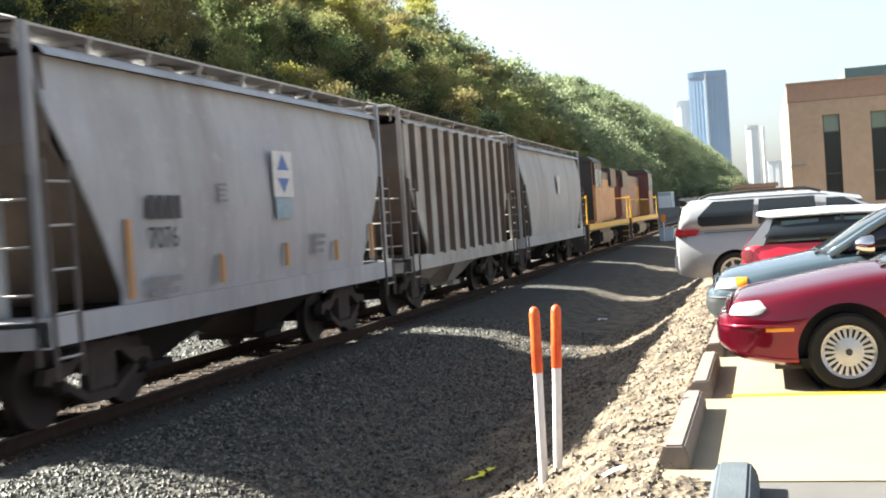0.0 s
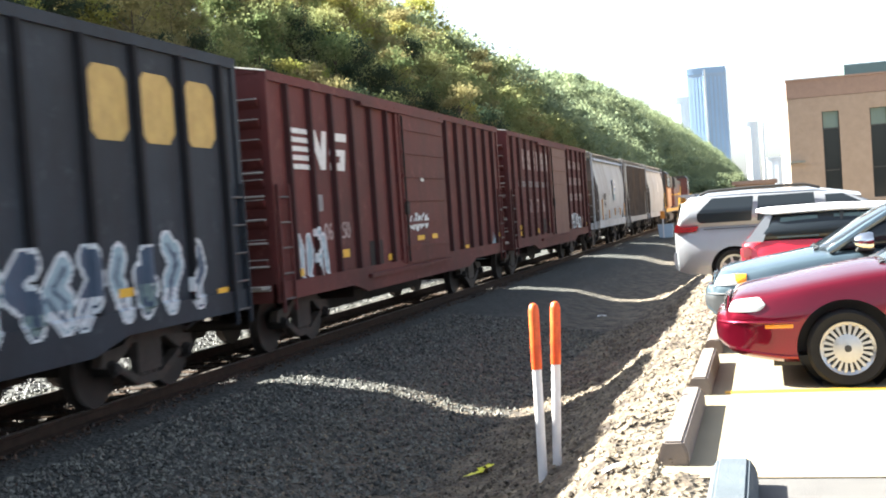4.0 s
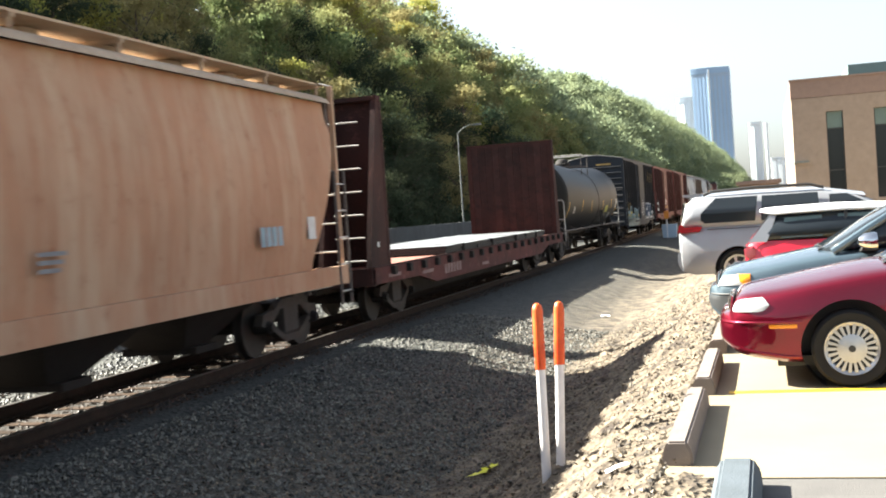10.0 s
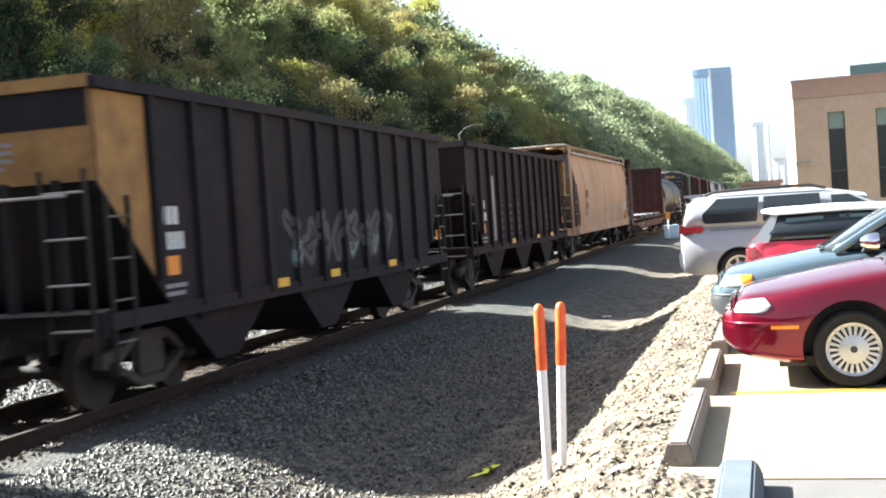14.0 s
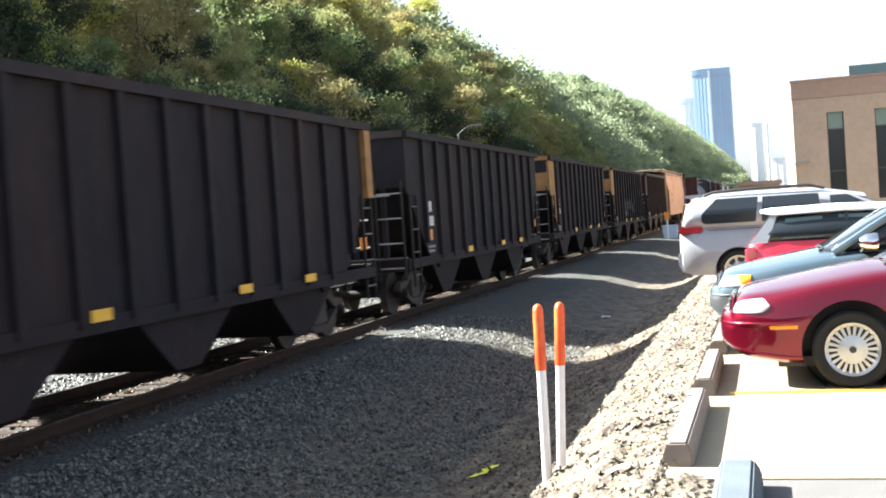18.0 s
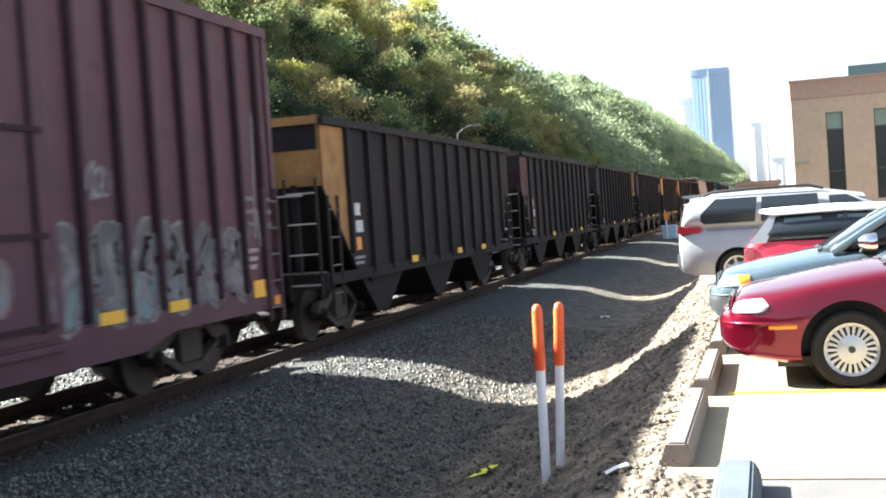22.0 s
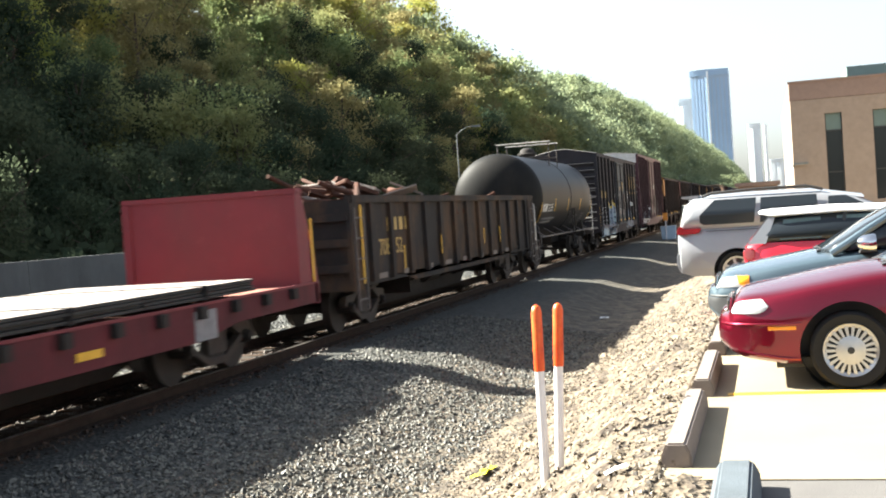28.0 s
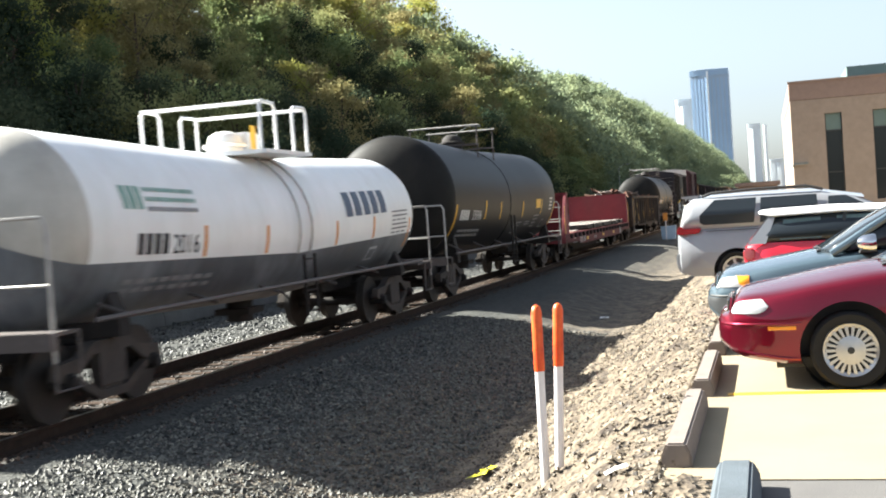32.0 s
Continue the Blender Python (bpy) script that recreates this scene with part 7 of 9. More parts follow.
def tank_car(name, label, u, L, r, zc, mat, cyl=None, low=None, yellow=True, dome="rails", tall=0.62, mid=None, stripes=(), rails=(), h=0.62, rail_near=0.16, truck_near=1.75):
    """A tank car: barrel with domed heads, stub sills, saddles, ladders, top fittings and end handrails."""
    ob = car(name, label, "tank car", u, L, 1.75, near=truck_near)
    a, b = cyl or (1.15, L - 1.15)
    prof = []
    for i in range(9):
        t = math.pi / 2 * i / 8
        prof.append((a - h * math.cos(t), r * math.sin(t) ** 0.9 if i else 0.001))
    prof += [(y, r) for y in sorted([a + (b - a) * k / 6 for k in range(1, 6)] + [mid or L / 2])]
    for i in range(9):
        t = math.pi / 2 * i / 8
        prof.append((b + h * math.sin(t), max(0.001, r * math.cos(t) ** 0.9 if i < 8 else 0.001)))
    if low:
        part("tank_upper", G().lathe(prof[8:], "y", (0, 0, zc), 28, (-20, 200)), M[mat], ob, smooth=60)
        part("tank_head", G().lathe(prof[:9], "y", (0, 0, zc), 28, (-20, 200)), M["tank_head"], ob, "white tank head, toned cream for its shade", smooth=60)
        part("tank_lower", G().lathe(prof, "y", (0, 0, zc), 24, (200, 340)), M[low], ob, "dark grey lower half of the tank", smooth=60)
    else:
        part("tank", G().lathe(prof[8:], "y", (0, 0, zc), 48), M[mat], ob, smooth=60)
        part("tank_head", G().lathe(prof[:9], "y", (0, 0, zc), 48), M["tank_dust"], ob, "dusty black tank head", smooth=60)
    if not low:
        part("weld_seam", G().lathe([(-0.12, r - 0.02), (-0.10, r + 0.014), (0.10, r + 0.014), (0.12, r - 0.02)], "y", (0, (mid or L / 2) + 0.35, zc), 40), M[mat], ob)
    # stub sills, bolsters and side running rail
    for y, s in ((0, 1), (L, -1)):
        g = G()
        y0, y1 = sorted((y, y + s * 3.6))
        g.box(-0.2, 0.2, y0, y1, 0.70, 1.02)
        part("stub_sill", g, M["dark_steel"], ob)
        g = G()
        c = y + s * (truck_near if s > 0 else 1.75)
        g.prism([(-1.25, 0.86), (1.25, 0.86), (1.25, 1.0), (1.12, zc - 0.75), (0.9, zc - r * 0.9), (-0.9, zc - r * 0.9), (-1.12, zc - 0.75), (-1.25, 1.0)], "y", c - 0.12, c + 0.12)
        part("saddle", g, M["dark_steel"], ob)
        g = G()
        y0, y1 = sorted((y + s * 0.12, y + s * (0.95 if s < 0 else rail_near + 0.5)))
        g.box(-1.35, 1.35, y0, y1, 1.02, 1.06)
        g.box(-1.4, 1.4, min(y + s * 0.08, y + s * 0.2), max(y + s * 0.08, y + s * 0.2), 0.88, 1.06)
        part("end_platform", g, M["grab_dark"], ob)
        g = G()
        yy = y + s * (rail_near if s > 0 else 0.16)
        for sx in (1, -1):
            g.tube([(sx * 1.38, yy, 0.75), (sx * 1.38, yy, 2.15), (sx * 1.33, yy, 2.25), (sx * 0.25, yy, 2.25)], 0.022, 6)
        g.tube([(1.38, yy, 1.55), (0.25, yy, 1.55)], 0.018, 6)
        part("end_handrail", g, M["grab"], ob)
        for sx in (1, -1):
            part("sill_step", G().tube([(sx * 1.38, yy, 0.9), (sx * 1.38, yy, 0.45), (sx * 1.38, yy + s * 0.45, 0.45), (sx * 1.38, yy + s * 0.45, 1.05)], 0.02, 6), M["grab_dark"], ob)
    for s in (1, -1):
        g = G()
        g.tube([(s * 1.42, 0.9, 1.12), (s * 1.42, L - 0.9, 1.12)], 0.03, 6)
        for k in range(6):
            y = 1.6 + (L - 3.2) * k / 5
            g.tube([(s * 1.42, y, 1.12), (s * 1.0, y, zc - r * 0.72)], 0.025, 5)
        part("side_rail", g, M["grab_dark"], ob)
    # ladder at mid length
    m = mid or L / 2
    for s in (1,):
        la = part("side_ladder", G().box(s * (r + 0.06), s * (r + 0.10), m - 0.24, m - 0.20, 0.55, zc - 0.45).box(s * (r + 0.06), s * (r + 0.10), m + 0.20, m + 0.24, 0.55, zc - 0.45), M["dark_steel"], ob)
        for i in range(4):
            part("rung", G().cyl((r + 0.08, m - 0.22, 0.62 + i * 0.33), (r + 0.08, m + 0.22, 0.62 + i * 0.33), 0.015, 6), M["dark_steel"], la)
    part("bottom_outlet", G().cyl((0, m, 0.5), (0, m, zc - r + 0.1), 0.22, 12).box(-0.3, 0.3, m - 0.3, m + 0.3, 0.62, 0.72), M["dark_steel"], ob)
    # top fittings
    zt = zc + r
    part("manway", G().lathe([(-0.05, 0.30), (0.16, 0.30), (0.17, 0.36), (0.22, 0.36), (0.24, 0.29), (0.36, 0.25), (0.43, 0.14), (0.45, 0.02)], "z", (0, m - 0.1, zt - 0.03), 20), M["dark_steel"] if not low else M["tank_white"], ob)
    mat2 = M["grab_dark"] if not low else M["tank_white"]
    if dome == "rails":
        for y in rails:
            for sx in (0.95, -0.95):
                part("rail_post", G().cyl((sx, y, zt - 0.40), (sx, y, zt + tall), 0.022, 6), M["grab_dark"], ob)
            part("top_handrail", G().tube([(-1.02, y, zt + tall), (1.02, y, zt + tall)], 0.024, 6), M["grab"], ob)
            part("top_platform", G().box(-0.95, 0.95, y - 0.2, y + 0.2, zt + 0.0, zt + 0.04), M["grab_dark"], ob)
    elif dome == "loop":
        g = G()
        g.box(-1.0, 1.1, m - 0.93, m + 0.93, zt - 0.06, zt + 0.0)
        part("top_platform", g, mat2, ob)
        for s in (1, -1):
            for y0, y1 in ((m - 0.93, m - 0.35), (m + 0.35, m + 0.93)):
                g = G()
                x = s * 1.02
                g.tube([(x, y0, zt - 0.02), (x, y0, zt + 0.67), (x, y0 + 0.08, zt + 0.75), (x, y1 - 0.08, zt + 0.75), (x, y1, zt + 0.67), (x, y1, zt - 0.02)], 0.03, 8)
                part("top_handrail", g, mat2, ob)
        for y in (m - 0.93, m + 0.93):
            part("cross_rail", G().tube([(1.02, y, zt + 0.73), (-1.02, y, zt + 0.73)], 0.03, 8), mat2, ob)
        part("valve_housing", G().box(-0.3, 0.3, m + 0.1, m + 0.6, zt - 0.02, zt + 0.4), mat2, ob, bevel=0.03)
        part("tag", G().box(0.55, 0.58, m - 0.3, m - 0.15, zt + 0.05, zt + 0.45), M["yellow"], ob)
        g = G()
        for dy in (-0.25, 0.25):
            pts = [(r * math.cos(t) * 1.04 + 0.02, m + dy, zc + r * math.sin(t) * 1.04) for t in [radians(q) for q in range(-20, 75, 12)]]
            g.tube(pts, 0.02, 5)
        part("barrel_ladder", g, M["grab"], ob)
    # yellow stripes
    if yellow:
        for k, y in enumerate(stripes):
            end = k in (0, len(stripes) - 1)
            t0 = -38 if end else -21
            rows = [[(r * 1.004 * math.cos(radians(t)), y + d, zc + r * 1.004 * math.sin(radians(t))) for d in (0, 0.10)] for t in range(t0, t0 + (32 if end else 19), 3)]
            part("reflector", G().grid(rows), M["yellow"], ob)
    return ob


def on_barrel(ob, r, zc, y, t0, w, h, mat, n=1, name="marking", digits=None):
    """Plain bars that follow the barrel; t0: the angle of their lower edge above the middle, degrees."""
    g = G()
    for i in range(n):
        yy = y + w * i / n
        ww = w / n * (0.72 if n > 1 else 1)
        rows = [[(r * 1.005 * math.cos(t), yy + d, zc + r * 1.005 * math.sin(t)) for d in (0, ww)] for t in [radians(t0) + h / r * j / 3 for j in range(4)]]
        g.grid(rows)
    part(name, g, M[mat], ob)


def barrel_words(ob, r, zc, y, t0, text, size, mat):
    """Letters bent round the barrel."""
    me = words(text, size, M[mat], 0.002)
    for v in me.vertices:
        t = radians(t0) + v.co.z / r
        rr = r * 1.004 + v.co.x
        v.co = (rr * math.cos(t), v.co.y + y, zc + rr * math.sin(t))
    part("lettering", me, M[mat], ob)


def sag(ob, mid, half, amp):
    """A barrel that slopes down from both ends to its middle, with all that sits on it."""
    bpy.context.view_layer.update()
    for o in ob.children_recursive:
        if o.type == "MESH" and o.data.users == 1:
            mw = ob.matrix_world.inverted() @ o.matrix_world
            iw = mw.inverted()
            for v in o.data.vertices:
                p = mw @ v.co
                if p.z > 1.0:
                    p.z -= amp * max(0.0, 1 - abs(p.y - mid) / half)
                    v.co = iw @ p


def bulkhead_flat(name, label, u, L, top, mat, deck=1.12, sill_mat=None, board_mat=None, inset=2.0, belly=0.52, deep=0.62, front=(0.06, 0.66)):
    """A bulkhead flatcar: fish-belly side sills with stake pockets, plank deck, a braced wall at each end."""
    ob = car(name, label, "flatcar", u, L, inset)
    W = 1.50
    for s in (1, -1):
        g = G()
        x0, x1 = (W - 0.08, W) if s > 0 else (-W, -W + 0.08)
        g.prism([(0.1, deck), (0.1, deck - 0.30), (3.0, deck - 0.32), (4.2, deck - belly), (L - 4.2, deck - belly), (L - 3.0, deck - 0.32), (L - 0.1, deck - 0.30), (L - 0.1, deck)], "x", x0, x1)
        part("side_sill", g, M[sill_mat or mat], ob)
        n = 19
        for i in range(n):
            y = 1.2 + (L - 2.4) * i / (n - 1)
            g = G()
            a, b = sorted((s * (W - 0.01), s * (W + 0.09)))
            g.box(a, b, y - 0.08, y + 0.08, deck - 0.17, deck - 0.015)
            part("stake_pocket", g, M["dark_steel"] if i % 3 == 0 or sill_mat else M[mat], ob)
        a, b = sorted((s * (W - 0.02), s * (W + 0.02)))
        part("deck_edge", G().box(a, b, 0.1, L - 0.1, deck - 0.005, deck + 0.03), M[mat], ob)
    n = 44
    for i in range(n):
        y0 = 0.12 + (L - 0.24) * i / n
        part("deck_plank", G().box(-W + 0.03, W - 0.03, y0 + 0.006, y0 + (L - 0.24) / n - 0.006, deck - 0.06, deck), M["wood_deck"], ob)
    for y, s, deep in ((0.06, 1, deep), (L - front[0], -1, front[1])):
        wall = part("bulkhead", G().box(-W, W, min(y + s * deep, y + s * (deep + 0.06)), max(y + s * deep, y + s * (deep + 0.06)), deck, top), M[mat], ob)
        for i in range(11 if board_mat else 0):
            x = -W + 0.16 + (2 * W - 0.32) * i / 11
            part("wall_board", G().box(x + 0.004, x + (2 * W - 0.32) / 11 - 0.004, min(y + s * (deep + 0.06), y + s * (deep + 0.08)), max(y + s * (deep + 0.06), y + s * (deep + 0.08)), deck + 0.02, top - 0.03), M[board_mat or mat], wall)
        for x in (-W + 0.07, W - 0.07):
            yy = y + s * (deep + 0.06)
            part("edge_post", G().box(x - 0.07, x + 0.07, min(yy, yy + s * 0.035), max(yy, yy + s * 0.035), deck + 0.02, top - 0.03), M[mat], wall)
        for x in (-W + 0.06, -0.5, 0.5, W - 0.06):
            part("brace", G().prism([(y, deck), (y + s * deep, deck), (y + s * deep, top), (y + s * (deep - 0.17), top), (y + s * 0.10, deck + 0.5)], "x", x - 0.05, x + 0.05), M[mat], wall)
        part("cap", G().box(-W, W, min(y + s * (deep - 0.19), y + s * (deep + 0.08)), max(y + s * (deep - 0.19), y + s * (deep + 0.08)), top - 0.02, top + 0.06), M[mat], wall)
        for i in range(int((top - deck) / 0.42) if s > 0 else 0):
            z = deck + 0.15 + i * 0.42
            part("grab_iron", G().cyl((W - 0.66, y - s * 0.02, z), (W - 0.10, y - s * 0.02, z), 0.016, 6), M["grab"], wall)
        ye = 0.06 if s > 0 else L - 0.06
        part("end_sill", G().box(-W, W, min(ye, ye + s * 0.15), max(ye, ye + s * 0.15), deck - 0.32, deck), M[mat], ob)
    part("centre_sill", G().prism([(0.1, deck - 0.08), (0.1, deck - 0.45), (3.2, deck - 0.45), (4.4, 0.22), (L - 4.4, 0.22), (L - 3.2, deck - 0.45), (L - 0.1, deck - 0.45), (L - 0.1, deck - 0.08)], "x", -0.35, 0.35), M["dark_steel"], ob)
    return ob


def slab_load(ob, label, y0, y1, z0, layers, wide, mat, side, seed, thick=0.115):
    """Flat slabs strapped on the deck: each slab a part of the load, carried along with its car."""
    rnd = random.Random(seed)
    for j in range(layers):
        n = 4
        for i in range(n):
            a, b = y0 + (y1 - y0) * i / n, y0 + (y1 - y0) * (i + 1) / n
            dx = rnd.uniform(-0.03, 0.03)
            g = G().box(-wide + dx, wide + dx, a + 0.02, b - 0.02, z0 + j * thick, z0 + (j + 1) * thick - 0.008)
            part("slab", g, M[side], ob, label)
            # top layer gets a face paler than the slab sides
            part("slab_face", G().box(-wide + dx + 0.004, wide + dx - 0.004, a + 0.024, b - 0.024, z0 + (j + 1) * thick - 0.008, z0 + (j + 1) * thick - 0.004), M[mat], ob) if j == layers - 1 else None
    for i in range(4):
        y = y0 + (y1 - y0) * (i + 0.5) / 4
        part("strap", G().box(-wide - 0.05, wide + 0.05, y - 0.02, y + 0.02, z0 - 0.02, z0 + layers * thick + 0.006), M["dark_steel"], ob)
        part("dunnage", G().box(-wide, wide, y - 0.35, y - 0.25, z0 - 0.06, z0), M["tie"], ob)


def gondola(u, L):
    ob = car("gondola_car", "black mill gondola with rust stains, yellow marks and scrap metal", "gondola car", u, L, 1.85)
    W, top, zb = 1.48, 2.45, 0.80
    m = M["gondola"]
    for s in (1, -1):
        x0, x1 = (W - 0.05, W) if s > 0 else (-W, -W + 0.05)
        part("side_sheet", G().prism([(0.1, top), (0.1, zb + 0.12), (3.0, zb + 0.12), (3.8, zb - 0.05), (L - 3.8, zb - 0.05), (L - 3.0, zb + 0.12), (L - 0.1, zb + 0.12), (L - 0.1, top)], "x", x0, x1), m, ob)
        a, b = sorted((s * (W - 0.06), s * (W + 0.09)))
        part("top_chord", G().box(a, b, 0.05, L - 0.05, top - 0.12, top + 0.02), m, ob, bevel=0.015)
        for i in range(13):
            y = 1.1 + (L - 2.2) * i / 12
            a, b = sorted((s * (W - 0.01), s * (W + 0.08)))
            part("side_post", G().box(a, b, y - 0.09, y + 0.09, zb + 0.1, top - 0.1), M["gondola"], ob)
    for y, s in ((0.06, 1), (L - 0.06, -1)):
        part("end_wall", G().box(-W, W, min(y, y + s * 0.08), max(y, y + s * 0.08), zb, top - 0.05), m, ob)
        for i in range(3):
            z = zb + 0.4 + i * 0.45
            part("end_rib", G().box(-W, W, min(y, y - s * 0.09), max(y, y - s * 0.09), z - 0.07, z + 0.07), m, ob)
        for x in (W - 0.04, -W - 0.06):
            part("corner_post", G().box(x, x + 0.1, min(y - s * 0.06, y + s * 0.7), max(y - s * 0.06, y + s * 0.7), zb, top), m, ob)
        ladder(ob, W + 0.08, 0.12 if s > 0 else L - 0.6, zb - 0.35, top - 0.2, 0.45, 5, "grab_dark", "y", rung="grab_dark")
    part("floor", G().box(-W, W, 0.1, L - 0.1, zb + 0.05, zb + 0.15), M["dark_steel"], ob)
    rnd = random.Random(8)
    for i in range(120):
        y = rnd.uniform(0.8, 11.5)
        big = rnd.random()
        t = G().box(-rnd.uniform(0.04, 0.22), rnd.uniform(0.04, 0.22), -rnd.uniform(0.1, 0.5), rnd.uniform(0.1, 0.5), -0.02, rnd.uniform(0.0, 0.08)) if big > 0.5 else G().tube([(0, -rnd.uniform(0.3, 0.9), rnd.uniform(-0.1, 0.1)), (rnd.uniform(-0.2, 0.2), 0, rnd.uniform(0, 0.15)), (0, rnd.uniform(0.3, 0.9), rnd.uniform(-0.1, 0.1))], rnd.uniform(0.02, 0.07), 7)
        sc = part("scrap_piece", t, M["scrap"] if rnd.random() > 0.2 else M["concrete"], ob)
        hump = 0.55 * math.exp(-((y - 3.6) / 2.6) ** 2)
        sc.matrix_basis = pose(rnd.uniform(-1.1, 1.1), y, top - 0.22 + hump * rnd.uniform(0.3, 1.0), rnd.uniform(-25, 25), rnd.uniform(-25, 25), rnd.uniform(0, 180))
    underframe(ob, L, zb + 0.1)
    x = W + 0.004
    part("marking", blocks(G(), x, 2.15, 1.80, 1.5, 0.25, 4, 0.45), M["gold"], ob)
    put_words(ob, "7085 52", 0.44, M["gold"], x, 1.6, 1.35)
    yellow_marks(ob, x + 0.08, [(2.86, 1.02, 0.07, 0.46), (5.6, 1.2, 0.06, 0.4), (9.6, 1.25, 0.06, 0.4), (11.4, 1.25, 0.06, 0.4), (0.42, 0.9, 0.08, 1.4), (L - 0.6, 1.0, 0.08, 1.2)])
    for i in range(9):
        yellow_marks(ob, x, [(1.5 + i * 1.55, 0.92, 0.5, 0.10)], "concrete", "worn_patch")
    return ob


def locomotive(label, u, L, hood, flip=False):
    """A road-switcher diesel: frame, long and short hood, cab, fuel tank, handrails, steps, exhaust and fans."""
    ob = car("diesel_locomotive", label, "locomotive", u, L, 2.6)
    fy = (lambda a, b: (L - b, L - a)) if flip else (lambda a, b: (a, b))
    def bx(x0, x1, y0, y1, z0, z1):
        a, b = fy(y0, y1)
        return G().box(x0, x1, a, b, z0, z1)
    part("frame", bx(-1.5, 1.5, 0.3, L - 0.3, 1.05, 1.35), M["loco_black"], ob, bevel=0.02)
    part("walkway_edge", bx(1.5, 1.53, 0.3, L - 0.3, 1.12, 1.35), M["yellow"], ob)
    part("fuel_tank", bx(-1.3, 1.3, L * 0.36, L * 0.62, 0.35, 1.0), M["loco_black"], ob, bevel=0.12)
    part("long_hood", bx(-0.92, 0.92, 0.9, L * 0.66, 1.35, 3.75), M[hood], ob, bevel=0.1)
    part("hood_top_band", bx(-0.93, 0.93, 0.95, L * 0.66, 3.35, 3.78), M["loco_black"], ob, bevel=0.05)
    part("cab", bx(-1.5, 1.5, L * 0.66, L * 0.82, 1.35, 4.05), M[hood], ob, bevel=0.08)
    a, b = fy(L * 0.65, L * 0.83)
    part("cab_roof", G().prism([(-1.52, 4.0), (1.52, 4.0), (1.25, 4.25), (-1.25, 4.25)], "y", a, b), M["loco_black"], ob)
    for s in (1, -1):
        x0, x1 = (1.5, 1.52) if s > 0 else (-1.52, -1.5)
        for k in (0.675, 0.745):
            part("cab_window", bx(x0, x1, L * k, L * (k + 0.06), 2.9, 3.7), M["win_dark"], ob)
    part("short_hood", bx(-0.92, 0.92, L * 0.82, L - 1.0, 1.35, 3.0), M["loco_black"], ob, bevel=0.1)
    part("cab_face", bx(-1.4, 1.4, L * 0.82, L * 0.824, 1.5, 4.0), M["loco_black"], ob)
    part("cab_band", bx(-1.51, 1.51, L * 0.665, L * 0.815, 3.0, 3.98), M["loco_black"], ob)
    part("radiator_hood", bx(-1.05, 1.05, 1.0, L * 0.22, 3.0, 4.0), M["loco_black"], ob, bevel=0.08)
    for i in range(9):
        part("hood_door", bx(0.92, 0.94, 1.3 + i * (L * 0.66 - 1.8) / 9, 1.2 + (i + 1) * (L * 0.66 - 1.8) / 9, 1.5, 3.1), M[hood], ob)
    for i in range(3):
        a, b = fy(1.6 + i * 1.7, 2.9 + i * 1.7)
        part("roof_fan", G().cyl((0, (a + b) / 2, 3.75), (0, (a + b) / 2, 4.1), 0.6, 18), M["loco_black"], ob)
    a, b = fy(L * 0.45, L * 0.5)
    part("exhaust_stack", G().box(-0.25, 0.25, a, b, 3.75, 4.15), M["loco_black"], ob)
    for y in (0.25, L - 0.25):
        part("pilot", G().box(-1.5, 1.5, y - 0.1, y + 0.1, 0.25, 1.35), M["loco_black"], ob)
        for s in (1, -1):
            part("end_rail", G().tube([(s * 1.45, y, 0.4), (s * 1.45, y, 2.55)], 0.035, 6).tube([(s * 0.5, y, 1.3), (s * 0.5, y, 2.45), (s * 1.45, y, 2.45)], 0.025, 6), M["yellow"], ob)
            yy = y + (0.25 if y < 1 else -0.6)
            for k in range(3):
                part("step", G().box(min(s * 1.2, s * 1.5), max(s * 1.2, s * 1.5), yy, yy + 0.4, 0.4 + 0.3 * k, 0.43 + 0.3 * k), M["yellow"], ob)
    for s in (1, -1):
        g = G().tube([(s * 1.45, 0.5, 2.35), (s * 1.45, L * 0.65, 2.35)], 0.022, 6)
        for i in range(8):
            y = 0.6 + (L * 0.64 - 0.6) * i / 7
            g.tube([(s * 1.45, y, 1.35), (s * 1.45, y, 2.35)], 0.02, 6)
        if not flip:
            part("handrail", g, M["yellow"], ob)
    for i in range(4):
        a, b = fy(L * 0.50 + i * 0.45, L * 0.50 + i * 0.45)
        part("stripe", G().prism([(a, 2.2), (a + 0.22, 2.2), (a + 0.62, 3.2), (a + 0.40, 3.2)], "x", 0.945, 0.95), M["yellow"], ob)
    return ob
# ---- the train, front to rear ----
rnd = random.Random(4)
locomotive("black and orange diesel locomotive at the head of the train", 63.3, 16.6, "loco_maroon", flip=False)
locomotive("orange and black diesel locomotive with yellow handrails", 47.2, 15.2, "loco_orange", flip=True)

c = covered_hopper("covered_hopper", "light grey smooth-sided covered hopper car", 34.0, 12.4, 3.98, "grey_hopper", True, 0, 2, 1.9, end_mat="hopper_end")
part("marking", G().box(1.592, 1.596, 6.0, 6.5, 2.6, 3.2), M["white_mark"], c)

c = covered_hopper("covered_hopper", "dusty grey ribbed covered hopper car streaked with rust", 22.4, 10.6, 4.0, "rib_hopper", False, 11, 2, 2.0, board=True, end_mat="hopper_end")

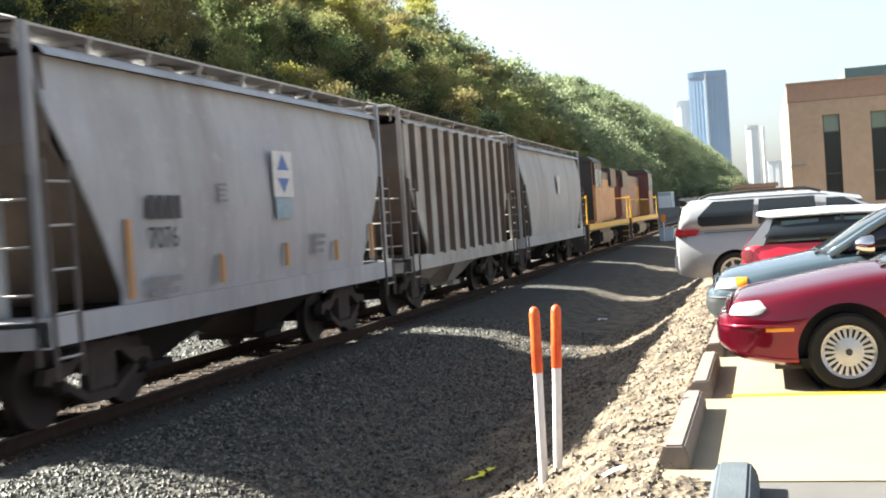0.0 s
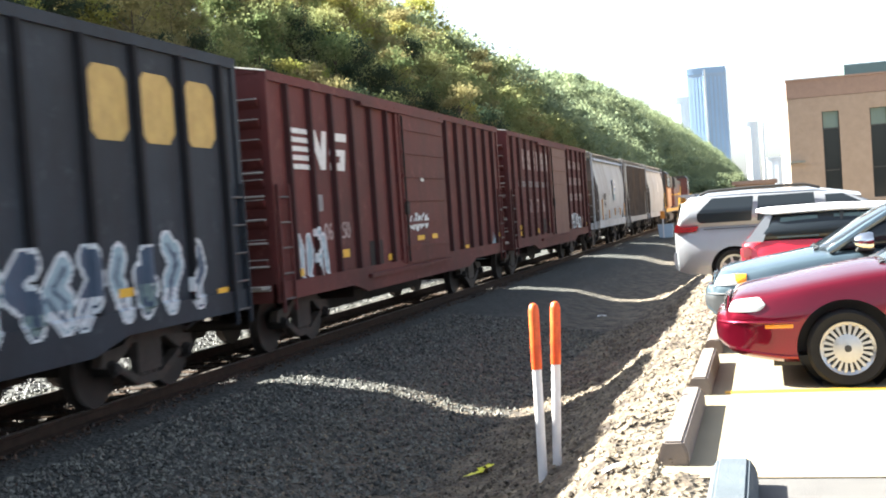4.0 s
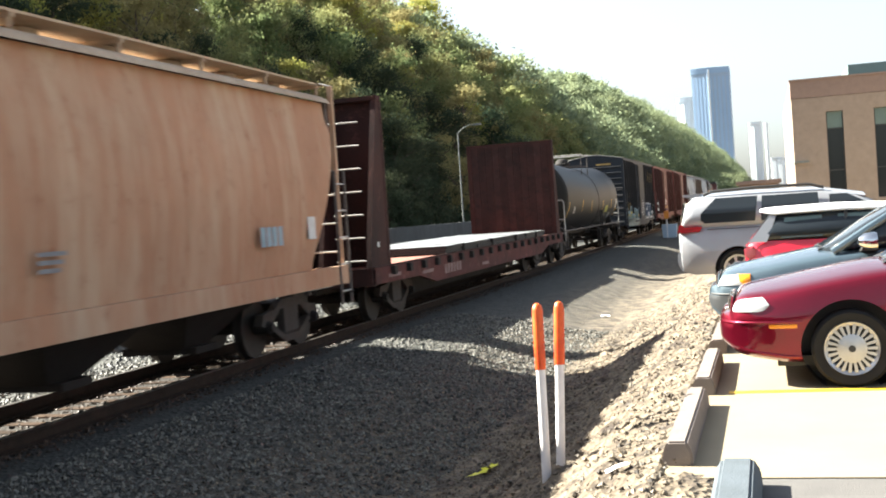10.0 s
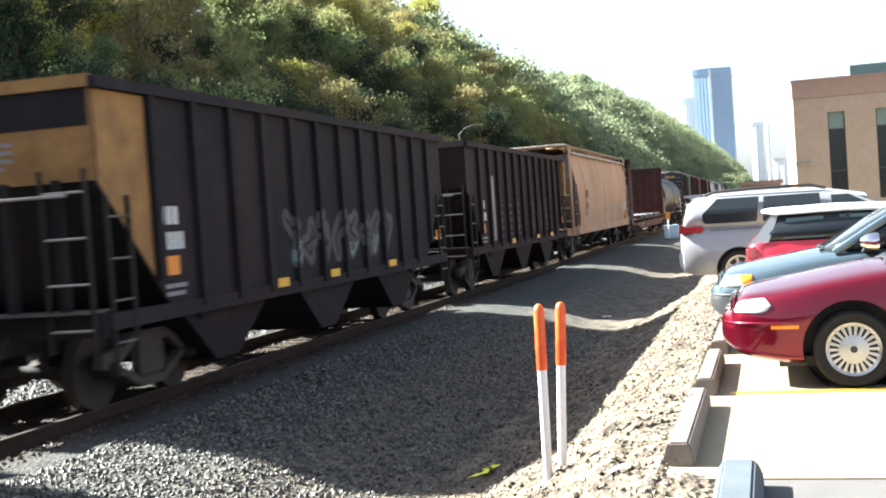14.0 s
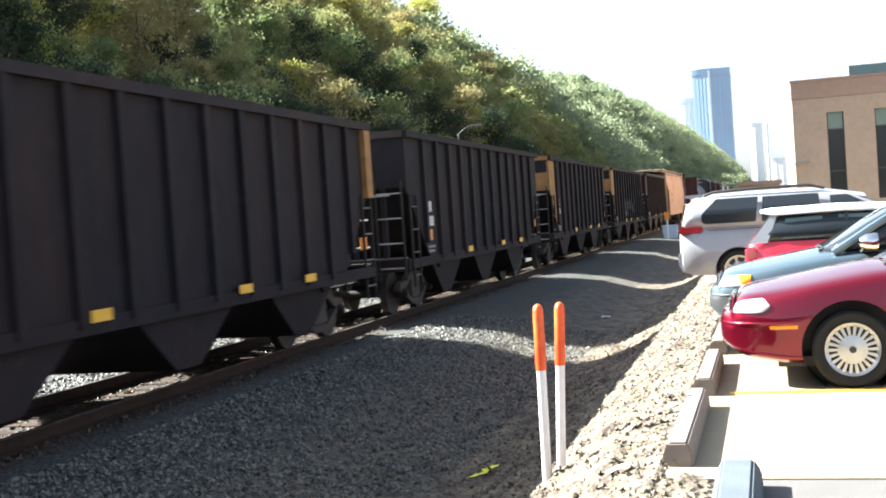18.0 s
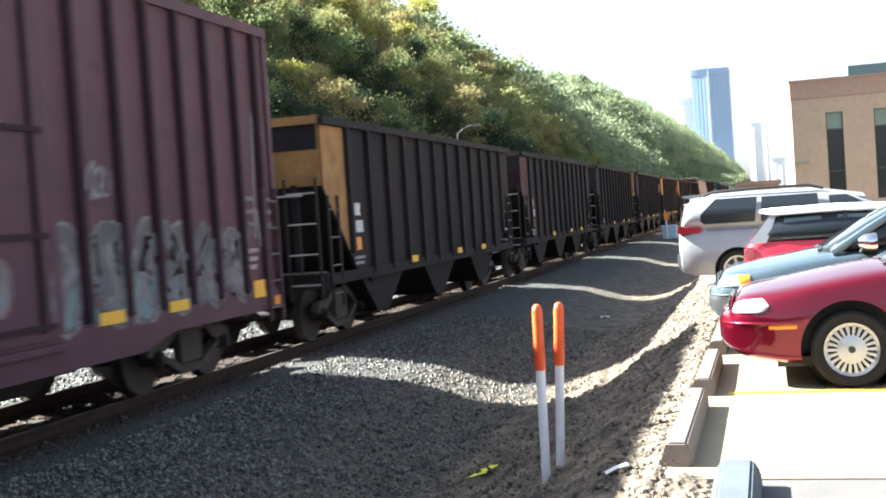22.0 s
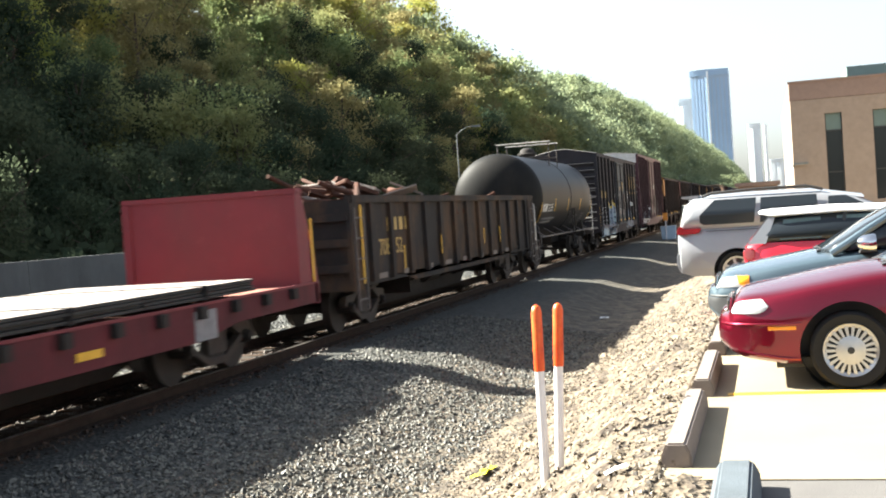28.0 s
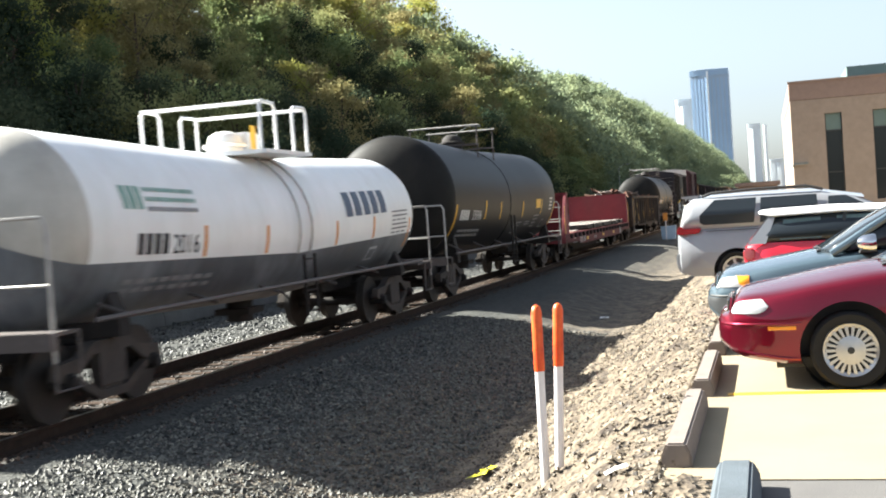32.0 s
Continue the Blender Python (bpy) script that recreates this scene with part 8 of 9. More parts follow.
c = covered_hopper("covered_hopper", "light grey smooth-sided covered hopper with black lettering and blue badge", 10.0, 11.35, 3.95, "grey_hopper", True, 0, 2, 1.9, end_mat="hopper_end")
x = 1.600
part("marking", blocks(G(), x, 2.03, 2.20, 0.84, 0.28, 4), M["dark_mark"], c)
put_words(c, "7076", 0.36, M["dark_mark"], x, 2.0, 1.86)
part("marking", bars(G(), x - 0.003, 2.02, 1.28, 0.7, 0.28, 2), M["grey_mark"], c)
part("badge", G().box(x - 0.015, x, 5.68, 6.39, 2.46, 3.14), M["white_mark"], c, "white badge panel")
part("badge_mark", G().prism([(5.82, 2.86), (6.03, 3.1), (6.25, 2.86)], "x", x, x + 0.004).prism([(5.82, 2.74), (6.25, 2.74), (6.03, 2.52)], "x", x, x + 0.004), M["blue_mark"], c)
part("badge_panel", G().box(x - 0.015, x, 5.72, 6.32, 2.14, 2.45), M["spray_pale"], c)
part("marking", bars(G(), x, 3.88, 2.38, 0.24, 0.28, 4), M["grey_mark"], c)
part("marking", bars(G(), x, 7.1, 1.55, 0.5, 0.35, 3), M["grey_mark"], c)
for y, z, w, h in ((1.56, 1.31, 0.10, 0.9), (3.84, 1.34, 0.1, 0.37), (6.0, 1.44, 0.1, 0.34), (8.08, 1.42, 0.1, 0.33), (9.88, 1.38, 0.11, 0.6)):
    part("reflector", G().box(x - 0.05, x, y, y + w * 0.8, z, z + h), M["orange_faded"], c)

c = boxcar("boxcar", "oxide-brown outside-post boxcar with worn white lettering", -7.75, 15.4, 4.26, "brown_box", True, (0.65, 1.6, 2.65, 3.7, 4.75, 5.8, 10.4, 11.5, 12.7, 13.8, 14.75), (6.75, 9.85), "door_brown", post_mat="post_brown", seams=13)
x = 1.504
for i, y in enumerate((1.55, 2.3, 3.05, 3.8, 4.55, 5.3, 6.02)):
    part("company_mark", blocks(G(), x, y, 3.22, 0.5, 0.62, 2, 0.35), M["worn_white"], c)
tagged(part("marking", blocks(G(), x, 1.5, 2.68, 4.9, 0.17, 22, 0.4), M["grey_mark"], c), kind="stuff")
for y, digits in ((2.85, "51"), (3.9, "17"), (4.92, "36")):
    put_words(c, digits, 0.60, M["chalk_white"], x + 0.008, y, 1.88)
for z in (3.42, 2.8, 2.2):
    part("company_mark", blocks(G(), x, 10.95, z, 3.0, 0.28, 8, 0.45), M["worn_white"], c)
sprayed(c, POSTS[c.name], 10.8, 1.15, 2.2, 0.66, 5, ["grey_mark"], "spray_white", 1, 0.05)
part("marking", G().box(x, x + 0.004, 13.6, 13.95, 1.3, 1.6), M["worn_white"], c)
part("grime_patch", G().box(x, x + 0.004, 4.75, 5.6, 1.2, 1.65), M["dark_steel"], c)
yellow_marks(c, x + 0.004, [(1.36, 1.40, 0.45, 0.13), (1.36, 1.22, 0.48, 0.13), (3.9, 1.22, 0.42, 0.14), (5.9, 1.38, 0.38, 0.12), (10.0, 1.1, 0.45, 0.12), (12.9, 1.05, 0.4, 0.12), (14.6, 1.2, 0.3, 0.12), (14.6, 1.02, 0.3, 0.12)])

c = boxcar("boxcar", "oxide-red outside-post boxcar with white stripes and spray-painted graffiti", -24.35, 15.5, 4.26, "red_box", True, (0.75, 1.68, 2.64, 3.62, 4.64, 5.6, 9.95, 10.9, 11.85, 12.8, 13.75, 14.65), (6.35, 9.45), "red_box", post_mat="post_brown")
for i in range(5):
    part("company_mark", G().box(x, x + 0.004, 0.72 + 0.02 * i, 1.75, 3.41 - i * 0.14, 3.49 - i * 0.14), M["white_mark"], c)
part("company_mark", G().prism([(1.620, 2.860), (1.790, 2.860), (1.875, 3.217), (2.130, 2.860), (2.343, 2.860), (2.470, 3.499), (2.258, 3.499), (2.189, 3.170), (1.960, 3.499), (1.748, 3.499)], "x", x, x + 0.005), M["white_mark"], c)
part("company_mark", G().prism([(2.555, 2.860), (3.235, 2.860), (3.320, 3.217), (2.853, 3.217), (2.869, 3.358), (3.405, 3.358), (3.430, 3.499), (2.640, 3.499), (2.555, 3.104), (3.065, 3.104), (3.040, 2.992), (2.572, 2.992)], "x", x, x + 0.005), M["white_mark"], c)
part("marking", blocks(G(), x, 1.69, 2.18, 0.47, 0.27, 2), M["grey_mark"], c)
put_words(c, "06", 0.40, M["chalk_white"], x, 2.09, 1.70)
put_words(c, "250", 0.40, M["chalk_white"], x, 2.74, 1.70)
sprayed(c, POSTS[c.name], 0.9, 1.15, 1.4, 0.8, 4, ["spray_pale"], "spray_white", 2, 0.05)
part("graffiti", scrawl(G(), rnd, x + 0.085, 6.7, 1.72, 1.25, 0.36, 7, fat=0.07), M["spray_white"], c)
part("marking", blocks(G(), x, 5.55, 2.3, 0.22, 0.3, 1), M["white_mark"], c)
part("marking", blocks(G(), x + 0.08, 7.6, 2.72, 0.28, 0.12, 1), M["white_mark"], c)
part("grime_patch", G().box(x, x + 0.004, 4.3, 5.05, 1.15, 1.6), M["dark_steel"], c)
part("graffiti", scrawl(G(), rnd, x, 14.2, 1.0, 0.5, 0.5, 4, fat=0.05), M["spray_pale"], c)
yellow_marks(c, x + 0.004, [(0.70, 1.18, 0.09, 0.57), (0.70, 1.18, 0.4, 0.12), (2.75, 1.37, 0.45, 0.14), (5.36, 1.19, 0.42, 0.12), (7.95, 1.03, 0.45, 0.12), (11.3, 1.1, 0.35, 0.13), (12.8, 1.25, 0.3, 0.12), (14.9, 1.3, 0.25, 0.12)])
yellow_marks(c, x + 0.08, [(7.1, 1.5, 0.5, 0.1), (8.2, 1.5, 0.4, 0.1)])

c = boxcar("boxcar", "slate-black outside-post boxcar with gold lettering and pale graffiti", -40.85, 15.6, 4.30, "black_box", True, 6, (6.4, 9.2), "black_box", door_style="fine", post_mat="post_dark")
for y in (11.86, 12.95, 14.05):
    part("company_mark", G().prism([(y, 3.2), (y + 0.16, 3.06), (y + 0.66, 3.06), (y + 0.82, 3.2), (y + 0.82, 3.76), (y + 0.66, 3.9), (y + 0.16, 3.9), (y, 3.76)], "x", x, x + 0.004), M["gold"], c)
part("company_mark", blocks(G(), x, 0.66, 2.30, 1.85, 0.31, 4, 0.45), M["gold"], c)
put_words(c, "25347", 0.52, M["gold"], x + 0.01, 1.15, 1.65)
sprayed_field(c, POSTS[c.name], 0.25, 0.74, 6.0, 1.15, "spray_sage", "spray_pale", 3, 0.5, 1.25, lines=12, ink="spray_green")
sprayed_field(c, POSTS[c.name], 0.9, 1.0, 2.1, 0.55, "spray_green", "spray_yellow", 34, 0.6, 0.7)
part("graffiti", scrawl(G(), rnd, x + 0.085, 7.3, 1.2, 1.25, 0.9, 6, fat=0.08), M["spray_white"], c)
sprayed(c, POSTS[c.name], 9.5, 1.0, 4.8, 1.05, 8, ["spray_pale", "spray_dark"], "spray_white", 4, 0.12)
yellow_marks(c, x + 0.01, [(0.55, 1.7, 0.2, 0.42)], "orange_mark")
yellow_marks(c, x + 0.01, [(1.6, 1.12, 0.55, 0.26), (4.0, 1.2, 0.5, 0.13), (5.9, 1.2, 0.4, 0.13), (8.0, 0.98, 0.4, 0.1), (10.5, 1.02, 0.4, 0.13), (12.2, 1.3, 0.3, 0.1), (14.6, 1.1, 0.3, 0.12)])
for i in range(2):
    part("panel_seam", G().box(x - 0.002, x + 0.006, 0.5, 6.7, 2.35 + i * 0.75, 2.38 + i * 0.75), M["black_box"], c)
part("marking", blocks(G(), 0.0, 0.0, 4.0, 1.0, 0.08, 1), M["gold"], c).matrix_basis = pose(0.15, 0.06, 0, 0, 0, -90)

R1, Z1 = 1.46, 2.38
c = tank_car("tank_car", "satin black tank car with yellow reflector stripes", -59.9, 17.3, R1, Z1, "tank_black", (2.0, 16.35), tall=0.5, mid=9.8, stripes=(2.33, 5.5, 8.0, 11.4, 14.3, 16.3), rails=(8.85, 10.6), h=0.62, rail_near=1.34, truck_near=2.4)
for t in c.children:
    if t.name.startswith("truck") and t.location.y < 3:
        t.location.y = 2.2
on_barrel(c, R1, Z1, 12.32, -26, 0.90, 0.32, "dull_placard", 1, "placard")
for k in range(4):
    on_barrel(c, R1, Z1, 15.7, -22 + 4.4 * k, 0.7, 0.085, "white_mark", 2, "placard")
on_barrel(c, R1, Z1, 14.3, -40, 0.3, 0.28, "white_mark", 1, "placard")
on_barrel(c, R1, Z1, 3.5, -25, 0.34, 0.26, "white_mark", 2)
for k in range(3):
    on_barrel(c, R1, Z1, 3.3, -36 - 6 * k, 1.9 - 0.4 * k, 0.05, "faint_mark", 6)
for k in range(3):
    on_barrel(c, R1, Z1, 11.5, -32 - 5 * k, 1.5 - 0.3 * k, 0.06, "grey_mark", 5)
    on_barrel(c, R1, Z1, 13.7, -30 - 5 * k, 0.7, 0.06, "grey_mark", 3)

sag(c, 9.4, 7.2, 0.17)

c = bulkhead_flat("bulkhead_flatcar", "rusty red bulkhead flatcar carrying pale flat slabs", -80.35, 20.6, 4.26, "flat_rust", 1.10, sill_mat="flat_side", board_mat="board_rust", inset=2.75, deep=1.02, front=(0.45, 0.68))
slab_load(c, "pale grey flat slab", 5.25, 17.2, 1.13, 2, 1.46, "board", "slab_side", 3, 0.085)
part("company_mark", blocks(G(), 1.505, 4.9, 0.70, 1.5, 0.2, 6, 0.3), M["worn_pink"], c)
for y0, w, z in ((0.95, 0.75, 0.86), (3.2, 0.8, 0.78), (8.4, 0.7, 0.66)):
    part("marking", bars(G(), 1.505, y0, z, w, 0.12, 1), M["worn_pink"], c)
part("reflector", G().box(1.506, 1.51, 0.42, 0.52, 1.48, 1.58), M["white_mark"], c)

c = covered_hopper("covered_hopper", "faded orange smooth-sided covered hopper with pale streaks", -98.6, 17.2, 4.0, "orange_hopper", True, 0, 4, 2.0, roof_mat="hopper_roof_tan", end_mat="hopper_end")
x = 1.60
part("marking", blocks(G(), x - 0.03, 2.6, 2.35, 0.6, 0.3, 4), M["hopper_end"], c)
part("marking", blocks(G(), x - 0.03, 2.65, 1.9, 0.5, 0.25, 2), M["hopper_end"], c)
part("marking", G().box(x - 0.03, x - 0.026, 2.75, 3.05, 1.66, 1.8), M["blue_mark"], c)
part("marking", bars(G(), x, 8.2, 1.65, 0.5, 0.25, 3), M["grey_mark"], c)
part("marking", blocks(G(), x, 13.4, 1.7, 0.8, 0.28, 4), M["spray_pale"], c)
part("marking", G().box(x - 0.06, x - 0.056, 15.3, 15.6, 1.75, 2.1), M["white_mark"], c)

# seven coal hoppers
PITCH, LH = 15.96, 13.85
specs = [("coal_rust", None, 1, "maroon-black open coal hopper with white panels and rust"),
         ("coal_black", "ochre", 2, "sooty black open coal hopper with an ochre end and faded graffiti"),
         ("coal_black", "ochre", 2, "sooty black open coal hopper with an ochre rusted end"),
         ("coal_black", None, 0, "sooty black open coal hopper with orange reflectors"),
         ("coal_black", None, 1, "sooty black open coal hopper with an ochre corner"),
         ("coal_black", "coal_rust", 0, "sooty black open coal hopper with a rusty end"),
         ("coal_black", "ochre", 2, "sooty black open coal hopper with an ochre rusted end")]
for i, (m, em, oc, lab) in enumerate(specs):
    c = coal_hopper(lab, -114.6 - PITCH * i, LH + (0.5 if i == 6 else 0), m, end_mat=em, ochre=oc, k=i)
    if i == 5:
        part("stained_bay", G().prism([(0.10, 3.61), (0.10, 2.60), (1.17, 1.50), (1.17, 3.61)], "x", 1.50, 1.504), M["grey_panel"], c, "faded maroon side bay")
        part("end_top_panel", G().box(-1.45, 1.45, 0.07, 0.076, 3.2, 3.73), M["coal_black"], c)
    if i == 0:
        part("worn_panel", G().box(1.503, 1.507, 2.35, 2.95, 1.25, 2.95), M["grey_mark"], c)
        for y in (3.6, 4.7, 5.8, 8.0, 9.2, 10.2):
            part("chalk_mark", chalk_script(G(), rnd, 1.503, y, 1.3, 0.26, 1.0), M["grey_mark"], c)
    if i == 1:
        sprayed(c, ([1.25 + (LH - 2.5) * q / 11 for q in range(12)], 1.5, (99, 99)), 5.0, 1.35, 5.2, 0.95, 8, ["faint_mark"], "faint_mark", 10, 0.12, inner="coal_black")

c = boxcar("boxcar", "plum-brown high-roof boxcar with pale graffiti along the bottom", -227.3, 15.1, 4.86, "plum_box", True, (0.55, 1.25, 2.06, 2.8, 3.55, 4.3, 5.1, 10.0, 10.8, 11.55, 12.3, 13.05, 13.85, 14.55), (5.75, 9.35), "plum_box", sill=0.80, post_mat="post_plum", door_style="panel", roof_mat="roof_metal", peak=0.14, end_ribs=9, pale_top=0.5)
x = 1.504
part("marking", blocks(G(), x, 0.92, 3.14, 1.13, 0.3, 4, 0.45), M["white_mark"], c)
put_words(c, "14 142", 0.40, M["white_mark"], x, 0.92, 2.68)
part("marking", bars(G(), x, 0.95, 2.35, 1.2, 0.2, 2), M["grey_mark"], c)
part("marking", bars(G(), x + 0.08, 7.9, 2.85, 0.75, 0.35, 3), M["white_mark"], c)
part("graffiti", scrawl(G(), rnd, x, 0.08, 2.3, 0.62, 1.5, 4, fat=0.06), M["grey_mark"], c)
sprayed(c, POSTS[c.name], 0.7, 0.82, 4.6, 1.2, 10, ["spray_dusk_pale", "spray_dim", "spray_pale"], "spray_white", 5, 0.11, skip=0.085)
sprayed(c, POSTS[c.name], 9.35, 0.98, 4.7, 1.25, 6, ["spray_dim"], "spray_mist", 6, 0.26, inner="spray_mist", skip=0.085)
sprayed(c, POSTS[c.name], 9.9, 1.05, 4.2, 1.15, 7, ["spray_dim"], "spray_grey", 16, 0.09, inner="spray_grey", skip=0.085)
part("graffiti", scrawl(G(), rnd, x, 10.2, 2.35, 0.42, 0.5, 3, fat=0.035), M["grey_mark"], c)
for y, z, w in ((13.98, 2.02, 0.42), (13.98, 2.20, 0.42), (13.98, 2.38, 0.42), (14.68, 2.0, 0.32), (14.68, 2.18, 0.32), (14.68, 2.36, 0.32)):
    part("marking", blocks(G(), x, y, z, w, 0.06, 4, 0.4), M["grey_mark"], c)
part("marking", bars(G(), x, 14.03, 1.40, 0.36, 0.34, 3), M["worn_white"], c)
sprayed(c, POSTS[c.name], 6.2, 1.3, 2.4, 0.6, 4, ["worn_pink", "spray_mist"], "worn_pink", 41, 0.2, inner="spray_mist")
sprayed(c, POSTS[c.name], 5.0, 1.55, 0.6, 0.35, 2, ["spray_white"], "spray_white", 42, 0.07)
part("graffiti", scrawl(G(), rnd, x, 14.3, 1.5, 0.45, 2.4, 3, fat=0.06), M["grey_mark"], c)
yellow_marks(c, x + 0.008, [(0.75, 0.85, 0.5, 0.2), (2.05, 1.05, 0.45, 0.3), (4.9, 1.05, 0.4, 0.16), (6.2, 1.15, 0.35, 0.14), ])
yellow_marks(c, x + 0.045, [(10.18, 1.05, 0.5, 0.14), (11.68, 1.05, 0.48, 0.13), (14.05, 1.02, 0.36, 0.24)])
yellow_marks(c, x + 0.045, [(14.72, 0.87, 0.3, 0.13)], "orange_mark")

c = boxcar("boxcar", "worn black boxcar with gold lettering, blue door and white-yellow graffiti", -244.4, 15.5, 4.30, "black_box2", True, (0.5, 1.6, 2.72, 3.9, 5.1, 10.2, 11.45, 12.65, 13.85), (6.2, 9.6), "door_blue", door_style="panel", peak=0.25, post_mat="post_dark")
for y in (11.62, 12.80, 14.02):
    part("company_mark", G().prism([(y, 2.89), (y + 0.14, 2.75), (y + 0.58, 2.75), (y + 0.72, 2.89), (y + 0.72, 3.41), (y + 0.58, 3.55), (y + 0.14, 3.55), (y, 3.41)], "x", x, x + 0.004), M["gold"], c)
    part("company_mark", G().box(x, x + 0.004, y - 0.02, y + 0.74, 2.56, 2.66), M["gold"], c)
part("company_mark", blocks(G(), x, 1.16, 2.35, 1.74, 0.31, 4, 0.4), M["gold"], c)
put_words(c, "155 193", 0.42, M["white_mark"], x, 1.06, 1.66)
part("marking", bars(G(), x, 1.1, 1.1, 1.8, 0.5, 3), M["grey_mark"], c)
sprayed_field(c, POSTS[c.name], 0.45, 0.66, 4.9, 0.55, "spray_pale", "spray_mist", 7, 0.35, 1.4)
sprayed_field(c, POSTS[c.name], 2.78, 0.72, 1.35, 1.5, "spray_dusk_pale", "spray_yellow", 8, 0.2, 0.8, lines=3, ink="spray_dusk")
sprayed_field(c, POSTS[c.name], 4.05, 0.72, 1.35, 1.62, "spray_dusk_pale", "spray_yellow", 18, 0.2, 0.6, lines=4, ink="spray_dusk")
sprayed(c, POSTS[c.name], 3.1, 0.95, 2.1, 1.0, 3, ["spray_pale", "spray_dusk"], "spray_dark", 28, 0.12)
sprayed(c, POSTS[c.name], 9.75, 0.82, 3.3, 1.05, 7, ["spray_dusk_pale", "spray_pale", "spray_dusk"], "spray_dusk", 9, 0.13, skip=0.09)
sprayed(c, POSTS[c.name], 10.4, 0.86, 2.2, 0.7, 4, ["spray_yellow", "spray_pale"], "spray_dark", 19, 0.05, skip=0.09)
part("graffiti", scrawl(G(), rnd, x, 10.5, 2.12, 0.72, 0.7, 4, fat=0.04), M["spray_white"], c)
part("marking", bars(G(), x + 0.08, 7.95, 2.68, 0.72, 0.46, 5), M["gold"], c)
part("marking", bars(G(), x + 0.08, 7.16, 2.74, 0.38, 0.16, 2), M["gold"], c)
part("placard", G().box(x, x + 0.012, 5.5, 6.02, 1.45, 1.80), M["grey_mark"], c, "worn grey stencil panel")
for y, z, w, h, sd in ((6.45, 1.48, 0.42, 0.32, 51), (7.12, 1.52, 0.36, 0.34, 52), (6.5, 2.45, 0.24, 0.09, 53), (7.2, 2.46, 0.3, 0.12, 54), (6.0, 0.9, 0.34, 0.46, 55), (5.46, 0.68, 0.3, 0.3, 56)):
    sprayed(c, POSTS[c.name], y, z, w, h, 1, ["worn_white"], "spray_pale", sd, 0.05)
yellow_marks(c, x + 0.085, [(7.02, 1.21, 0.38, 0.1), (8.75, 1.2, 0.3, 0.1)])
yellow_marks(c, x + 0.045, [(10.75, 1.22, 0.42, 0.09), (12.95, 1.2, 0.44, 0.1)])
sprayed(c, POSTS[c.name], 8.1, 1.5, 0.5, 0.36, 2, ["worn_white"], "grey_mark", 22, 0.07)
sprayed(c, POSTS[c.name], 5.5, 2.3, 0.3, 0.35, 1, ["spray_white"], "spray_white", 23, 0.07)
sprayed(c, POSTS[c.name], 11.9, 1.9, 0.7, 0.3, 2, ["spray_pale"], "spray_white", 24, 0.05)
sprayed(c, POSTS[c.name], 13.9, 1.35, 0.5, 0.75, 1, ["spray_pale"], "spray_white", 25, 0.08)
yellow_marks(c, x + 0.008, [(0.24, 1.1, 0.15, 0.92)])

R2, Z2 = 1.49, 2.45
c = tank_car("tank_car", "black tank car with white stencilled lettering and yellow stripes", -258.4, 12.9, R2, Z2, "tank_black", (1.25, 12.0), tall=0.55, mid=6.7, stripes=(1.1, 3.6, 6.3, 9.2, 12.1), rails=(5.8, 7.45))
barrel_words(c, R2, Z2, 2.35, -20, "23205", 0.36, "white_mark")
on_barrel(c, R2, Z2, 1.4, -20, 0.85, 0.26, "white_mark", 4)
for k in range(2):
    on_barrel(c, R2, Z2, 1.7, -31 - 5 * k, 2.4 - 0.5 * k, 0.07, "grey_mark", 6)
for k in range(4):
    on_barrel(c, R2, Z2, 8.3, -30 - 4 * k, 0.9 - 0.12 * k, 0.04, "grey_mark", 1)
    on_barrel(c, R2, Z2, 9.9, -28 - 4 * k, 0.8 - 0.1 * k, 0.04, "grey_mark", 1)
    on_barrel(c, R2, Z2, 11.55, 0 - 4.4 * k, 0.62 - 0.1 * (k % 2), 0.05, "grey_mark", 1)

gondola(-275.6, 16.3)

c = bulkhead_flat("bulkhead_flatcar", "faded crimson bulkhead flatcar with low ends carrying long boards", -297.3, 20.2, 2.52, "flat_red", 1.07, sill_mat="flat_sill", inset=2.85, belly=0.46, deep=0.85)
slab_load(c, "weathered grey board", 5.75, 17.8, 1.135, 4, 1.46, "old_board", "slab_side", 5, 0.042)
part("slab", G().box(-1.42, 1.16, 3.9, 5.70, 1.075, 1.105), M["old_board"], c, "loose tan board on the deck")
for x0, x1, y0 in ((-1.40, -0.55, 3.2), (-0.45, 0.30, 3.55)):
    part("slab", G().box(x0, x1, y0, y0 + 2.1, 1.108, 1.128), M["old_board"], c, "loose tan board on the deck")
yellow_marks(c, 1.506, [(9.8, 0.73, 0.45, 0.10), (13.3, 0.73, 0.5, 0.09), (5.18, 0.72, 0.40, 0.11)])
part("company_mark", blocks(G(), 1.505, 3.38, 0.66, 0.72, 0.25, 3, 0.35), M["worn_white"], c)
part("company_mark", blocks(G(), 1.505, 4.22, 0.68, 0.68, 0.22, 3, 0.35), M["grey_mark"], c)
part("marking", bars(G(), 1.505, 7.1, 0.70, 0.85, 0.12, 2), M["grey_mark"], c)
part("marking", bars(G(), 1.505, 1.88, 0.82, 0.47, 0.10, 1), M["worn_white"], c)
part("marking", bars(G(), 1.505, 1.75, 0.70, 0.9, 0.05, 1), M["grey_mark"], c)
yellow_marks(c, 1.506, [(0.12, 1.1, 0.08, 1.0), (19.9, 1.1, 0.08, 1.0)])
part("placard", G().box(1.505, 1.509, 15.9, 16.5, 0.62, 1.0), M["grey_mark"], c)

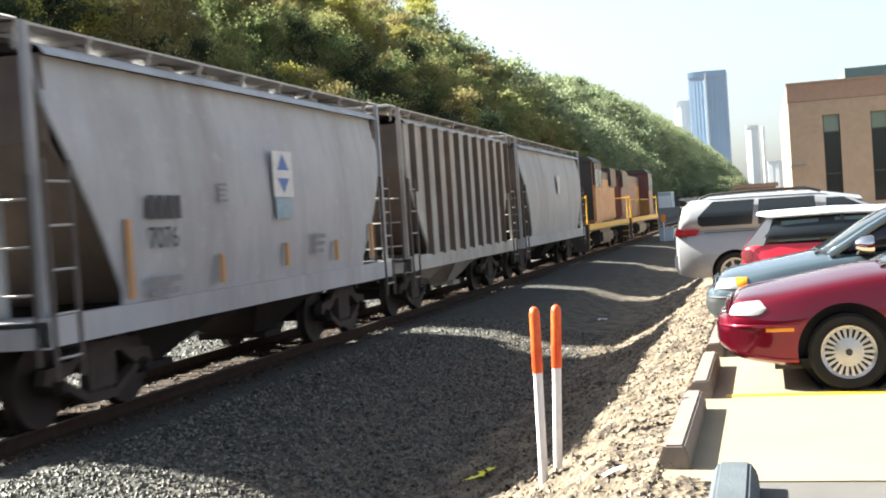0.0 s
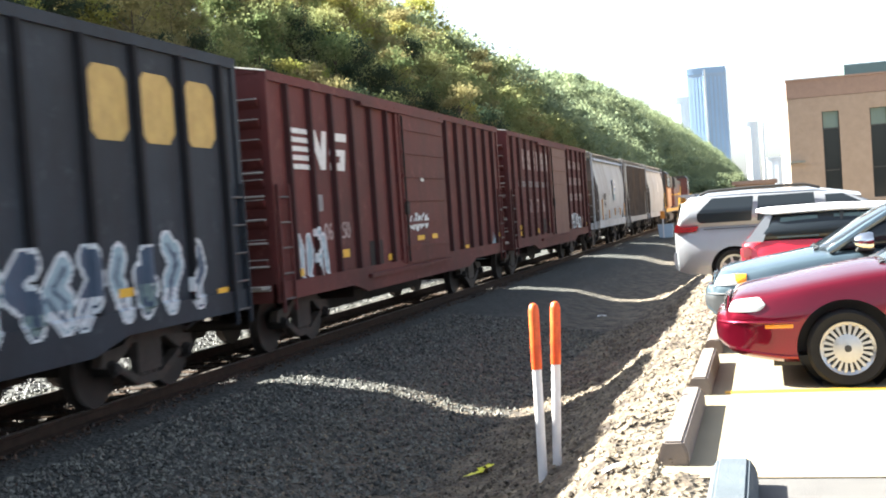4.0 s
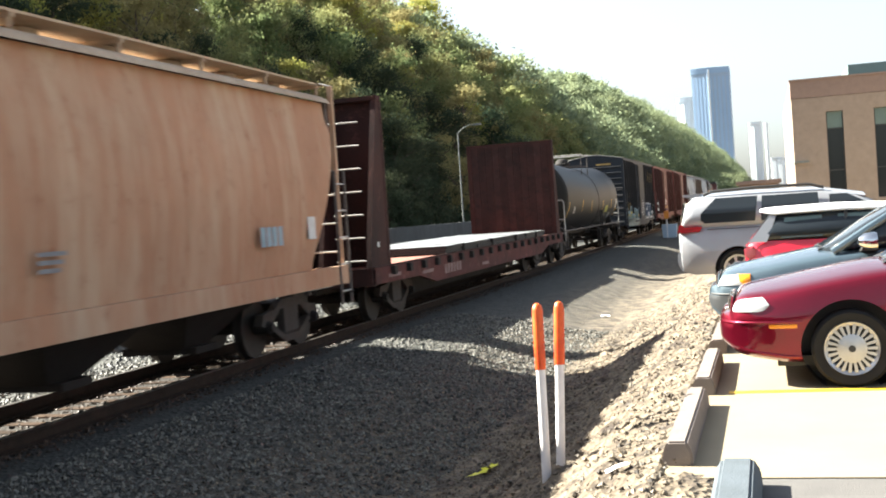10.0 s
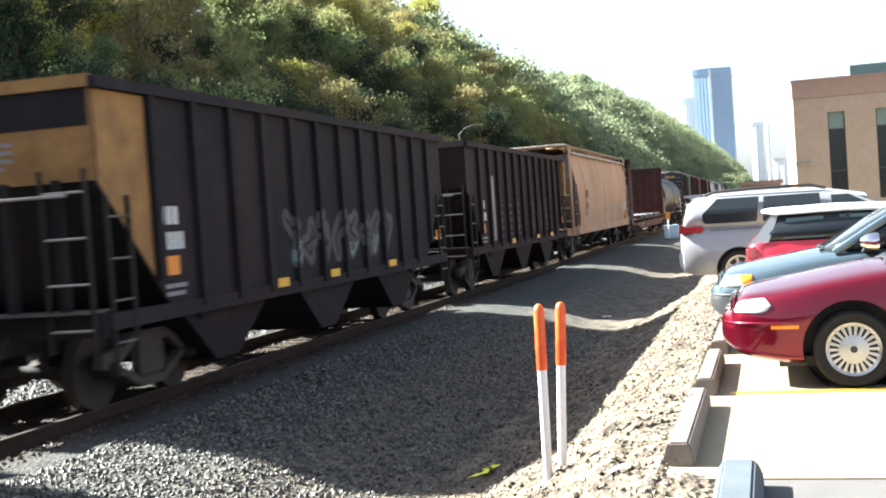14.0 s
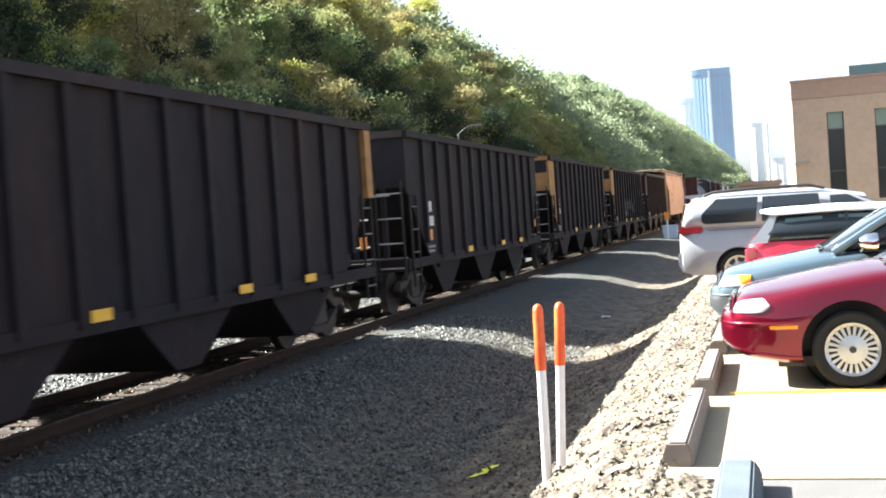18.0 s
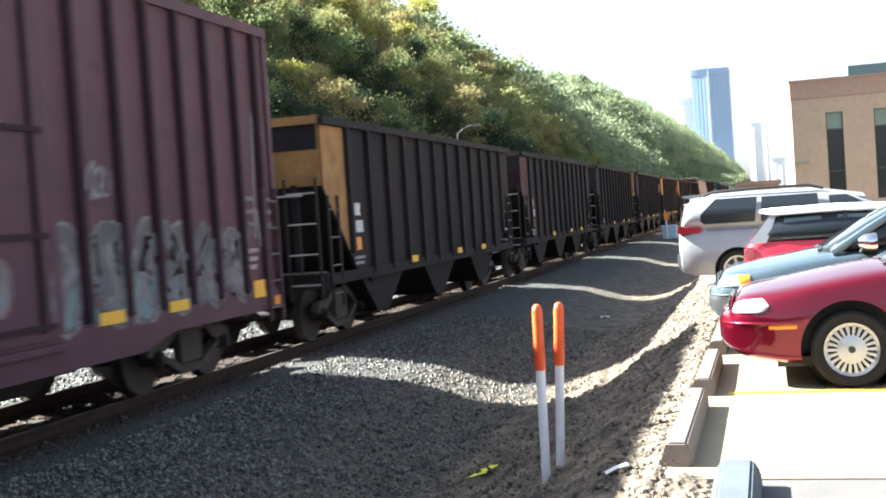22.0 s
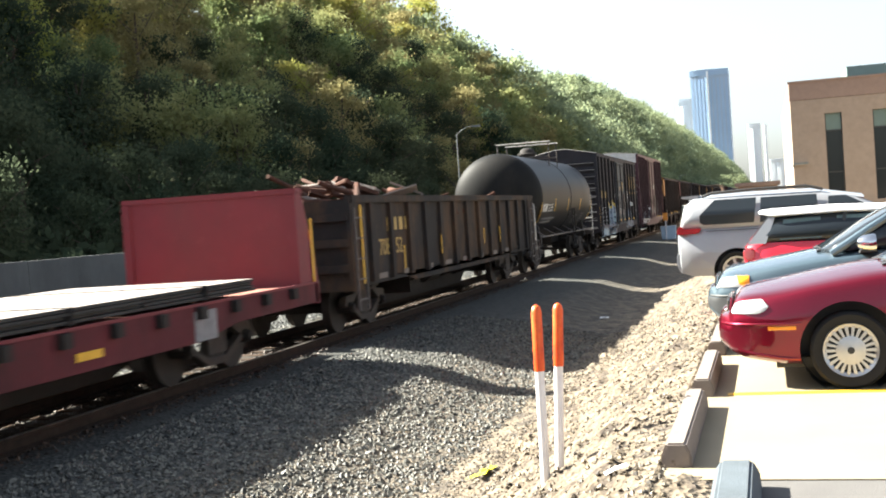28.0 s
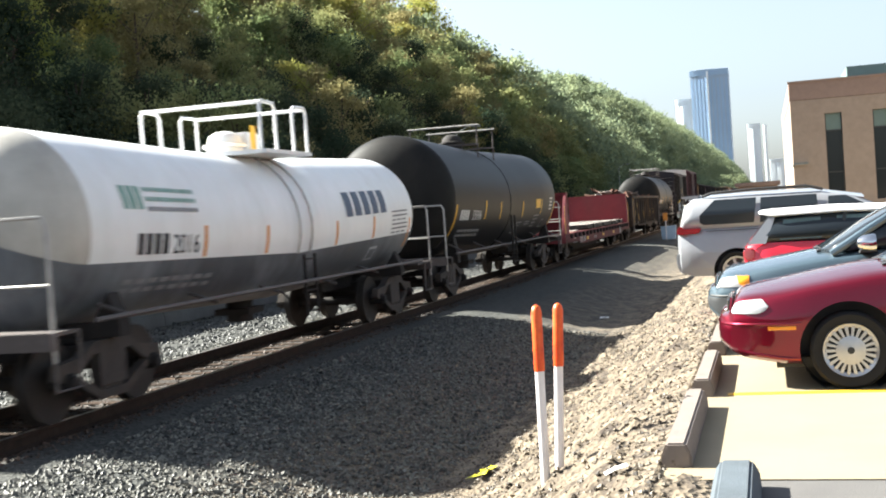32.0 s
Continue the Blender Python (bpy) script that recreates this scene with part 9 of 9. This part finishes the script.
R3, Z3 = 1.52, 2.47
c = tank_car("tank_car", "black tank car with white number and orange-yellow stripes", -313.0, 15.6, R3, Z3, "tank_black", (0.8, 14.0), tall=0.55, mid=6.6, stripes=(0.9, 3.85, 5.6, 8.6, 11.6, 13.8), rails=(5.6, 7.5))
on_barrel(c, R3, Z3, 1.38, -22, 0.86, 0.25, "white_mark", 4)
barrel_words(c, R3, Z3, 2.58, -22, "59396", 0.36, "white_mark")
on_barrel(c, R3, Z3, 10.66, -13, 0.76, 0.28, "yellow", 1, "placard")
for k in range(2):
    on_barrel(c, R3, Z3, 1.6, -34 - 5 * k, 2.2, 0.07, "grey_mark", 7)
for k in range(4):
    on_barrel(c, R3, Z3, 7.8, -28 - 4 * k, 1.1 - 0.2 * k, 0.04, "grey_mark", 1)
    on_barrel(c, R3, Z3, 10.6, -23 - 4.5 * k, 0.85 - 0.1 * k, 0.045, "grey_mark", 1)
    if k < 2:
        on_barrel(c, R3, Z3, 9.4, -29 - 3 * k, 0.75, 0.04, "grey_mark", 1)
    on_barrel(c, R3, Z3, 12.95, -4 - 4.4 * k, 0.5 - 0.08 * (k % 2), 0.05, "white_mark", 1)
on_barrel(c, R3, Z3, 12.2, -40, 0.42, 0.3, "grey_mark", 1, "placard")
on_barrel(c, R3 + 0.003, Z3, 12.25, -38.5, 0.32, 0.22, "tank_black", 1, "placard")

sag(c, 7.2, 6.6, 0.12)

R4, Z4 = 1.22, 2.14
c = tank_car("tank_car", "white and dark grey tank car with white top railings", -328.2, 14.15, R4, Z4, "tank_white", (1.25, 13.4), low="tank_grey", yellow=False, dome="loop", mid=7.35)
on_barrel(c, R4, Z4, 9.45, 3, 2.4, 0.46, "navy_mark", 5, "company_mark")
on_barrel(c, R4, Z4, 2.0, 10, 0.5, 0.30, "green_mark", 3, "company_mark")
for k in range(3):
    on_barrel(c, R4, Z4, 2.55, 21 - 6 * k, 1.3, 0.06, "green_mark" if k < 2 else "grey_mark", 12)
barrel_words(c, R4, Z4, 3.1, -16, "2016", 0.36, "dark_mark")
on_barrel(c, R4, Z4, 2.25, -16, 0.8, 0.26, "dark_mark", 4)
for y in (3.95, 5.95, 8.9, 10.9):
    on_barrel(c, R4, Z4, y, -19, 0.09, 0.42, "orange_mark", 1, "reflector")
for k in range(7):
    on_barrel(c, R4, Z4, 12.05, 2 - 4 * k, 0.98, 0.035, "grey_mark", 3 if k in (2, 5) else 1)
on_barrel(c, R4, Z4, 13.2, -36, 0.07, 0.66, "orange_mark", 1, "reflector")
for k in range(2):
    on_barrel(c, R4, Z4, 2.10, -34 - 6 * k, 2.4, 0.07, "grey_mark", 8)
on_barrel(c, R4, Z4, 10.95, -42, 0.46, 0.30, "pale_panel", 1, "placard")
on_barrel(c, R4 + 0.003, Z4, 11.0, -40.5, 0.36, 0.22, "tank_grey", 1, "placard")
sag(c, 7.35, 6.3, 0.16)


def motions():
    """The train runs along the straight track."""
    for ob, u in CARS:
        walk(ob, [(t, pose(TRACK_X, u + d, RAIL_TOP)) for t, d in enumerate(RUN)])


motions()
